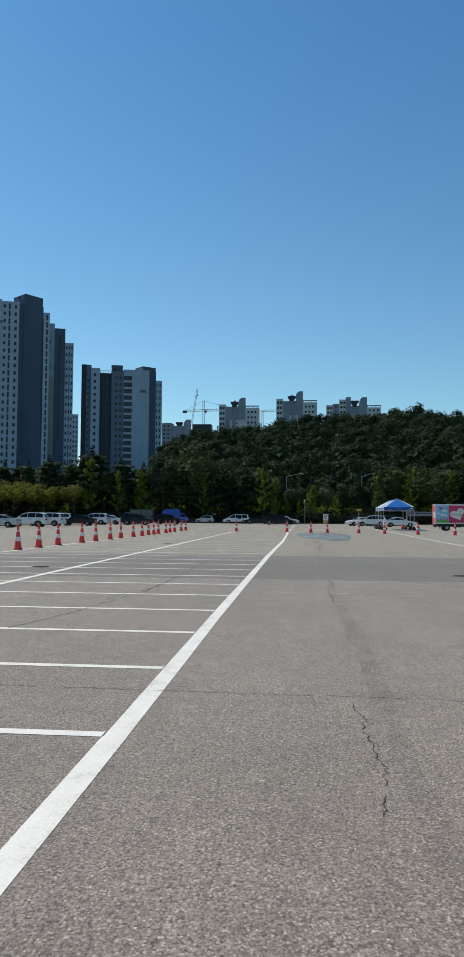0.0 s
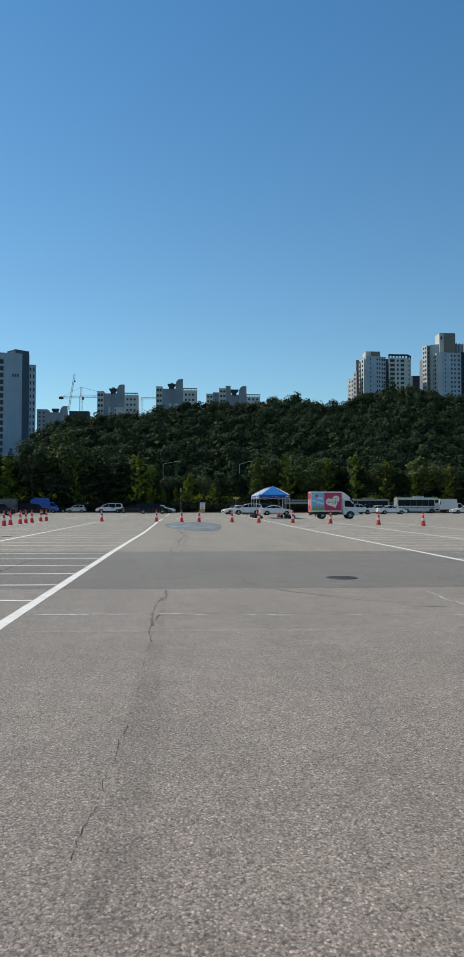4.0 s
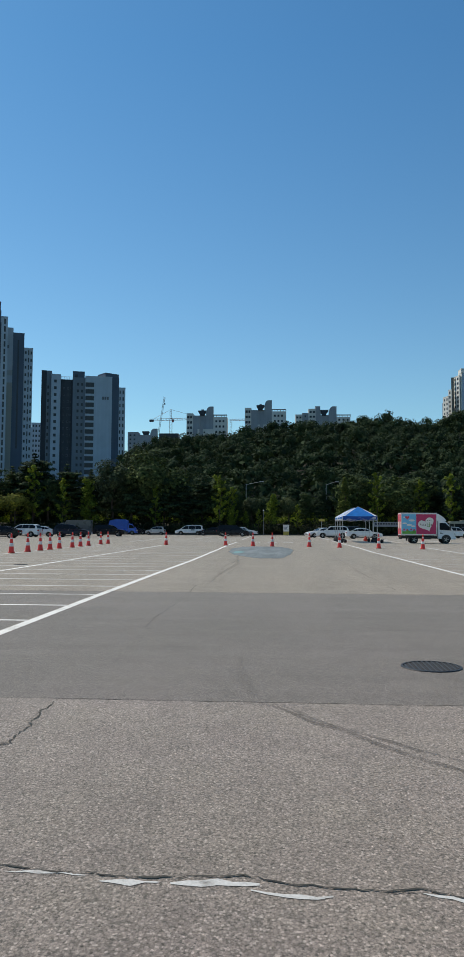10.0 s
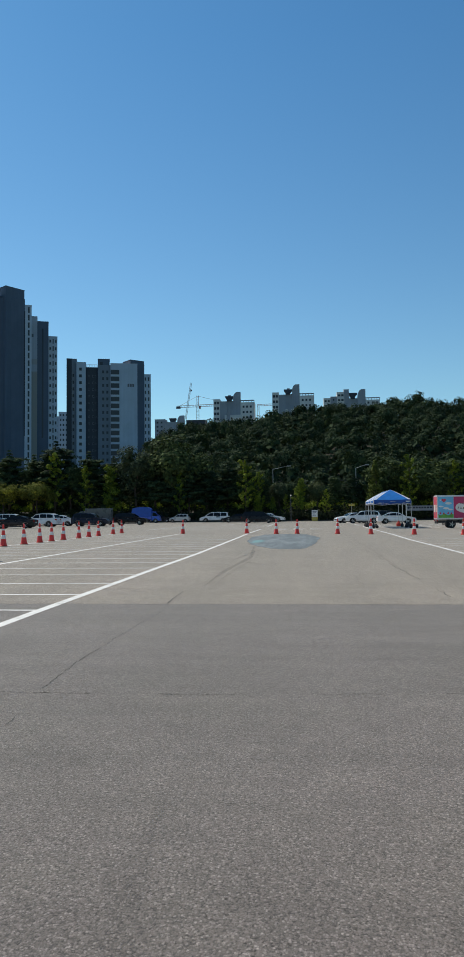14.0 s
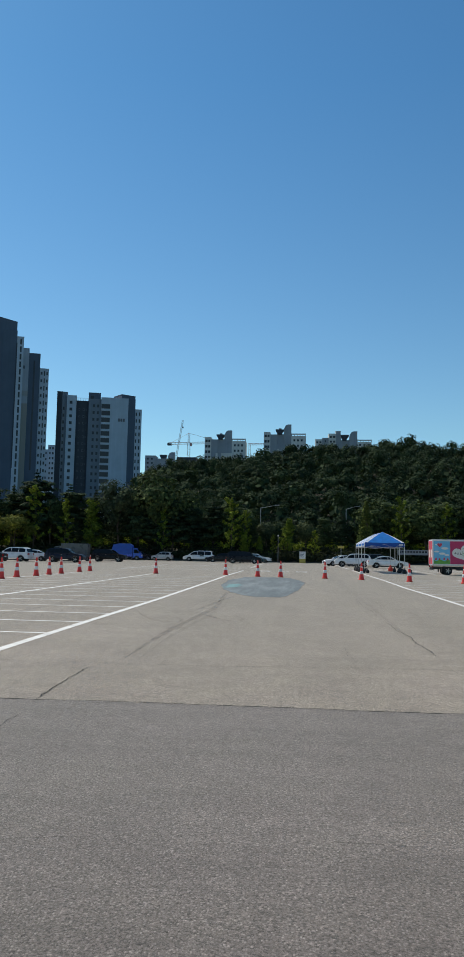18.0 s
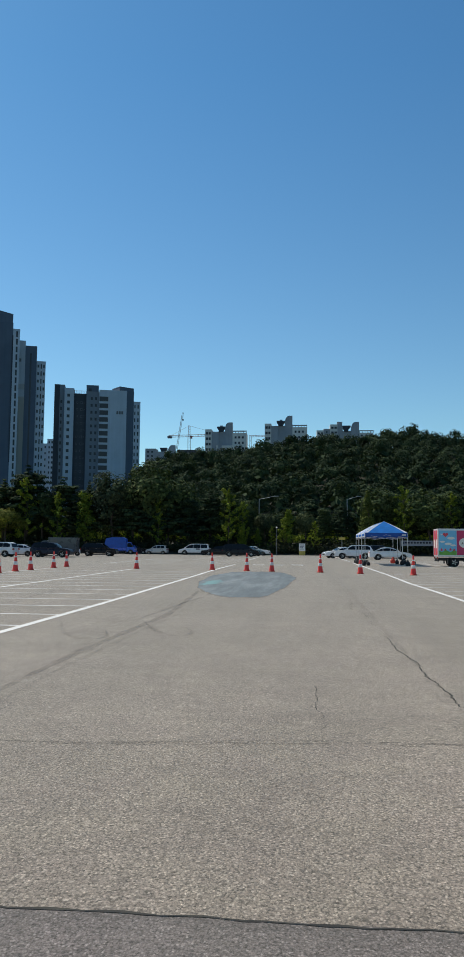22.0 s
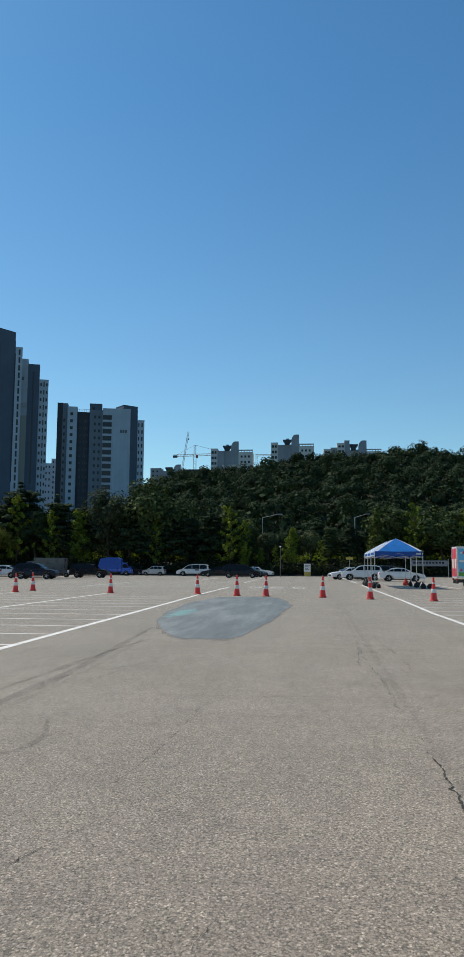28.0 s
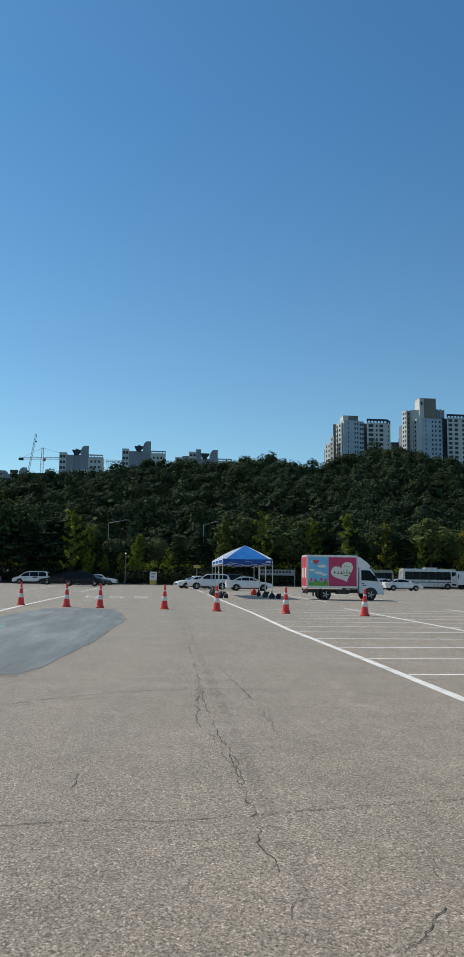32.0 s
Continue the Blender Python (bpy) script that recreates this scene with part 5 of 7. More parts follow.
# ---- tents ----
def build_tent(m, first):
    e = thing("canopy_tent", "blue and white folding canopy tent on thin steel legs", "tent", m, "row of canopy tents")
    w, d, ez, vz, top = 1.53, 1.5, 2.4, 2.08, 3.27
    corners = ((-w, -d), (w, -d), (w, d), (-w, d))
    for k, nm in enumerate(("front", "side", "back", "side")):
        a, b = corners[k], corners[(k + 1) % 4]
        cuts = (0, 0.3, 0.4, 0.5, 0.6, 0.7, 1) if nm == "side" else (0, 0.07, 0.28, 0.5, 0.72, 0.93, 1)
        bm = bmesh.new()
        rows = []
        for j in range(7):
            t = j / 6
            sag = 0.03 * math.sin(math.pi * t)
            row = []
            for s in cuts:
                x, y = a[0] + (b[0] - a[0]) * s, a[1] + (b[1] - a[1]) * s
                row.append(bm.verts.new((x * (1 - t), y * (1 - t), ez + (top - ez) * t + sag - 0.03 * math.sin(math.pi * s) * (1 - t))))
            rows.append(row)
        hip = bmesh.new()
        for p, q in zip(rows, rows[1:]):
            for i in range(6):
                if i in (0, 5):     # white bands along the hips
                    hip.faces.new([hip.verts.new(v.co) for v in (p[i], p[i + 1], q[i + 1], q[i])])
                else:
                    bm.faces.new((p[i], p[i + 1], q[i + 1], q[i]))
        for mesh in (bm, hip):
            bmesh.ops.remove_doubles(mesh, verts=mesh.verts, dist=0.001)
            bmesh.ops.delete(mesh, geom=[v for v in mesh.verts if not v.link_faces], context="VERTS")
            bmesh.ops.recalc_face_normals(mesh, faces=mesh.faces)
        roof = part("roof_panel", bm, M["tent_blue"], e, "", True)
        part("hip_band", hip, M["tent_white"], roof, "white band along the hips", True)
        bm = bmesh.new()
        n = 12
        up = [bm.verts.new((a[0] + (b[0] - a[0]) * i / n, a[1] + (b[1] - a[1]) * i / n, ez - 0.03 * math.sin(math.pi * i / n))) for i in range(n + 1)]
        out = Vector(((a[0] + b[0]) / 2, (a[1] + b[1]) / 2, 0)).normalized() * 0.015
        lo = [bm.verts.new((a[0] + (b[0] - a[0]) * i / n + out.x * (1 + math.sin(i * 1.7)), a[1] + (b[1] - a[1]) * i / n + out.y * (1 + math.sin(i * 1.7)), vz - 0.015 * math.cos(i * 2.1))) for i in range(n + 1)]
        for i in range(n):
            bm.faces.new((up[i], up[i + 1], lo[i + 1], lo[i]))
        bmesh.ops.recalc_face_normals(bm, faces=bm.faces)
        v = part("valance", bm, M["tent_navy"] if nm in ("front", "back") else M["tent_white"], e, "" if nm != "side" else "white valance with blue marks", True)
        if nm == "side":
            sx = a[0] + (0.03 if a[0] > 0 else -0.03)
            for j in range(4):
                yy = -1.0 + 0.55 * j
                part("blue_mark", boxes((sx - 0.008, sx + 0.008, yy - 0.17, yy + 0.17, vz + 0.07, ez - 0.08)), M["tent_blue"], v)
        if nm == "front" and first:
            part("label_patch", boxes((w - 0.42, w - 0.12, -d - 0.035, -d - 0.026, vz + 0.09, vz + 0.21)), M["tent_white"], v)
    for x, y in corners:
        leg = part("leg", boxes((x - 0.02, x + 0.02, y - 0.02, y + 0.02, 0.01, 2.3)), M["steel"], e)
        part("foot", boxes((x - 0.06, x + 0.06, y - 0.06, y + 0.06, 0.0, 0.012)), M["steel"], leg)
    for a, b in zip(corners, corners[1:] + corners[:1]):
        a, b = Vector(a), Vector(b)
        mid = (a + b) / 2
        for p, q, z0, z1 in ((a, mid, 2.24, 1.98), (mid, b, 1.98, 2.24), (a, mid, 1.98, 2.24), (mid, b, 2.24, 1.98)):
            part("truss_bar", tube(bmesh.new(), (p.x, p.y, z0), (q.x, q.y, z1), 0.012, n=6), M["steel"], e)
    part("centre_pole", tube(bmesh.new(), (0, 0, 2.3), (0, 0, 3.28), 0.02), M["steel"], e)
    return e


def build_sandbag(m, mat="black_cloth", s=1.0):
    e = tagged(part("sandbag", lathe(((0.05, 0.0), (0.16, 0.02), (0.2, 0.12), (0.17, 0.24), (0.1, 0.33), (0.05, 0.37), (0.07, 0.43), (0.02, 0.46)), 12), M[mat], smooth=True), "black tied sandbag weighing down a tent leg" if mat == "black_cloth" else "red tied bag beside a tent leg", "sandbag", "tent weights")
    e.matrix_world = m @ Matrix.Diagonal((s, s * 0.8, s, 1))
    return e


for k in range(3):
    build_tent(pose(8.13 + 0.02 * k, 87.1 + 3.3 * k, 0) @ Matrix.Scale(1.09, 4), k == 0)
rnd = random.Random(4)
for k in range(4):
    for x in (6.4, 9.75):
        y = 85.45 + 3.2 * k
        red = x > 9 and k == 3
        build_sandbag(pose(x + rnd.uniform(-0.05, 0.05), y + rnd.uniform(-0.1, 0.1), 0, 0, 0, rnd.uniform(0, 180)), "red_cloth" if red else "black_cloth", rnd.uniform(1.0, 1.35))
        if k in (0, 2):
            build_sandbag(pose(x + 0.42, y + 0.5, 0.02, rnd.uniform(-30, 30), 60, rnd.uniform(0, 180)) @ pose(0, 0, 0.12), "black_cloth", 1.0)


# ---- signs, lamps, markings ----
def build_signs():
    e = thing("sign_board", "white notice board with a yellow lower panel", "sign", pose(1.75, 147, 0))
    part("board", boxes((-0.5, 0.5, -0.03, 0.03, 0.75, 1.95), bevel=0.01), M["cone_white"], e)
    part("yellow_panel", boxes((-0.5, 0.5, -0.03, 0.03, 0.1, 0.745), bevel=0.01), M["yellow"], e, "yellow lower panel")
    for z in (1.72, 1.5, 1.28, 1.06):
        part("text_bar", boxes((-0.36, 0.36 - (z * 7 % 3) * 0.08, -0.036, -0.03, z - 0.04, z + 0.04)), M["f_grey"], e)
    for x in (-0.42, 0.42):
        part("post", boxes((x - 0.03, x + 0.03, 0.03, 0.08, 0.0, 1.9)), M["galv"], e)
    e = thing("banner", "pale banner with dark lettering strung between posts", "banner", pose(19.9, 147, 0))
    part("cloth", boxes((-2.6, 2.6, -0.01, 0.01, 1.7, 2.55)), M["banner_cloth"], e)
    for k in range(9):
        part("text_bar", boxes((-2.0 + 0.47 * k, -1.68 + 0.47 * k, -0.018, -0.01, 2.08, 2.36)), M["car_navy"], e)
    part("emblem", lathe(((0.2, -0.02), (0.2, -0.01)), 16, at=(-2.25, 0, 2.2), axis="y"), M["f_navy"], e)
    for x in (-2.7, 2.7):
        part("post", tube(bmesh.new(), (x, 0.05, 0), (x, 0.05, 2.8), 0.04), M["galv"], e)
    e = thing("yellow_sign", "small yellow sign above the cars", "sign", pose(8.1, 147.5, 0))
    part("board", boxes((-0.5, 0.5, -0.03, 0.03, 2.6, 2.98), bevel=0.01), M["yellow"], e)
    part("post", tube(bmesh.new(), (0, 0.08, 0), (0, 0.08, 3.1), 0.04), M["galv"], e)


build_signs()


def build_lamp(m, arm):
    e = thing("street_lamp", "grey steel street lamp with a long arm", "street lamp", m, "street lamps by the trees")
    part("pole", tube(bmesh.new(), (0, 0, 0), (0, 0, 9.2), 0.1, 0.06, 10), M["galv"], e)
    part("arm", tube(bmesh.new(), (0, 0, 9.15), (arm, 0, 9.75), 0.05, 0.035), M["galv"], e)
    part("lamp_head", boxes((arm - 0.1, arm + 0.75, -0.14, 0.14, 9.7, 9.84), bevel=0.04), M["galv"], e)
    part("base_plate", boxes((-0.2, 0.2, -0.2, 0.2, 0, 0.03)), M["galv"], e)


build_lamp(pose(-6.3, 169, 1.2), 2.9)
build_lamp(pose(10.3, 169, 1.2), 1.9)
e = thing("lamp_post", "slim grey lamp post at the lot's edge", "post", pose(-2.3, 147, 0))
part("pole", tube(bmesh.new(), (0, 0, 0), (0, 0, 4.4), 0.05, 0.035), M["f_frame"], e)
part("cap", lathe(((0.12, 4.4), (0.14, 4.5), (0.05, 4.62)), 10), M["galv"], e)

# lettering on the lane behind the cones, too worn to read
MARKS = thing("lane_lettering", "worn white lettering painted on the lane", "line marking", kind="structure")
for k in range(3):
    x = -2.4 + 1.55 * k
    for dx0, dy0, dx1, dy1, w in ((0.0, 0.2, 0.8, 0.5, 0.3), (0.75, 0.5, 0.85, 2.0, 0.14), (0.1, 2.2, 0.9, 2.0, 0.34), (0.1, 2.2, 0.0, 3.6, 0.14), (0.0, 4.2, 0.95, 3.9 + 0.3 * (k % 2), 0.36)):
        stripe(x + dx0, 83.0 + dy0, x + dx1, 83.0 + dy1, w, "letter_bar", parent=MARKS)

# ---- far buildings ----
WINDOW_MESH = {}


def window(parent, x, y, z, w, h, nx=0.0):
    """A framed window on a wall facing -y: frame ring proud of the wall, glass set back in it."""
    key = (round(w, 2), round(h, 2))
    if key not in WINDOW_MESH:
        t = min(0.12, w * 0.12)
        ring = boxes((-w / 2, w / 2, -0.08, 0.02, -h / 2, -h / 2 + t), (-w / 2, w / 2, -0.08, 0.02, h / 2 - t, h / 2), (-w / 2, -w / 2 + t, -0.08, 0.02, -h / 2 + t, h / 2 - t), (w / 2 - t, w / 2, -0.08, 0.02, -h / 2 + t, h / 2 - t))
        pane = boxes((-w / 2 + t, w / 2 - t, -0.02, 0.02, -h / 2 + t, h / 2 - t))
        WINDOW_MESH[key] = mesh_of("window", ring, M["f_frame"]), mesh_of("pane", pane, M["f_glass"])
    a, b = WINDOW_MESH[key]
    f = part("window", a, None, parent)
    f.location = (x, y, z)
    part("pane", b, None, f)


def block(parent, x0, x1, y, depth, top, mat, cols=(), floor=2.95, low=20.0, first=1.9, cap=0.5, turn=0.0, low_z=-2.0):
    """One upright block of a building: wall with a parapet, and columns of windows (x, width, height) on its face.
    turn: degrees by which the block is turned about its own middle."""
    cx = (x0 + x1) / 2
    hw = (x1 - x0) / 2
    c, s = abs(math.cos(radians(turn))), abs(math.sin(radians(turn)))
    if turn:
        hw = min(hw, hw / (c + s))
        depth = 2 * hw
    bm = boxes((-hw, hw, 0, depth, low_z, top))
    if cap:
        t = 0.35
        rim = bmesh.new()
        for d in ((-hw - 0.06, hw + 0.06, -0.06, t, top, top + cap), (-hw - 0.06, hw + 0.06, depth - t, depth + 0.06, top, top + cap), (-hw - 0.06, -hw + t, t, depth - t, top, top + cap), (hw - t, hw + 0.06, t, depth - t, top, top + cap)):
            box(rim, *d)
    w = part("wall", bm, M[mat], parent)
    if cap:
        part("parapet", rim, M[mat], w)
    if turn:
        w.matrix_local = pose(cx, y + depth / 2, 0, 0, 0, turn) @ pose(0, -depth / 2, 0)
    else:
        w.location = (cx, y, 0)
    for x, ww, wh in cols:
        z = top - first
        while z > low:
            window(w, x - cx, -0.0, z, ww, wh)
            z -= floor
    return w


def tower(label, y, mid, shift=-3.3):
    """A tower drawn about x = mid, set up at (mid + shift, y) and turned to face the lot."""
    a = math.atan2(-mid, y - 25)
    return thing("apartment_tower", label, "apartment tower", pose(mid + shift, y, 0, 0, 0, math.degrees(a)) @ Matrix.Diagonal((math.cos(a), 1, 1.006, 1)) @ pose(-mid, 0, 0))


def number(e, x, z, step=1.35, y=-0.05):
    """Three painted figures, too far off to read."""
    for k in range(3):
        part("tower_number", boxes((x + step * k, x + step * k + 0.95, y, y + 0.1, z, z + 1.5)), M["f_mark"], e, "dark painted figure")


def build_towers():
    F = 3.55
    e = tower("tall white apartment tower with a grey stair core", 350, -137)
    block(e, -152.1, -144.6, 0, 14, 103.2, "f_white", cap=0.5)
    block(e, -144.6, -135.8, 0.25, 14, 102.6, "f_white", ((-143.1, 1.2, 1.6), (-140.7, 1.0, 2.9), (-137.6, 1.3, 1.7)), low=22, floor=F, first=1.9, cap=0.5)
    block(e, -150.3, -148.6, 3, 3, 104.6, "f_white", cap=0.2, low_z=100)
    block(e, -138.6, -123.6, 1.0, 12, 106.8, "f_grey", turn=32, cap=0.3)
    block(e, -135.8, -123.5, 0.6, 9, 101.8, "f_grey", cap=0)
    b = block(e, -123.5, -120.2, 0.3, 11, 98.6, "f_white", ((-121.6, 0.9, 2.7),), low=22, floor=F)
    part("stair_slit", boxes((-2.0, -1.5, -0.05, 0.03, 38, 96)), M["f_dark"], b)
    part("roof_lamp", boxes((-136.4, -135.4, -0.6, 0.3, 104.2, 105.6)), M["f_glass"], e)
    number(e, -147.9, 92.2)
    e = tower("white and grey apartment tower beside a taller one", 364, -120)
    block(e, -131.5, -122.9, 0, 12, 95.0, "f_band", cap=0.6)
    number(e, -127.6, 85.6, 0.95)
    b = block(e, -122.9, -117.4, 0.6, 9, 93.2, "f_grey", cap=0.3)
    part("stair_slit", boxes((-0.5, 0.3, -0.05, 0.03, 38, 90)), M["f_glass"], b)
    block(e, -117.4, -113.0, 1.2, 10, 86.2, "f_white", ((-116.5, 0.9, 1.4), (-115.1, 0.6, 2.4), (-113.8, 0.8, 1.5)), low=22, floor=F)
    e = tower("white apartment tower with rows of small windows", 344, -165)
    block(e, -186, -159.4, 0, 14, 103.0, "f_white", ((-176, 1.3, 1.6), (-172.5, 1.0, 1.6), (-168.6, 1.2, 1.6), (-164.2, 1.4, 1.7), (-161.3, 0.7, 1.6), (-160.3, 0.7, 1.6)), low=22, floor=F)
    block(e, -175, -165.9, 3, 8, 110.9, "f_grey", cap=0.3, low_z=100)
    rail = bmesh.new()
    for k in range(7):
        tube(rail, (-165.8 + k, 0.3, 103.4), (-165.8 + k, 0.3, 105), 0.07, n=4)
    tube(rail, (-165.9, 0.3, 105), (-159.7, 0.3, 105), 0.07, n=4)
    part("roof_rail", rail, M["galv"], e)
    e = tower("grey stair core of a tower farther back", 390, -176)
    block(e, -184.2, -177.4, -0.4, 10, 92.8, "f_grey", ((-179.6, 0.8, 1.6),), low=38, cap=0.3, floor=3.9)
    b = block(e, -177.4, -172.4, 0, 10, 92.6, "f_grey", cap=0.3)
    part("stair_slit", boxes((-1.2, -0.2, -0.05, 0.03, 38, 89)), M["f_glass"], b)
    block(e, -172.4, -170.8, 1, 10, 86.9, "f_white", ((-171.5, 0.8, 1.7),), low=38, floor=3.9)
    # the lower tower on its own
    e = tower("grey and white apartment block with a charcoal recess", 380, -93, -2.6)
    G = 3.33
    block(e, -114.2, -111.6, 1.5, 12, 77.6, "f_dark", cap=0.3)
    block(e, -111.6, -109.2, 1.5, 12, 77.5, "f_mid", ((-110.8, 1.0, 1.7),), low=21, floor=G, first=7.9, cap=0.3)
    block(e, -109.2, -104.6, 0, 12, 75.6, "f_white", ((-107.2, 1.4, 1.5),), low=21, floor=G, first=3.1, cap=0.4)
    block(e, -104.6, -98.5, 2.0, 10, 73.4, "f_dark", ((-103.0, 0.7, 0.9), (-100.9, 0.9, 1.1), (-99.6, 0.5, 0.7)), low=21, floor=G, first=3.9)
    block(e, -98.5, -92.2, 0.8, 11, 74.4, "f_mid", ((-95.9, 1.2, 1.6), (-93.8, 1.2, 1.6)), low=21, floor=G, first=2.9)
    b = block(e, -98.6, -92.6, 2.0, 6, 77.9, "f_grey", cap=0.3, low_z=70)
    part("roof_window", boxes((-1.9, -0.5, -0.06, 0.03, 75.0, 76.6)), M["f_glass"], b)
    block(e, -92.2, -78.6, 0.2, 12, 75.3, "f_white", ((-89.9, 4.4, 2.3),), low=21, floor=G, first=3.9)
    number(e, -83.6, 64.2, 1.2, 0.15)
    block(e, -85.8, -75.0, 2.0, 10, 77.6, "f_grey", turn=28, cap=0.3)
    block(e, -78.7, -75.0, 1.4, 8, 75.8, "f_grey", cap=0)
    block(e, -75.0, -71.7, 1.0, 10, 70.3, "f_white", ((-74.4, 0.6, 1.7), (-72.8, 0.7, 1.9)), low=21, floor=G)
    rail = bmesh.new()
    for k in range(8):
        tube(rail, (-104.4 + 0.82 * k, 2.2, 73.7), (-104.4 + 0.82 * k, 2.2, 75.3), 0.06, n=4)
    tube(rail, (-104.6, 2.2, 75.3), (-98.6, 2.2, 75.3), 0.06, n=4)
    part("roof_rail", rail, M["galv"], e)
    e = tower("pale apartment tower far off between two others", 520, -164)
    block(e, -164.3, -157.5, 0, 12, 71.6, "f_white", ((-162.9, 1.0, 1.6), (-160.9, 1.2, 1.6), (-158.8, 1.0, 1.6)), low=30, floor=3.4, cap=0.3)
    block(e, -172.0, -164.3, 0.6, 12, 68.3, "f_white", ((-170.4, 1.0, 1.5), (-167.8, 1.0, 1.5), (-165.6, 1.0, 1.5)), low=40, floor=4.2)


build_towers()


def fin(parent, x0, x1, y, z0, top, flip=False):
    """A concrete roof fin with a rounded shoulder."""
    w = x1 - x0
    pts = [(x1, z0), (x1, top), (x1 - w * 0.45, top)]
    for k in range(1, 7):
        a = math.pi / 2 * k / 6
        pts.append((x1 - w * 0.45 - w * 0.55 * math.sin(a), top - (w * 0.9) * (1 - math.cos(a))))
    pts.append((x0, z0))
    if flip:
        pts = [(x0 + x1 - x, z) for x, z in pts]
    return part("roof_fin", prism(pts, y, y + 2.5), M["f_conc"], parent)


def build_concrete_block(x0, base, label, end, fin_top, low=None):
    """A concrete slab block: a panelled end, a bare core with a funnel, a curved fin, and a pale wing with a roof frame."""
    e = thing("apartment_block", label, "apartment block", pose(x0, 560, 0))
    block(e, 0, 4.6, 0, 14, base, "f_cream", ((1.3, 1.7, 1.9), (3.3, 1.5, 1.9)), floor=3.9, low=55, cap=0.4, first=2.4)
    block(e, 4.6, 9.6, 0.6, 14, base - 1.6, "f_conc", cap=0.4)
    block(e, 9.6, 14.6, 1.5, 8, base - 1.2, "f_conc", cap=0.3)
    hat = prism(((9.6, base - 1.2), (9.6, base - 0.2), (8.4, base + 1.6), (8.4, base + 2.5), (14.2, base + 2.5), (14.2, base + 1.6), (12.9, base), (12.9, base - 1.2)), 0.5, 5)
    part("roof_funnel", hat, M["f_dark"], e, "dark concrete roof funnel")
    block(e, 10.6, 12.4, 1.5, 3, base + 3.3, "f_conc", cap=0.1, low_z=base)
    fin(e, 14.2, 19.6, 0.3, 55, base + fin_top)
    block(e, 19.6, end, 0.5, 12, base - 2.4, "f_cream", ((21.8, 1.4, 1.6), (24.4, 1.4, 1.6), (27.0, 1.4, 1.6)), floor=3.9, low=55, cap=0.2, first=3.0)
    part("roof_rail", boxes((19.5, end, 0.4, 0.9, base - 1.3, base - 0.5)), M["f_conc"], e)
    for k in range(6):
        x = 19.7 + (end - 20.1) * k / 5
        part("roof_post", boxes((x, x + 0.4, 0.45, 0.85, base - 2.4, base - 1.3)), M["f_conc"], e)
    if low:
        block(e, low[0], low[1], -6, 5, low[2], "f_cream", ((low[0] + 2, 1.2, 1.2), (low[0] + 5, 1.2, 1.2)), floor=3, low=58)
        block(e, low[0] + 1.5, low[0] + 4.0, -7, 4, low[2] + 0.6, "f_conc", cap=0.2)
    return e


build_concrete_block(-65.6, 84.0, "grey concrete apartment block with curved roof fins", 29.6, 5.4, (8.7, 21.2, 71.5))
build_concrete_block(-23.0, 87.9, "concrete apartment block with a tall roof fin", 30.0, 6.0, (9.6, 16.0, 74.7))


def build_low_blocks():
    e = thing("apartment_block", "concrete apartment block just above the wooded ridge", "apartment block", pose(-3.7, 560, -0.6))
    block(e, 17.4, 22.3, 0, 10, 83.6, "f_cream", ((18.8, 1.5, 1.5), (21, 1.5, 1.5)), floor=3.4, low=60, cap=0.3)
    block(e, 22.3, 26.8, 1.0, 10, 84.6, "f_conc", ((24.5, 1.0, 1.4),), floor=3.4, low=60)
    block(e, 26.8, 32.0, 0.2, 10, 87.6, "f_cream", ((28.4, 1.7, 1.5), (30.7, 1.7, 1.5)), floor=3.4, low=60)
    block(e, 31.8, 35.4, 2, 6, 90.0, "f_conc", cap=0.2)
    block(e, 32.0, 35.7, 0.8, 10, 87.0, "f_conc", cap=0.3)
    part("roof_funnel", prism(((36.6, 83), (36.6, 84.6), (35.4, 86.4), (35.4, 87.3), (41.2, 87.3), (41.2, 86.4), (39.6, 84.6), (39.6, 83)), 0.5, 5), M["f_dark"], e, "dark concrete roof funnel")
    block(e, 35.7, 41.6, 1.5, 8, 83.4, "f_conc", cap=0.2)
    fin(e, 41.4, 47.0, 0.2, 55, 89.8)
    block(e, 47.0, 57.0, 0.6, 9, 82.0, "f_cream", ((49, 1.4, 1.5), (52, 1.4, 1.5), (55, 1.4, 1.5)), floor=3.4, low=60, cap=0.2)
    part("roof_rail", boxes((47.0, 57.2, 0.5, 1.0, 83.2, 83.9)), M["f_conc"], e)
    for k in range(6):
        part("roof_post", boxes((47.2 + 1.9 * k, 47.6 + 1.9 * k, 0.55, 0.95, 82.0, 83.2)), M["f_conc"], e)
    e = thing("apartment_block", "concrete block half hidden behind the trees", "apartment block", pose(-5.8, 560, -0.4))
    block(e, -103, -95.5, 0, 10, 70.6, "f_conc", ((-101, 1.4, 1.4), (-98, 1.4, 1.4)), floor=3, low=50)
    fin(e, -86.5, -81.4, 0.2, 50, 73.6)
    part("roof_funnel", prism(((-91.5, 69), (-92.5, 71), (-92.5, 71.8), (-87.5, 71.8), (-87.5, 71), (-88.5, 69)), 0.8, 4), M["f_dark"], e)
    block(e, -95.5, -86.5, 0.6, 10, 68.6, "f_conc", cap=0.4)
    block(e, -80, -66, 1.2, 10, 69.8, "f_dark", cap=0.4)


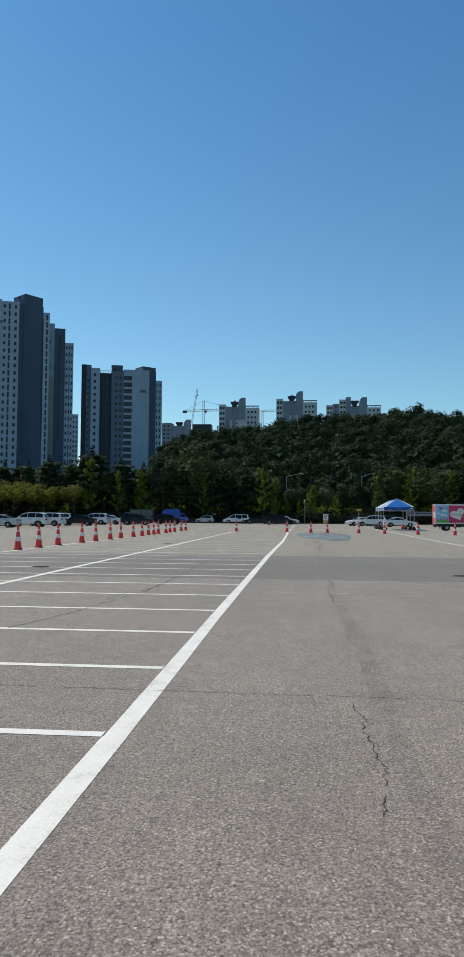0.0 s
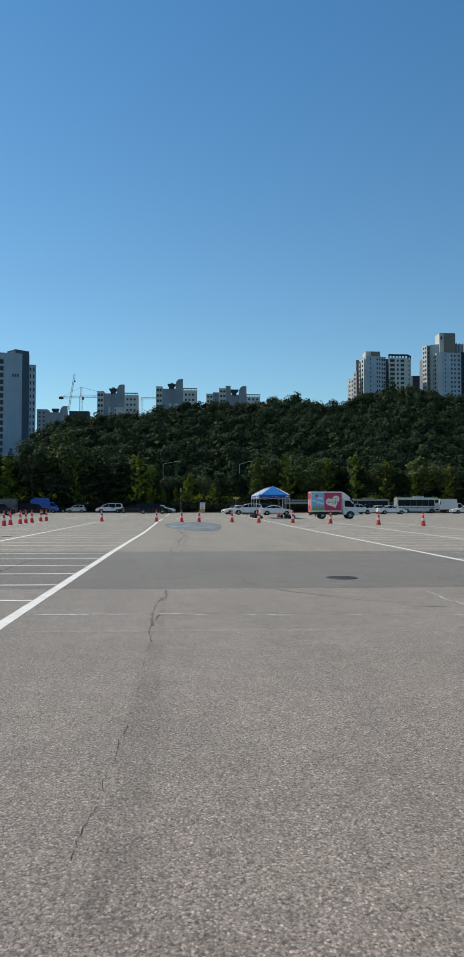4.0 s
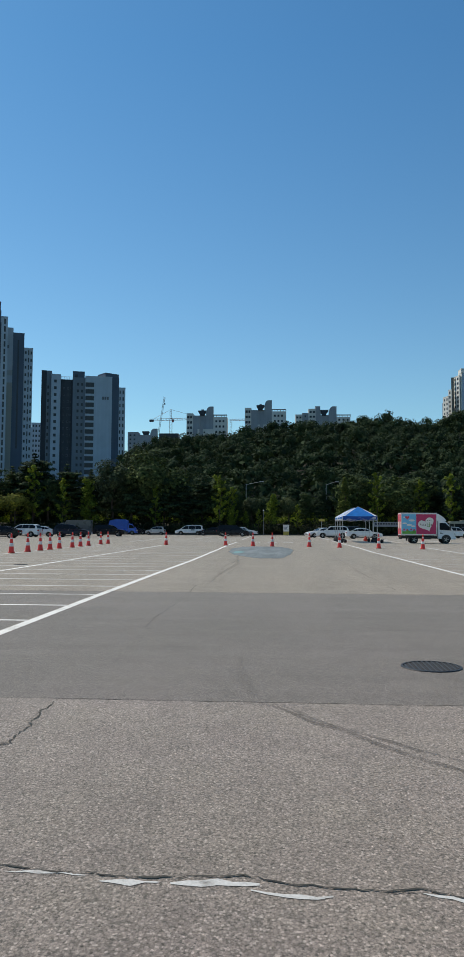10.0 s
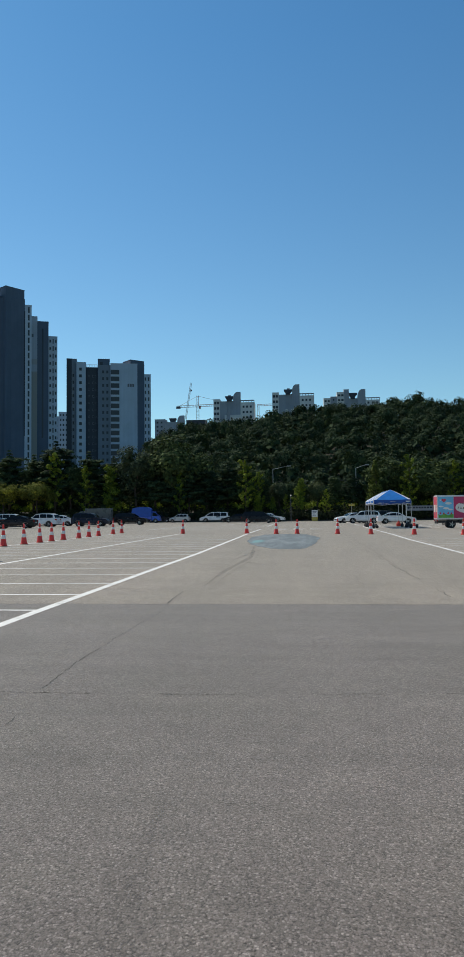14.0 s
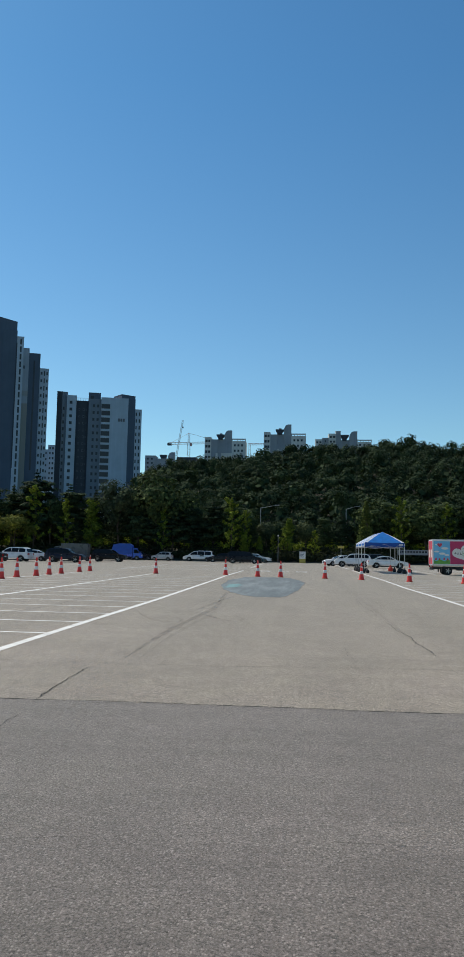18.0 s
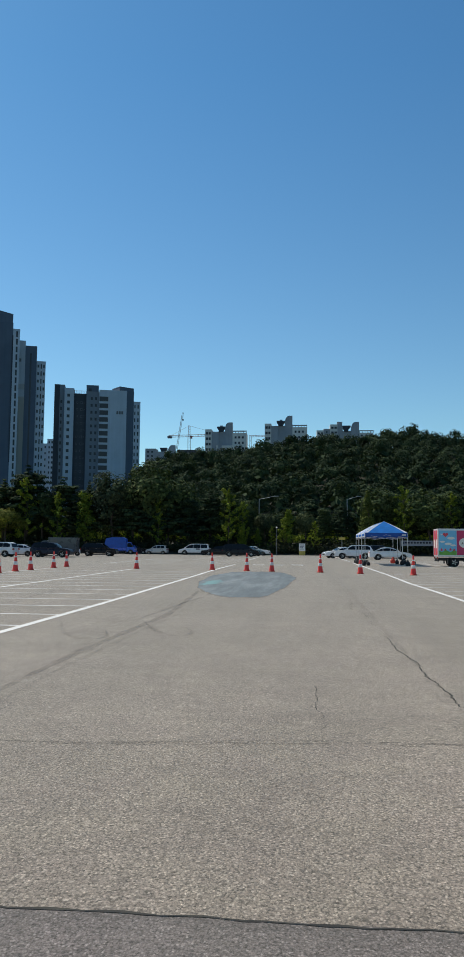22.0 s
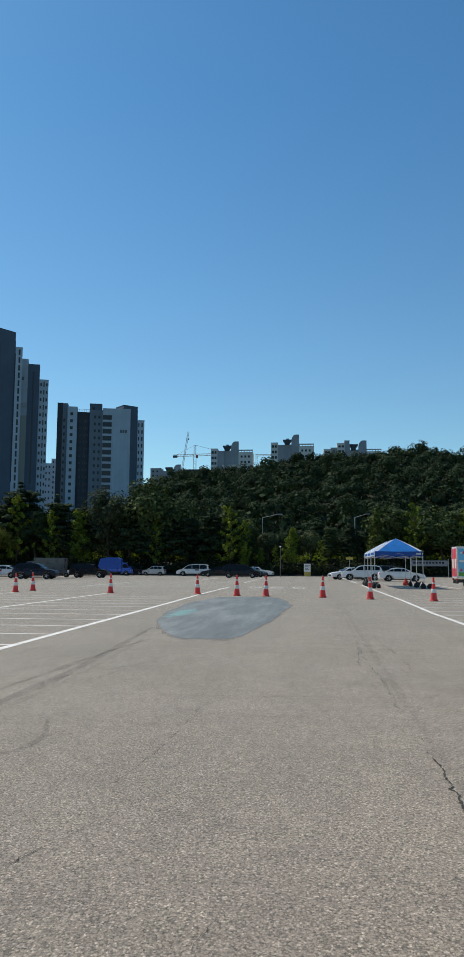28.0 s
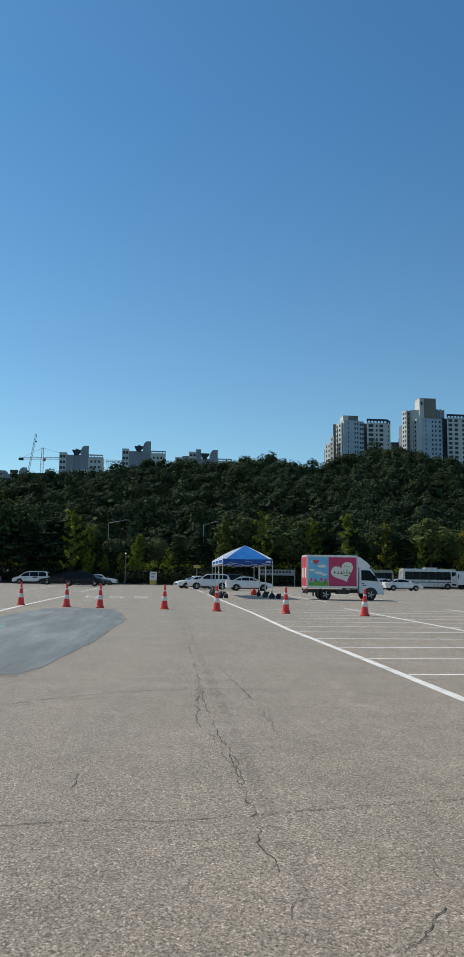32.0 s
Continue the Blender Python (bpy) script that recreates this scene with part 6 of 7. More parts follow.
build_low_blocks()


def wing(parent, x0, y0, x1, y1, top, mat, cols=(), far=490.0, floor=2.9, low=58.0, first=1.7):
    """One upright facet of a many-sided block, from (x0, y0) to (x1, y1) in plan, with columns of windows
    (share of its width, width, height). Each end's x is as seen at the block's front line."""
    a = Vector((x0 * (far + y0) / far, y0))
    b = Vector((x1 * (far + y1) / far, y1))
    d = b - a
    w = part("wall", boxes((0, d.length, 0, 0.5, -2, top)), M[mat], parent)
    w.matrix_local = pose(a.x, a.y, 0, 0, 0, math.degrees(math.atan2(d.y, d.x)))
    part("parapet", boxes((-0.05, d.length + 0.05, -0.08, 0.55, top, top + 0.3)), M[mat], w)
    for f, ww, wh in cols:
        z = top - first
        while z > low:
            window(w, f * d.length, 0, z, ww, wh)
            z -= floor
    return w


def roof_frame(parent, x0, x1, z0, z1, y, n, slope=0.0):
    """An open dark frame round a flat roof: posts and a heavy top rail."""
    part("roof_frame", prism(((x0, z1 - 1.1), (x0, z1), (x1, z1 + slope), (x1, z1 + slope - 1.1)), y - 0.3, y + 0.6), M["f_navy"], parent, "dark roof rail")
    for k in range(n + 1):
        x = x0 + (x1 - x0 - 0.7) * k / n
        part("roof_post", boxes((x, x + 0.7, y - 0.2, y + 0.4, z0, z1 - 0.9 + slope * k / n)), M["f_navy"], parent)


def build_right_blocks():
    P = (1.3, 1.5)
    dz = -1.6
    e = thing("apartment_block", "stepped cream apartment block with a dark roof frame", "apartment block", pose(-1.7, 490, dz))
    # Cream puts sunlight into the left facets' colour; bluer f_white shades the front.
    wing(e, 105.8, 7, 109.1, 1, 85.8, "f_cream", ((0.28, *P), (0.74, *P)))
    wing(e, 109.1, 7, 111.0, 4, 90.6, "f_cream", ((0.5, *P),))
    wing(e, 110.9, 6, 112.6, 5.5, 98.4, "f_beige")
    wing(e, 112.5, 7, 116.0, 0, 98.8, "f_cream", ((0.24, 1.6, 1.6), (0.72, 1.9, 1.6)))
    wing(e, 116.0, 1.4, 117.5, -1, 100.0, "f_cream")
    wing(e, 117.5, -1, 127.3, 0, 99.9, "f_white", ((0.3, 0.6, 1.2), (0.74, 0.9, 1.4), (0.9, 0.9, 1.4)))
    wing(e, 127.3, 0, 130.3, 0.4, 99.6, "f_white", ((0.3, 1.1, 1.5), (0.75, 1.1, 1.5)))
    wing(e, 130.3, 3, 132.5, 3, 99.0, "f_navy", ((0.5, 1.3, 1.5),))
    wing(e, 132.4, 0, 144.4, 0, 99.2, "f_cream", ((0.2, 3.1, 1.9), (0.5, 1.2, 1.6), (0.75, 2.4, 1.8)))
    wing(e, 144.4, 0, 147.2, 1.5, 99.0, "f_cream", ((0.5, 0.8, 1.3),))
    roof_frame(e, 132.3, 145.4, 99.2, 101.8, 0.2, 6)
    roof_frame(e, 145.4, 147.4, 99.2, 101.8, 0.8, 1, -1.0)
    # One beige stair tower: its sunlit left part is coloured in as cream.
    block(e, 117.5, 120.8, 1.4, 8, 103.4, "f_cream", low_z=97, cap=0.2)
    block(e, 120.8, 127.0, 1.2, 8, 103.4, "f_beige", low_z=97, cap=0.2)
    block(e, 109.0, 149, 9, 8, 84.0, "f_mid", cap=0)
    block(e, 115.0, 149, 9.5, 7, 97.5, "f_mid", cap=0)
    e = thing("apartment_block", "cream apartment block with a tall beige stair tower", "apartment block", pose(-1.7, 490, dz))
    # Same split: sunlit left facets coloured cream, shaded front in bluish f_white.
    wing(e, 154.9, 9, 157.6, 4, 108.8, "f_cream", ((0.3, 1.5, 1.6), (0.75, 1.5, 1.6)))
    wing(e, 157.5, 6, 160.0, 5.4, 108.6, "f_beige", ((0.6, 0.8, 1.6),))
    wing(e, 160.0, 6, 167.0, 2.6, 109.2, "f_cream")
    wing(e, 161.0, 7, 164.2, 0.4, 102.6, "f_cream", ((0.24, 1.5, 1.6), (0.72, 1.7, 1.6)))
    wing(e, 164.0, 1.2, 167.5, -1, 102.9, "f_cream")
    wing(e, 167.4, -1, 180.6, 0, 102.9, "f_white", ((0.2, 0.6, 1.2), (0.52, 1.0, 1.5), (0.68, 1.0, 1.5), (0.88, 1.2, 1.5)))
    wing(e, 180.6, 3, 184.0, 3, 104.0, "f_navy", ((0.5, 1.6, 1.5),))
    wing(e, 183.9, 0, 196.6, 0, 104.2, "f_cream", ((0.16, 2.4, 1.8), (0.46, 2.2, 1.8), (0.82, 1.4, 1.7)))
    wing(e, 196.6, 0, 198.8, 1.4, 104.0, "f_cream", ((0.5, 0.8, 1.3),))
    roof_frame(e, 183.9, 197.0, 104.2, 106.6, 0.2, 6)
    roof_frame(e, 197.0, 199.0, 104.2, 106.6, 0.8, 1, -1.2)
    # Stair tower in two tones: cream paints the sunlit left, beige the shaded rest.
    b = block(e, 166.9, 169.8, 2.0, 9, 116.6, "f_cream", low_z=97, cap=0.2)
    part("roof_window", boxes((-0.7, 0.5, -0.06, 0.03, 112.4, 114.4)), M["f_glass"], b)
    block(e, 169.8, 177.4, 1.6, 9, 116.4, "f_beige", low_z=97, cap=0.2)
    for x in (179.4, 181.4, 183.2):
        part("roof_tank", lathe(((1.0, 103), (1.0, 109.8), (0.3, 110.6)), 10, bmesh.new(), (x, 5, 0)), M["f_conc"], e)
    block(e, 158.5, 201, 10, 8, 101.0, "f_mid", cap=0)
    e = thing("apartment_block", "cream apartment block with a sloping dark roof", "apartment block", pose(-1.8, 500, dz))
    wing(e, 203.1, 0, 216.2, 0, 96.4, "f_cream", ((0.25, 2.8, 1.8), (0.62, 2.4, 1.8), (0.88, 1.2, 1.6)), 500)
    wing(e, 216.2, 0, 218.0, 1.5, 97.0, "f_navy", (), 500)
    roof_frame(e, 203.1, 215.0, 96.4, 98.4, 0.2, 5, 3.2)
    roof_frame(e, 215.0, 218.2, 96.4, 101.6, 0.6, 1, -2.2)
    block(e, 204.5, 220, 8, 8, 94, "f_mid", cap=0)
    e = thing("roof_house", "dark blue roof structure between two blocks", "roof house", pose(-1.9, 520, dz))
    block(e, 157.4, 165.0, 0, 8, 92.6, "f_navy", ((159.5, 1.2, 1.4), (162.5, 1.2, 1.4)), cap=0.4, low=60)
    block(e, 164.6, 168.4, 1, 6, 96.4, "f_navy", cap=0.2)


build_right_blocks()


def lattice(bm, p, q, w, n):
    """An open square truss from p to q."""
    p, q = Vector(p), Vector(q)
    d = (q - p).normalized()
    a = d.cross(Vector((0, 1, 0))).normalized() * w / 2
    b = d.cross(a).normalized() * w / 2
    chord = lambda k, s: p.lerp(q, k / n) + s
    for s in (a + b, a - b, -a + b, -a - b):
        tube(bm, p + s, q + s, 0.07, n=4)
    for k in range(n):
        for s, t in ((a + b, a - b), (a - b, -a - b), (-a - b, -a + b), (-a + b, a + b)):
            tube(bm, chord(k, s), chord(k + 1, t), 0.04, n=4)
    return bm


def build_cranes():
    e = thing("tower_crane", "dull red and grey tower crane above the wooded hill", "crane", pose(-80.0, 580, -0.5) @ Matrix.Scale(1.046, 4))
    part("mast", lattice(bmesh.new(), (0, 0, 40), (0, 0, 79.5), 1.8, 16), M["crane_white"], e)
    part("peak", lattice(bmesh.new(), (0, 0, 79.5), (0, 0, 87), 1.2, 4), M["crane_red"], e)
    part("cabin", boxes((0.8, 2.2, -0.8, 0.8, 77.6, 79.6), bevel=0.1), M["crane_red"], e)
    part("jib", lattice(bmesh.new(), (0, 0, 79.6), (30, 0, 80.4), 1.3, 16), M["crane_red"], e)
    part("counter_jib", lattice(bmesh.new(), (0, 0, 79.6), (-15, 0, 79.2), 1.3, 7), M["crane_red"], e)
    part("counterweight", boxes((-15.5, -12.5, -1, 1, 77.9, 79.4), bevel=0.1), M["f_dark"], e)
    for x, z in ((-13, 79.8), (22, 80.8)):
        part("tie_rod", tube(bmesh.new(), (0, 0, 86.8), (x, 0, z), 0.08, n=4), M["crane_red"], e)
    e = thing("tower_crane", "luffing crane with a steep boom behind the towers", "crane", pose(-87.6, 570, -0.5))
    part("mast", lattice(bmesh.new(), (0, 0, 40), (0, 0, 72), 1.6, 12), M["crane_white"], e)
    part("boom", lattice(bmesh.new(), (0, 0, 72), (4.2, 0, 99), 0.9, 16), M["crane_white"], e)
    part("hook_block", boxes((4.0, 4.8, -0.4, 0.4, 93, 94)), M["f_dark"], e)
    e = thing("tower_crane", "small red crane jib beside a concrete block", "crane", pose(-20, 575, -0.5))
    part("mast", lattice(bmesh.new(), (-14, 0, 5), (-14, 0, 82), 1.4, 12), M["crane_white"], e)
    part("jib", lattice(bmesh.new(), (-15, 0, 82), (6, 0, 82.4), 1.1, 10), M["crane_red"], e)


build_cranes()


# ---- trees ----
def tufts(rng, centres, radii, per, size, flat=0.75, shell=0.55, droop=0.0, outward=None, loose=0.4):
    """Leaf sprays round the given clump centres: corner arrays of four-corner leaves.
    outward: for each clump, the way that it faces out of its crown."""
    n = len(centres) * per
    c = np.repeat(np.asarray(centres, float), per, 0)
    r = np.repeat(np.asarray(radii, float), per)
    d = rng.normal(size=(n, 3))
    d /= np.linalg.norm(d, axis=1, keepdims=True)
    rad = r * (shell + (1 - shell) * rng.random(n) ** 0.6)
    p = c + d * rad[:, None] * np.array([1, 1, flat])
    nrm = d * 0.75 + rng.normal(size=(n, 3)) * loose + np.array([0, 0, 0.3])
    if outward is not None:
        nrm += np.repeat(np.asarray(outward, float), per, 0) * 0.6
    nrm /= np.linalg.norm(nrm, axis=1, keepdims=True)
    u = np.cross(nrm, rng.normal(size=(n, 3)))
    u /= np.linalg.norm(u, axis=1, keepdims=True)
    v = np.cross(nrm, u)
    s = size * (0.6 + 0.8 * rng.random(n))[:, None]
    u, v = u * s, v * s * (0.5 + 0.4 * rng.random(n))[:, None]
    down = np.array([0, 0, -1.0]) * s * droop
    return np.stack([p - u, p - v * 0.9 + down, p + u * 1.1, p + v + down], 1)


def leaf_mesh(name, quads, material):
    n = len(quads)
    me = bpy.data.meshes.new(name)
    me.vertices.add(4 * n)
    me.vertices.foreach_set("co", quads.reshape(-1).astype(np.float32))
    me.loops.add(4 * n)
    me.loops.foreach_set("vertex_index", np.arange(4 * n, dtype=np.int32))
    me.polygons.add(n)
    me.polygons.foreach_set("loop_start", np.arange(0, 4 * n, 4, dtype=np.int32))
    me.update(calc_edges=True)
    me.materials.append(material)
    return me


def trunk_mesh(rng, h, r, limbs, spread, low=0.3, rise=0.45, whorl=1):
    bm = bmesh.new()
    pts = [Vector((0, 0, -0.4))]
    for k in range(1, 6):
        pts.append(Vector((rng.normal() * 0.05 * k, rng.normal() * 0.05 * k, h * k / 5)))
    for k in range(5):
        tube(bm, pts[k], pts[k + 1], r * (1 - 0.16 * k), r * (1 - 0.16 * (k + 1)), 7)
    tips = []
    for k in range(limbs):
        z = h * (low + (0.95 - low) * (k // whorl * whorl) / max(1, limbs - 1)) + rng.normal() * 0.12 * (whorl > 1)
        a = k * 2.4 + rng.random()
        reach = spread * (0.6 + 0.4 * rng.random()) * (1.05 - 0.75 * z / h)
        p = pts[min(5, int(5 * z / h))].lerp(pts[min(5, int(5 * z / h) + 1)], 5 * z / h % 1)
        q = Vector((p.x + math.cos(a) * reach, p.y + math.sin(a) * reach, z + reach * rise))
        tube(bm, (p.x, p.y, z), q, r * 0.32, r * 0.08, 5)
        tips.append((Vector((p.x, p.y, z)), q))
    return mesh_of("trunk", bm, M["bark"]), tips


def unit(p, mid):
    d = np.asarray(p, float) - np.asarray(mid, float)
    return d / (np.linalg.norm(d, axis=1, keepdims=True) + 1e-6)


def tree_kind(kind, seed):
    """Trunk and crown meshes for a tree ten metres high, of one kind."""
    rng = np.random.default_rng(seed)
    cen, rad = [], []
    if kind == "pine":
        trunk, tips = trunk_mesh(rng, 9.3, 0.17, 50, 3.2, 0.22, 0.1, 5)
        for p, q in tips:
            for f in (0.3, 0.55, 0.78, 1.0):
                c = p.lerp(q, f)
                cen.append((c.x + rng.normal() * 0.16, c.y + rng.normal() * 0.16, c.z + rng.normal() * 0.08 - 0.12 * f))
                rad.append(0.44 + 0.3 * rng.random())
        for k in range(4):
            cen.append((0, 0, 8.4 + 0.45 * k))
            rad.append(0.5 - 0.1 * k)
        quads = tufts(rng, cen, rad, 44, 0.15, 0.42, 0.25, 0.3, unit(cen, (0, 0, 4)), 0.4)
        return trunk, leaf_mesh("crown", quads, M["leaf_pine"])
    if kind in ("broad", "olive", "grey"):
        flat = 0.55 if kind == "olive" else 0.95
        base, wide = (6.1, 4.6) if kind == "olive" else (6.2, 3.0)
        for k in range(70):
            d = rng.normal(size=3)
            d /= np.linalg.norm(d)
            rr = 0.5 + 0.5 * rng.random()
            cen.append((d[0] * wide * rr, d[1] * wide * rr, base + d[2] * 3.6 * rr * flat))
            rad.append(0.7 + 0.65 * rng.random())
        quads = tufts(rng, cen, rad, 66, 0.18, 0.8, 0.6, 0.15, unit(cen, (0, 0, base - 1)), 0.28)
        return trunk_mesh(rng, 6.8, 0.2, 9, 3.0, 0.35)[0], leaf_mesh("crown", quads, M["leaf_" + kind])
    if kind == "cone":
        for k in range(150):
            z = 1.2 + 8.6 * rng.random()
            a, rr = rng.random() * 6.283, 2.3 * (1 - z / 10.3) * (0.5 + 0.5 * rng.random())
            cen.append((math.cos(a) * rr, math.sin(a) * rr, z))
            rad.append(0.3 + 0.3 * (1 - z / 10))
        quads = tufts(rng, cen, rad, 36, 0.13, 1.2, 0.4, -0.2, unit(cen, (0, 0, 3)), 0.35)
        return trunk_mesh(rng, 9.4, 0.14, 12, 1.4, 0.15)[0], leaf_mesh("crown", quads, M["leaf_cone"])
    # young, narrow, with straight rising branches
    dense = kind == "lime"
    trunk, tips = trunk_mesh(rng, 9.6, 0.1, 26 if dense else 17, 2.3 if dense else 2.6, 0.14, 0.55)
    for p, q in tips:
        for f in (0.25, 0.5, 0.75, 1.0):
            c = p.lerp(q, f)
            cen.append((c.x + rng.normal() * 0.12, c.y + rng.normal() * 0.12, c.z + rng.normal() * 0.12))
            rad.append((0.5 if dense else 0.3) * (0.7 + 0.6 * rng.random()))
    for k in range(5):
        cen.append((0, 0, 8.2 + 0.4 * k))
        rad.append(0.3 - 0.04 * k)
    quads = tufts(rng, cen, rad, 24 if dense else 20, 0.17, 1.1, 0.2, 0.1, unit(cen, (0, 0, 4)), 0.45)
    return trunk, leaf_mesh("crown", quads, M["leaf_" + ("yellow" if kind == "yellow" else "lime")])


TREE_TYPES = {}
for kind, count in (("pine", 4), ("cone", 1), ("broad", 4), ("olive", 3), ("grey", 3), ("lime", 3), ("sapling", 3), ("yellow", 2)):
    TREE_TYPES[kind] = [tree_kind(kind, 40 + 7 * k + len(kind)) for k in range(count)]
TREE_WORDS = {"pine": "dark green pine with a bare lower trunk", "cone": "pointed conical tree with yellow-green leaves", "broad": "broad-leaved tree with a rounded dark green crown", "olive": "low spreading tree with an olive green crown",
              "grey": "broad tree with a dull grey-green crown", "lime": "young conical tree with light green leaves", "sapling": "thin young tree with sparse light green leaves", "yellow": "young tree with yellowing leaves"}


def place_tree(kind, x, y, high, wide=1.0, rnd=random.Random(9)):
    """high: height of the top above the lot."""
    tr, cr = rnd.choice(TREE_TYPES[kind])
    g = hill_height(x, y) - 0.1
    s = (high - g) / 10
    e = thing("tree", TREE_WORDS[kind] + " beside the lot", "tree", pose(x, y, g, 0, 0, rnd.uniform(0, 360)), "trees along the lot's far edge")
    e.scale = (s * wide, s * wide, s)
    part("trunk", tr, None, e)
    part("crown", cr, None, e)


def plant_edge():
    rnd = random.Random(21)
    for x, top, kind, wide in ((-57.0, 14.4, "pine", 1.4), (-48.2, 16.2, "pine", 1.45), (-41.6, 14.0, "pine", 1.4), (-32.2, 15.6, "grey", 0.95), (-24.9, 16.8, "broad", 1.0),
                               (-36.8, 13.0, "pine", 1.3), (-52.8, 13.6, "pine", 1.4), (-28.4, 13.4, "pine", 1.3), (-20.8, 14.2, "broad", 1.0), (-44.8, 12.0, "broad", 1.0)):
        place_tree(kind, x, 159 + rnd.uniform(-1.5, 1.5), top, wide)
    x = -116.8
    while x < -60:                      # beyond the olive trees
        place_tree("pine" if rnd.random() < 0.6 else "broad", x, 164 + rnd.uniform(-2, 2), rnd.uniform(11.5, 14.5), rnd.uniform(1.0, 1.2))
        x += rnd.uniform(4, 5.5)
    x = -24.8
    while x < -8.5:                     # dark pines
        place_tree("pine", x, 158 + rnd.uniform(-2, 2), rnd.uniform(10.6, 12.6), rnd.uniform(1.2, 1.45))
        x += rnd.uniform(2.8, 4.0)
    x = -8.3
    while x < 12:                       # lower, duller trees in the middle
        place_tree("grey" if rnd.random() < 0.75 else "pine", x, 160 + rnd.uniform(-2, 2), rnd.uniform(7.4, 9.6), rnd.uniform(0.95, 1.2))
        x += rnd.uniform(3.0, 4.2)
    place_tree("cone", 13.1, 157.5, 11.2, 1.0)
    x = 15.7
    while x < 118:
        place_tree("pine" if rnd.random() < 0.55 else "broad", x, 160 + rnd.uniform(-2.5, 2.5), rnd.uniform(9.2, 12.6), rnd.uniform(1.1, 1.35))
        x += rnd.uniform(3.4, 4.8)
    x = -80.8
    while x < 116:                      # the row behind
        place_tree("broad" if rnd.random() < 0.45 else "pine", x, 169 + rnd.uniform(-2, 3), rnd.uniform(10.5, 14) - (2.5 if -9 < x < 14 else 0), rnd.uniform(1.0, 1.3))
        x += rnd.uniform(5.5, 8)
    for x, y, h in ((-63.4, 154.5, 10.0), (-56.6, 154, 9.3), (-50.4, 155, 9.2), (-69.8, 154, 10.3), (-76.8, 155, 10.2), (-84.8, 155, 9), (-92.8, 155, 9.2)):
        place_tree("olive", x, y, h, 1.15)
    for x, h, kind in ((-47.1, 13.3, "sapling"), (-36.4, 10.7, "lime"), (-41.2, 10.8, "sapling"), (-23.1, 9.4, "sapling"), (-10.8, 11.4, "sapling"), (-8.3, 9.2, "sapling"), (-5.8, 4.6, "lime"), (-8.6, 4.9, "lime"),
                       (-0.8, 7.9, "lime"), (4.0, 5.9, "sapling"), (-3.4, 5.0, "sapling"), (18.9, 12.0, "sapling"), (26.9, 10.8, "sapling"), (32.8, 12.0, "sapling"), (38.8, 10.5, "yellow"), (44.8, 7.6, "sapling"), (51.8, 9.5, "yellow"), (59.2, 9, "sapling")):
        place_tree(kind, x, 155.6 + rnd.uniform(-0.8, 0.8), h, 1.15 if kind == "lime" else 1.0)


plant_edge()


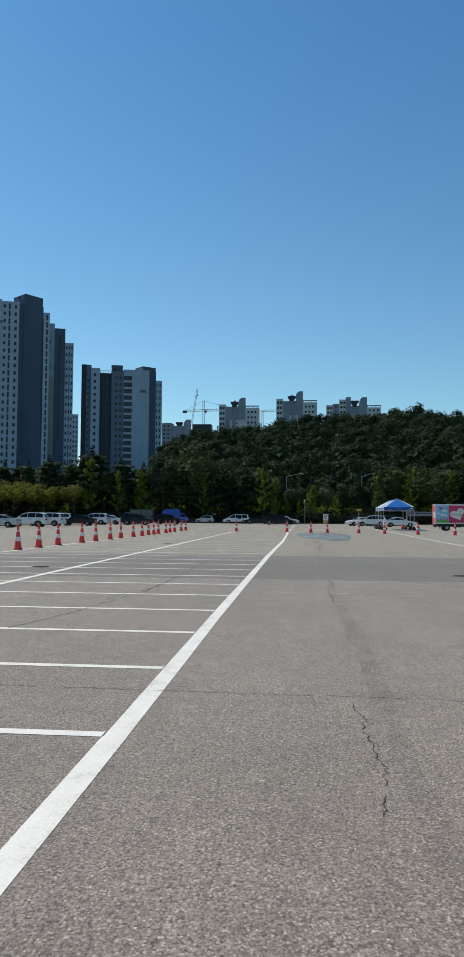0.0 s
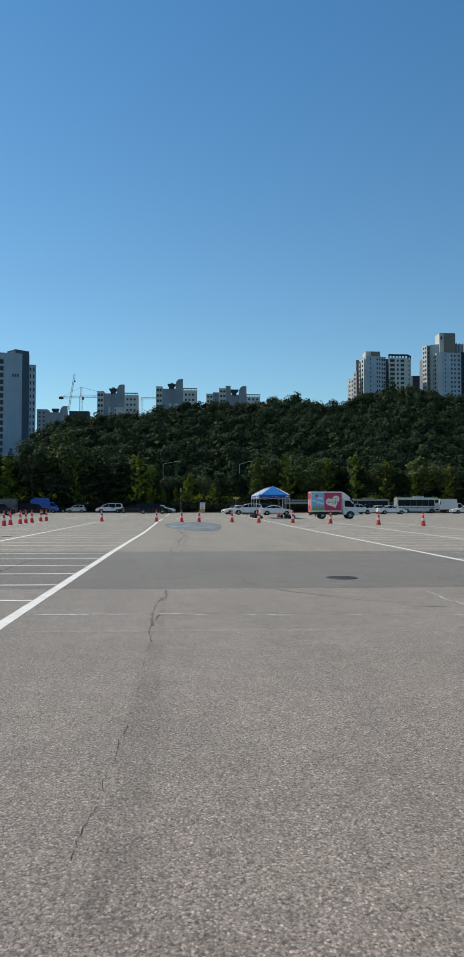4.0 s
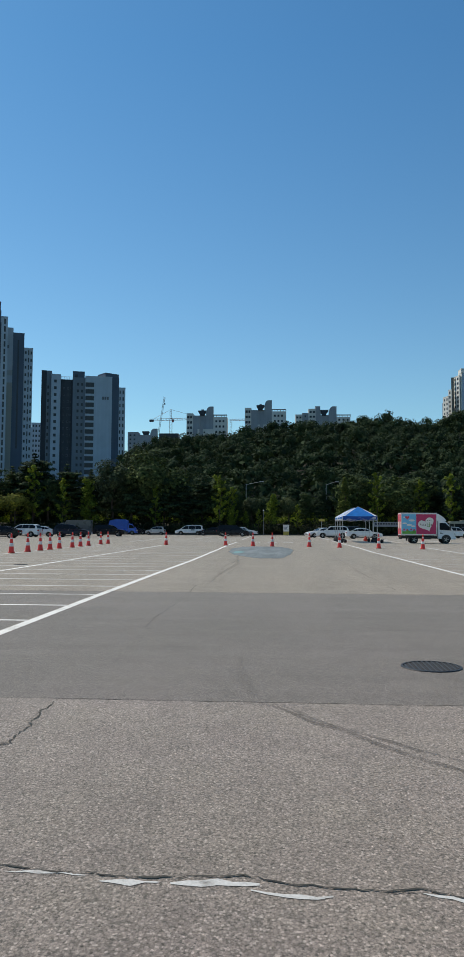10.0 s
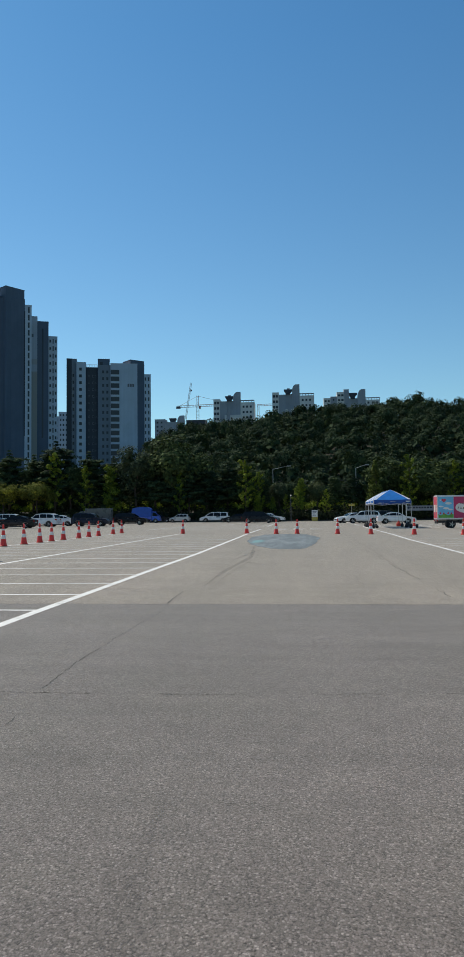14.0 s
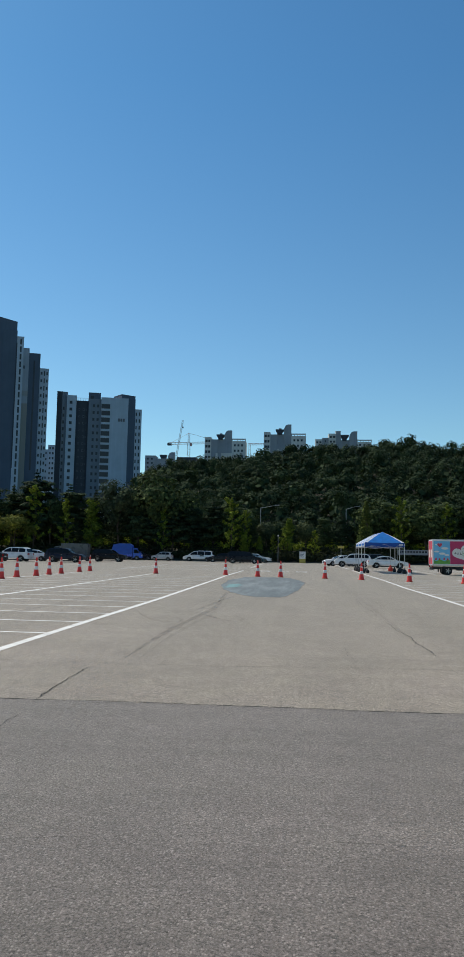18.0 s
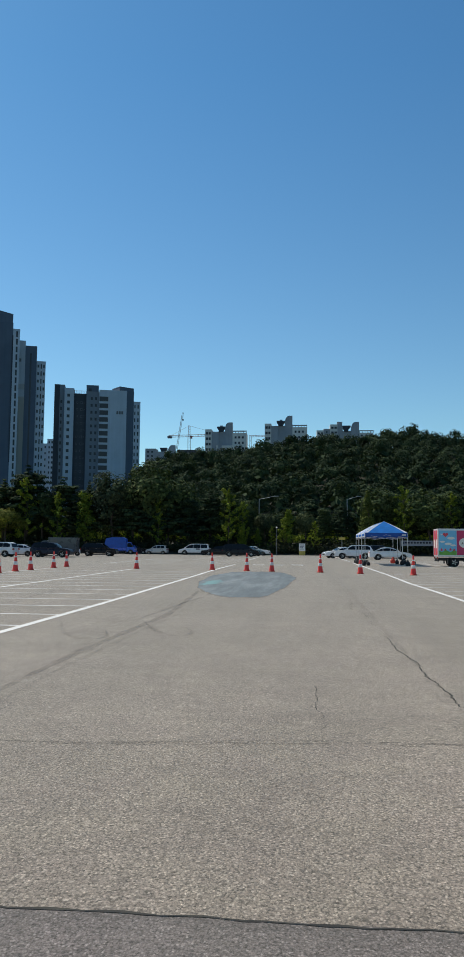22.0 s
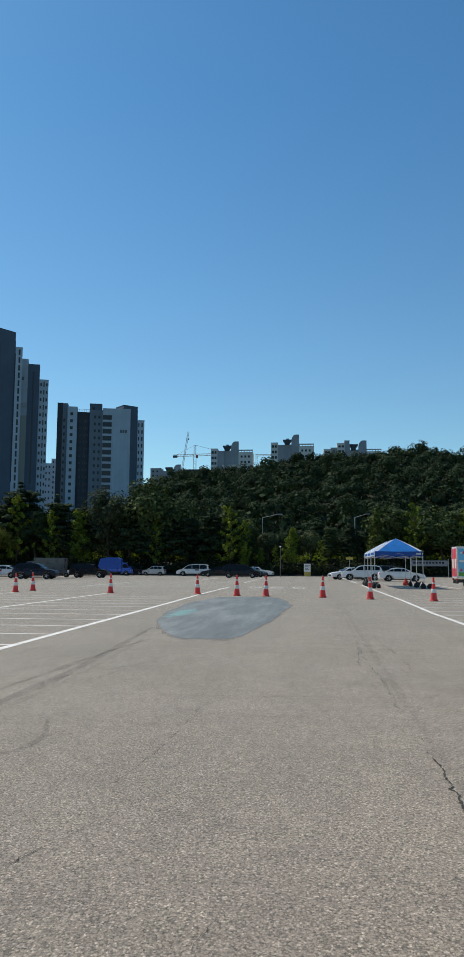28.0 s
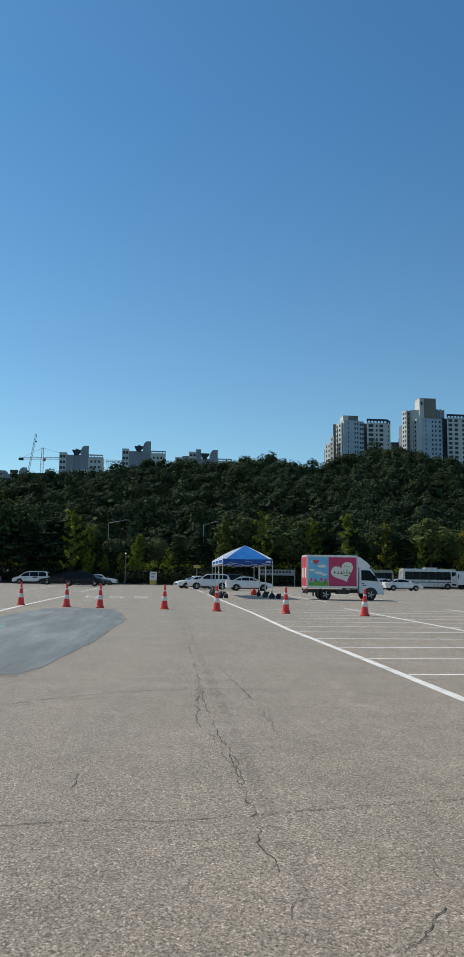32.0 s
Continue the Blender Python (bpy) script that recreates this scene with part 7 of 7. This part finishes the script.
def grow_woods():
    """The wooded hillside: crowns too many to count."""
    rng = np.random.default_rng(3)
    cen, rad, out, core, core_r = [], [], [], [], []
    y = 172.0
    while y < 372:
        step = 4.0 + (y - 172) * 0.008
        x = -118 - (y - 172) * 0.05
        while x < 190 + (y - 172) * 0.4:
            px, py = x + rng.normal() * 1.1, y + rng.normal() * 1.1
            g = hill_height(px, py)
            ok = g > 6 or (y < 190)
            if ok and abs(px) < 0.6 * (py + 35):
                h = rng.uniform(2.4, 6.6)
                r = rng.uniform(1.7, 3.1)
                if rng.random() < 0.06 and py < 325:
                    h += 2.2
                if py < 192:
                    h *= 0.62
                k = 8
                d = rng.normal(size=(k, 3))
                d[:, 2] = np.abs(d[:, 2]) * 1.0 - 0.3
                d /= np.linalg.norm(d, axis=1, keepdims=True)
                mid = np.array([px, py, g + h])
                cen.append(mid + d * np.array([r, r, r * 0.9]) * (0.55 + 0.3 * rng.random((k, 1))))
                out.append(d)
                rad.append(rng.uniform(0.5, 0.72, k) * (0.55 + 0.5 * r))
                core.append(mid - (0, 0, 0.35 * r))
                core.append(mid - (0, 0, 1.3 * r))
                core_r += [r * 0.95, r * 1.1]
            x += step * rng.uniform(0.8, 1.25)
        y += step * 0.92
    shell = tufts(rng, np.concatenate(cen), np.concatenate(rad), 36, 0.27, 0.9, 0.72, 0.1, np.concatenate(out), 0.28)
    inner = tufts(rng, core, core_r, 14, 0.85, 0.8, 0.5)
    quads = np.concatenate([shell, inner])
    tagged(part("woods", leaf_mesh("woods", quads, M["leaf_wood"]), None), "dense dark green woods covering the hill", "woods", kind="stuff")


grow_woods()


def grow_hedge():
    """Low shrubs along the foot of the bank, and paler undergrowth behind them."""
    rng = np.random.default_rng(8)
    cen, rad = [], []
    for k in range(2300):
        x, y = rng.uniform(-118, 122), 153.4 + 5 * rng.random() ** 1.4
        r = rng.uniform(0.55, 1.0)
        cen.append((x, y, hill_height(x, y) + r * rng.uniform(0.3, 1.2)))
        rad.append(r)
    quads = tufts(rng, cen, rad, 34, 0.17, 0.9, 0.5)
    tagged(part("hedge", leaf_mesh("hedge", quads, M["leaf_shrub"]), None), "low dark shrubs along the foot of the bank", "hedge", kind="stuff")
    cen, rad = [], []
    back, wide = [], []
    for k in range(1500):
        x, y = rng.uniform(-125, 130), rng.uniform(173, 180)
        r = rng.uniform(0.9, 1.7)
        back.append((x, y, hill_height(x, y) + rng.uniform(0.2, 4.2)))
        wide.append(r)
    quads = tufts(rng, back, wide, 40, 0.25, 0.9, 0.6)
    tagged(part("thicket", leaf_mesh("thicket", quads, M["leaf_wood"]), None), "dark thicket behind the row of trees", "thicket", kind="stuff")
    for k in range(1500):
        x, y = rng.uniform(-118, 122), rng.uniform(161, 172)
        if math.sin(x * 0.31) + math.sin(x * 0.83 + 1) < 0.1:
            continue
        r = rng.uniform(0.4, 0.9)
        cen.append((x, y, hill_height(x, y) + r * rng.uniform(0.2, 1.7)))
        rad.append(r)
    quads = tufts(rng, cen, rad, 34, 0.17, 0.9, 0.5)
    tagged(part("undergrowth", leaf_mesh("undergrowth", quads, M["leaf_lime"]), None), "light green undergrowth between the tree trunks", "undergrowth", kind="stuff")


grow_hedge()
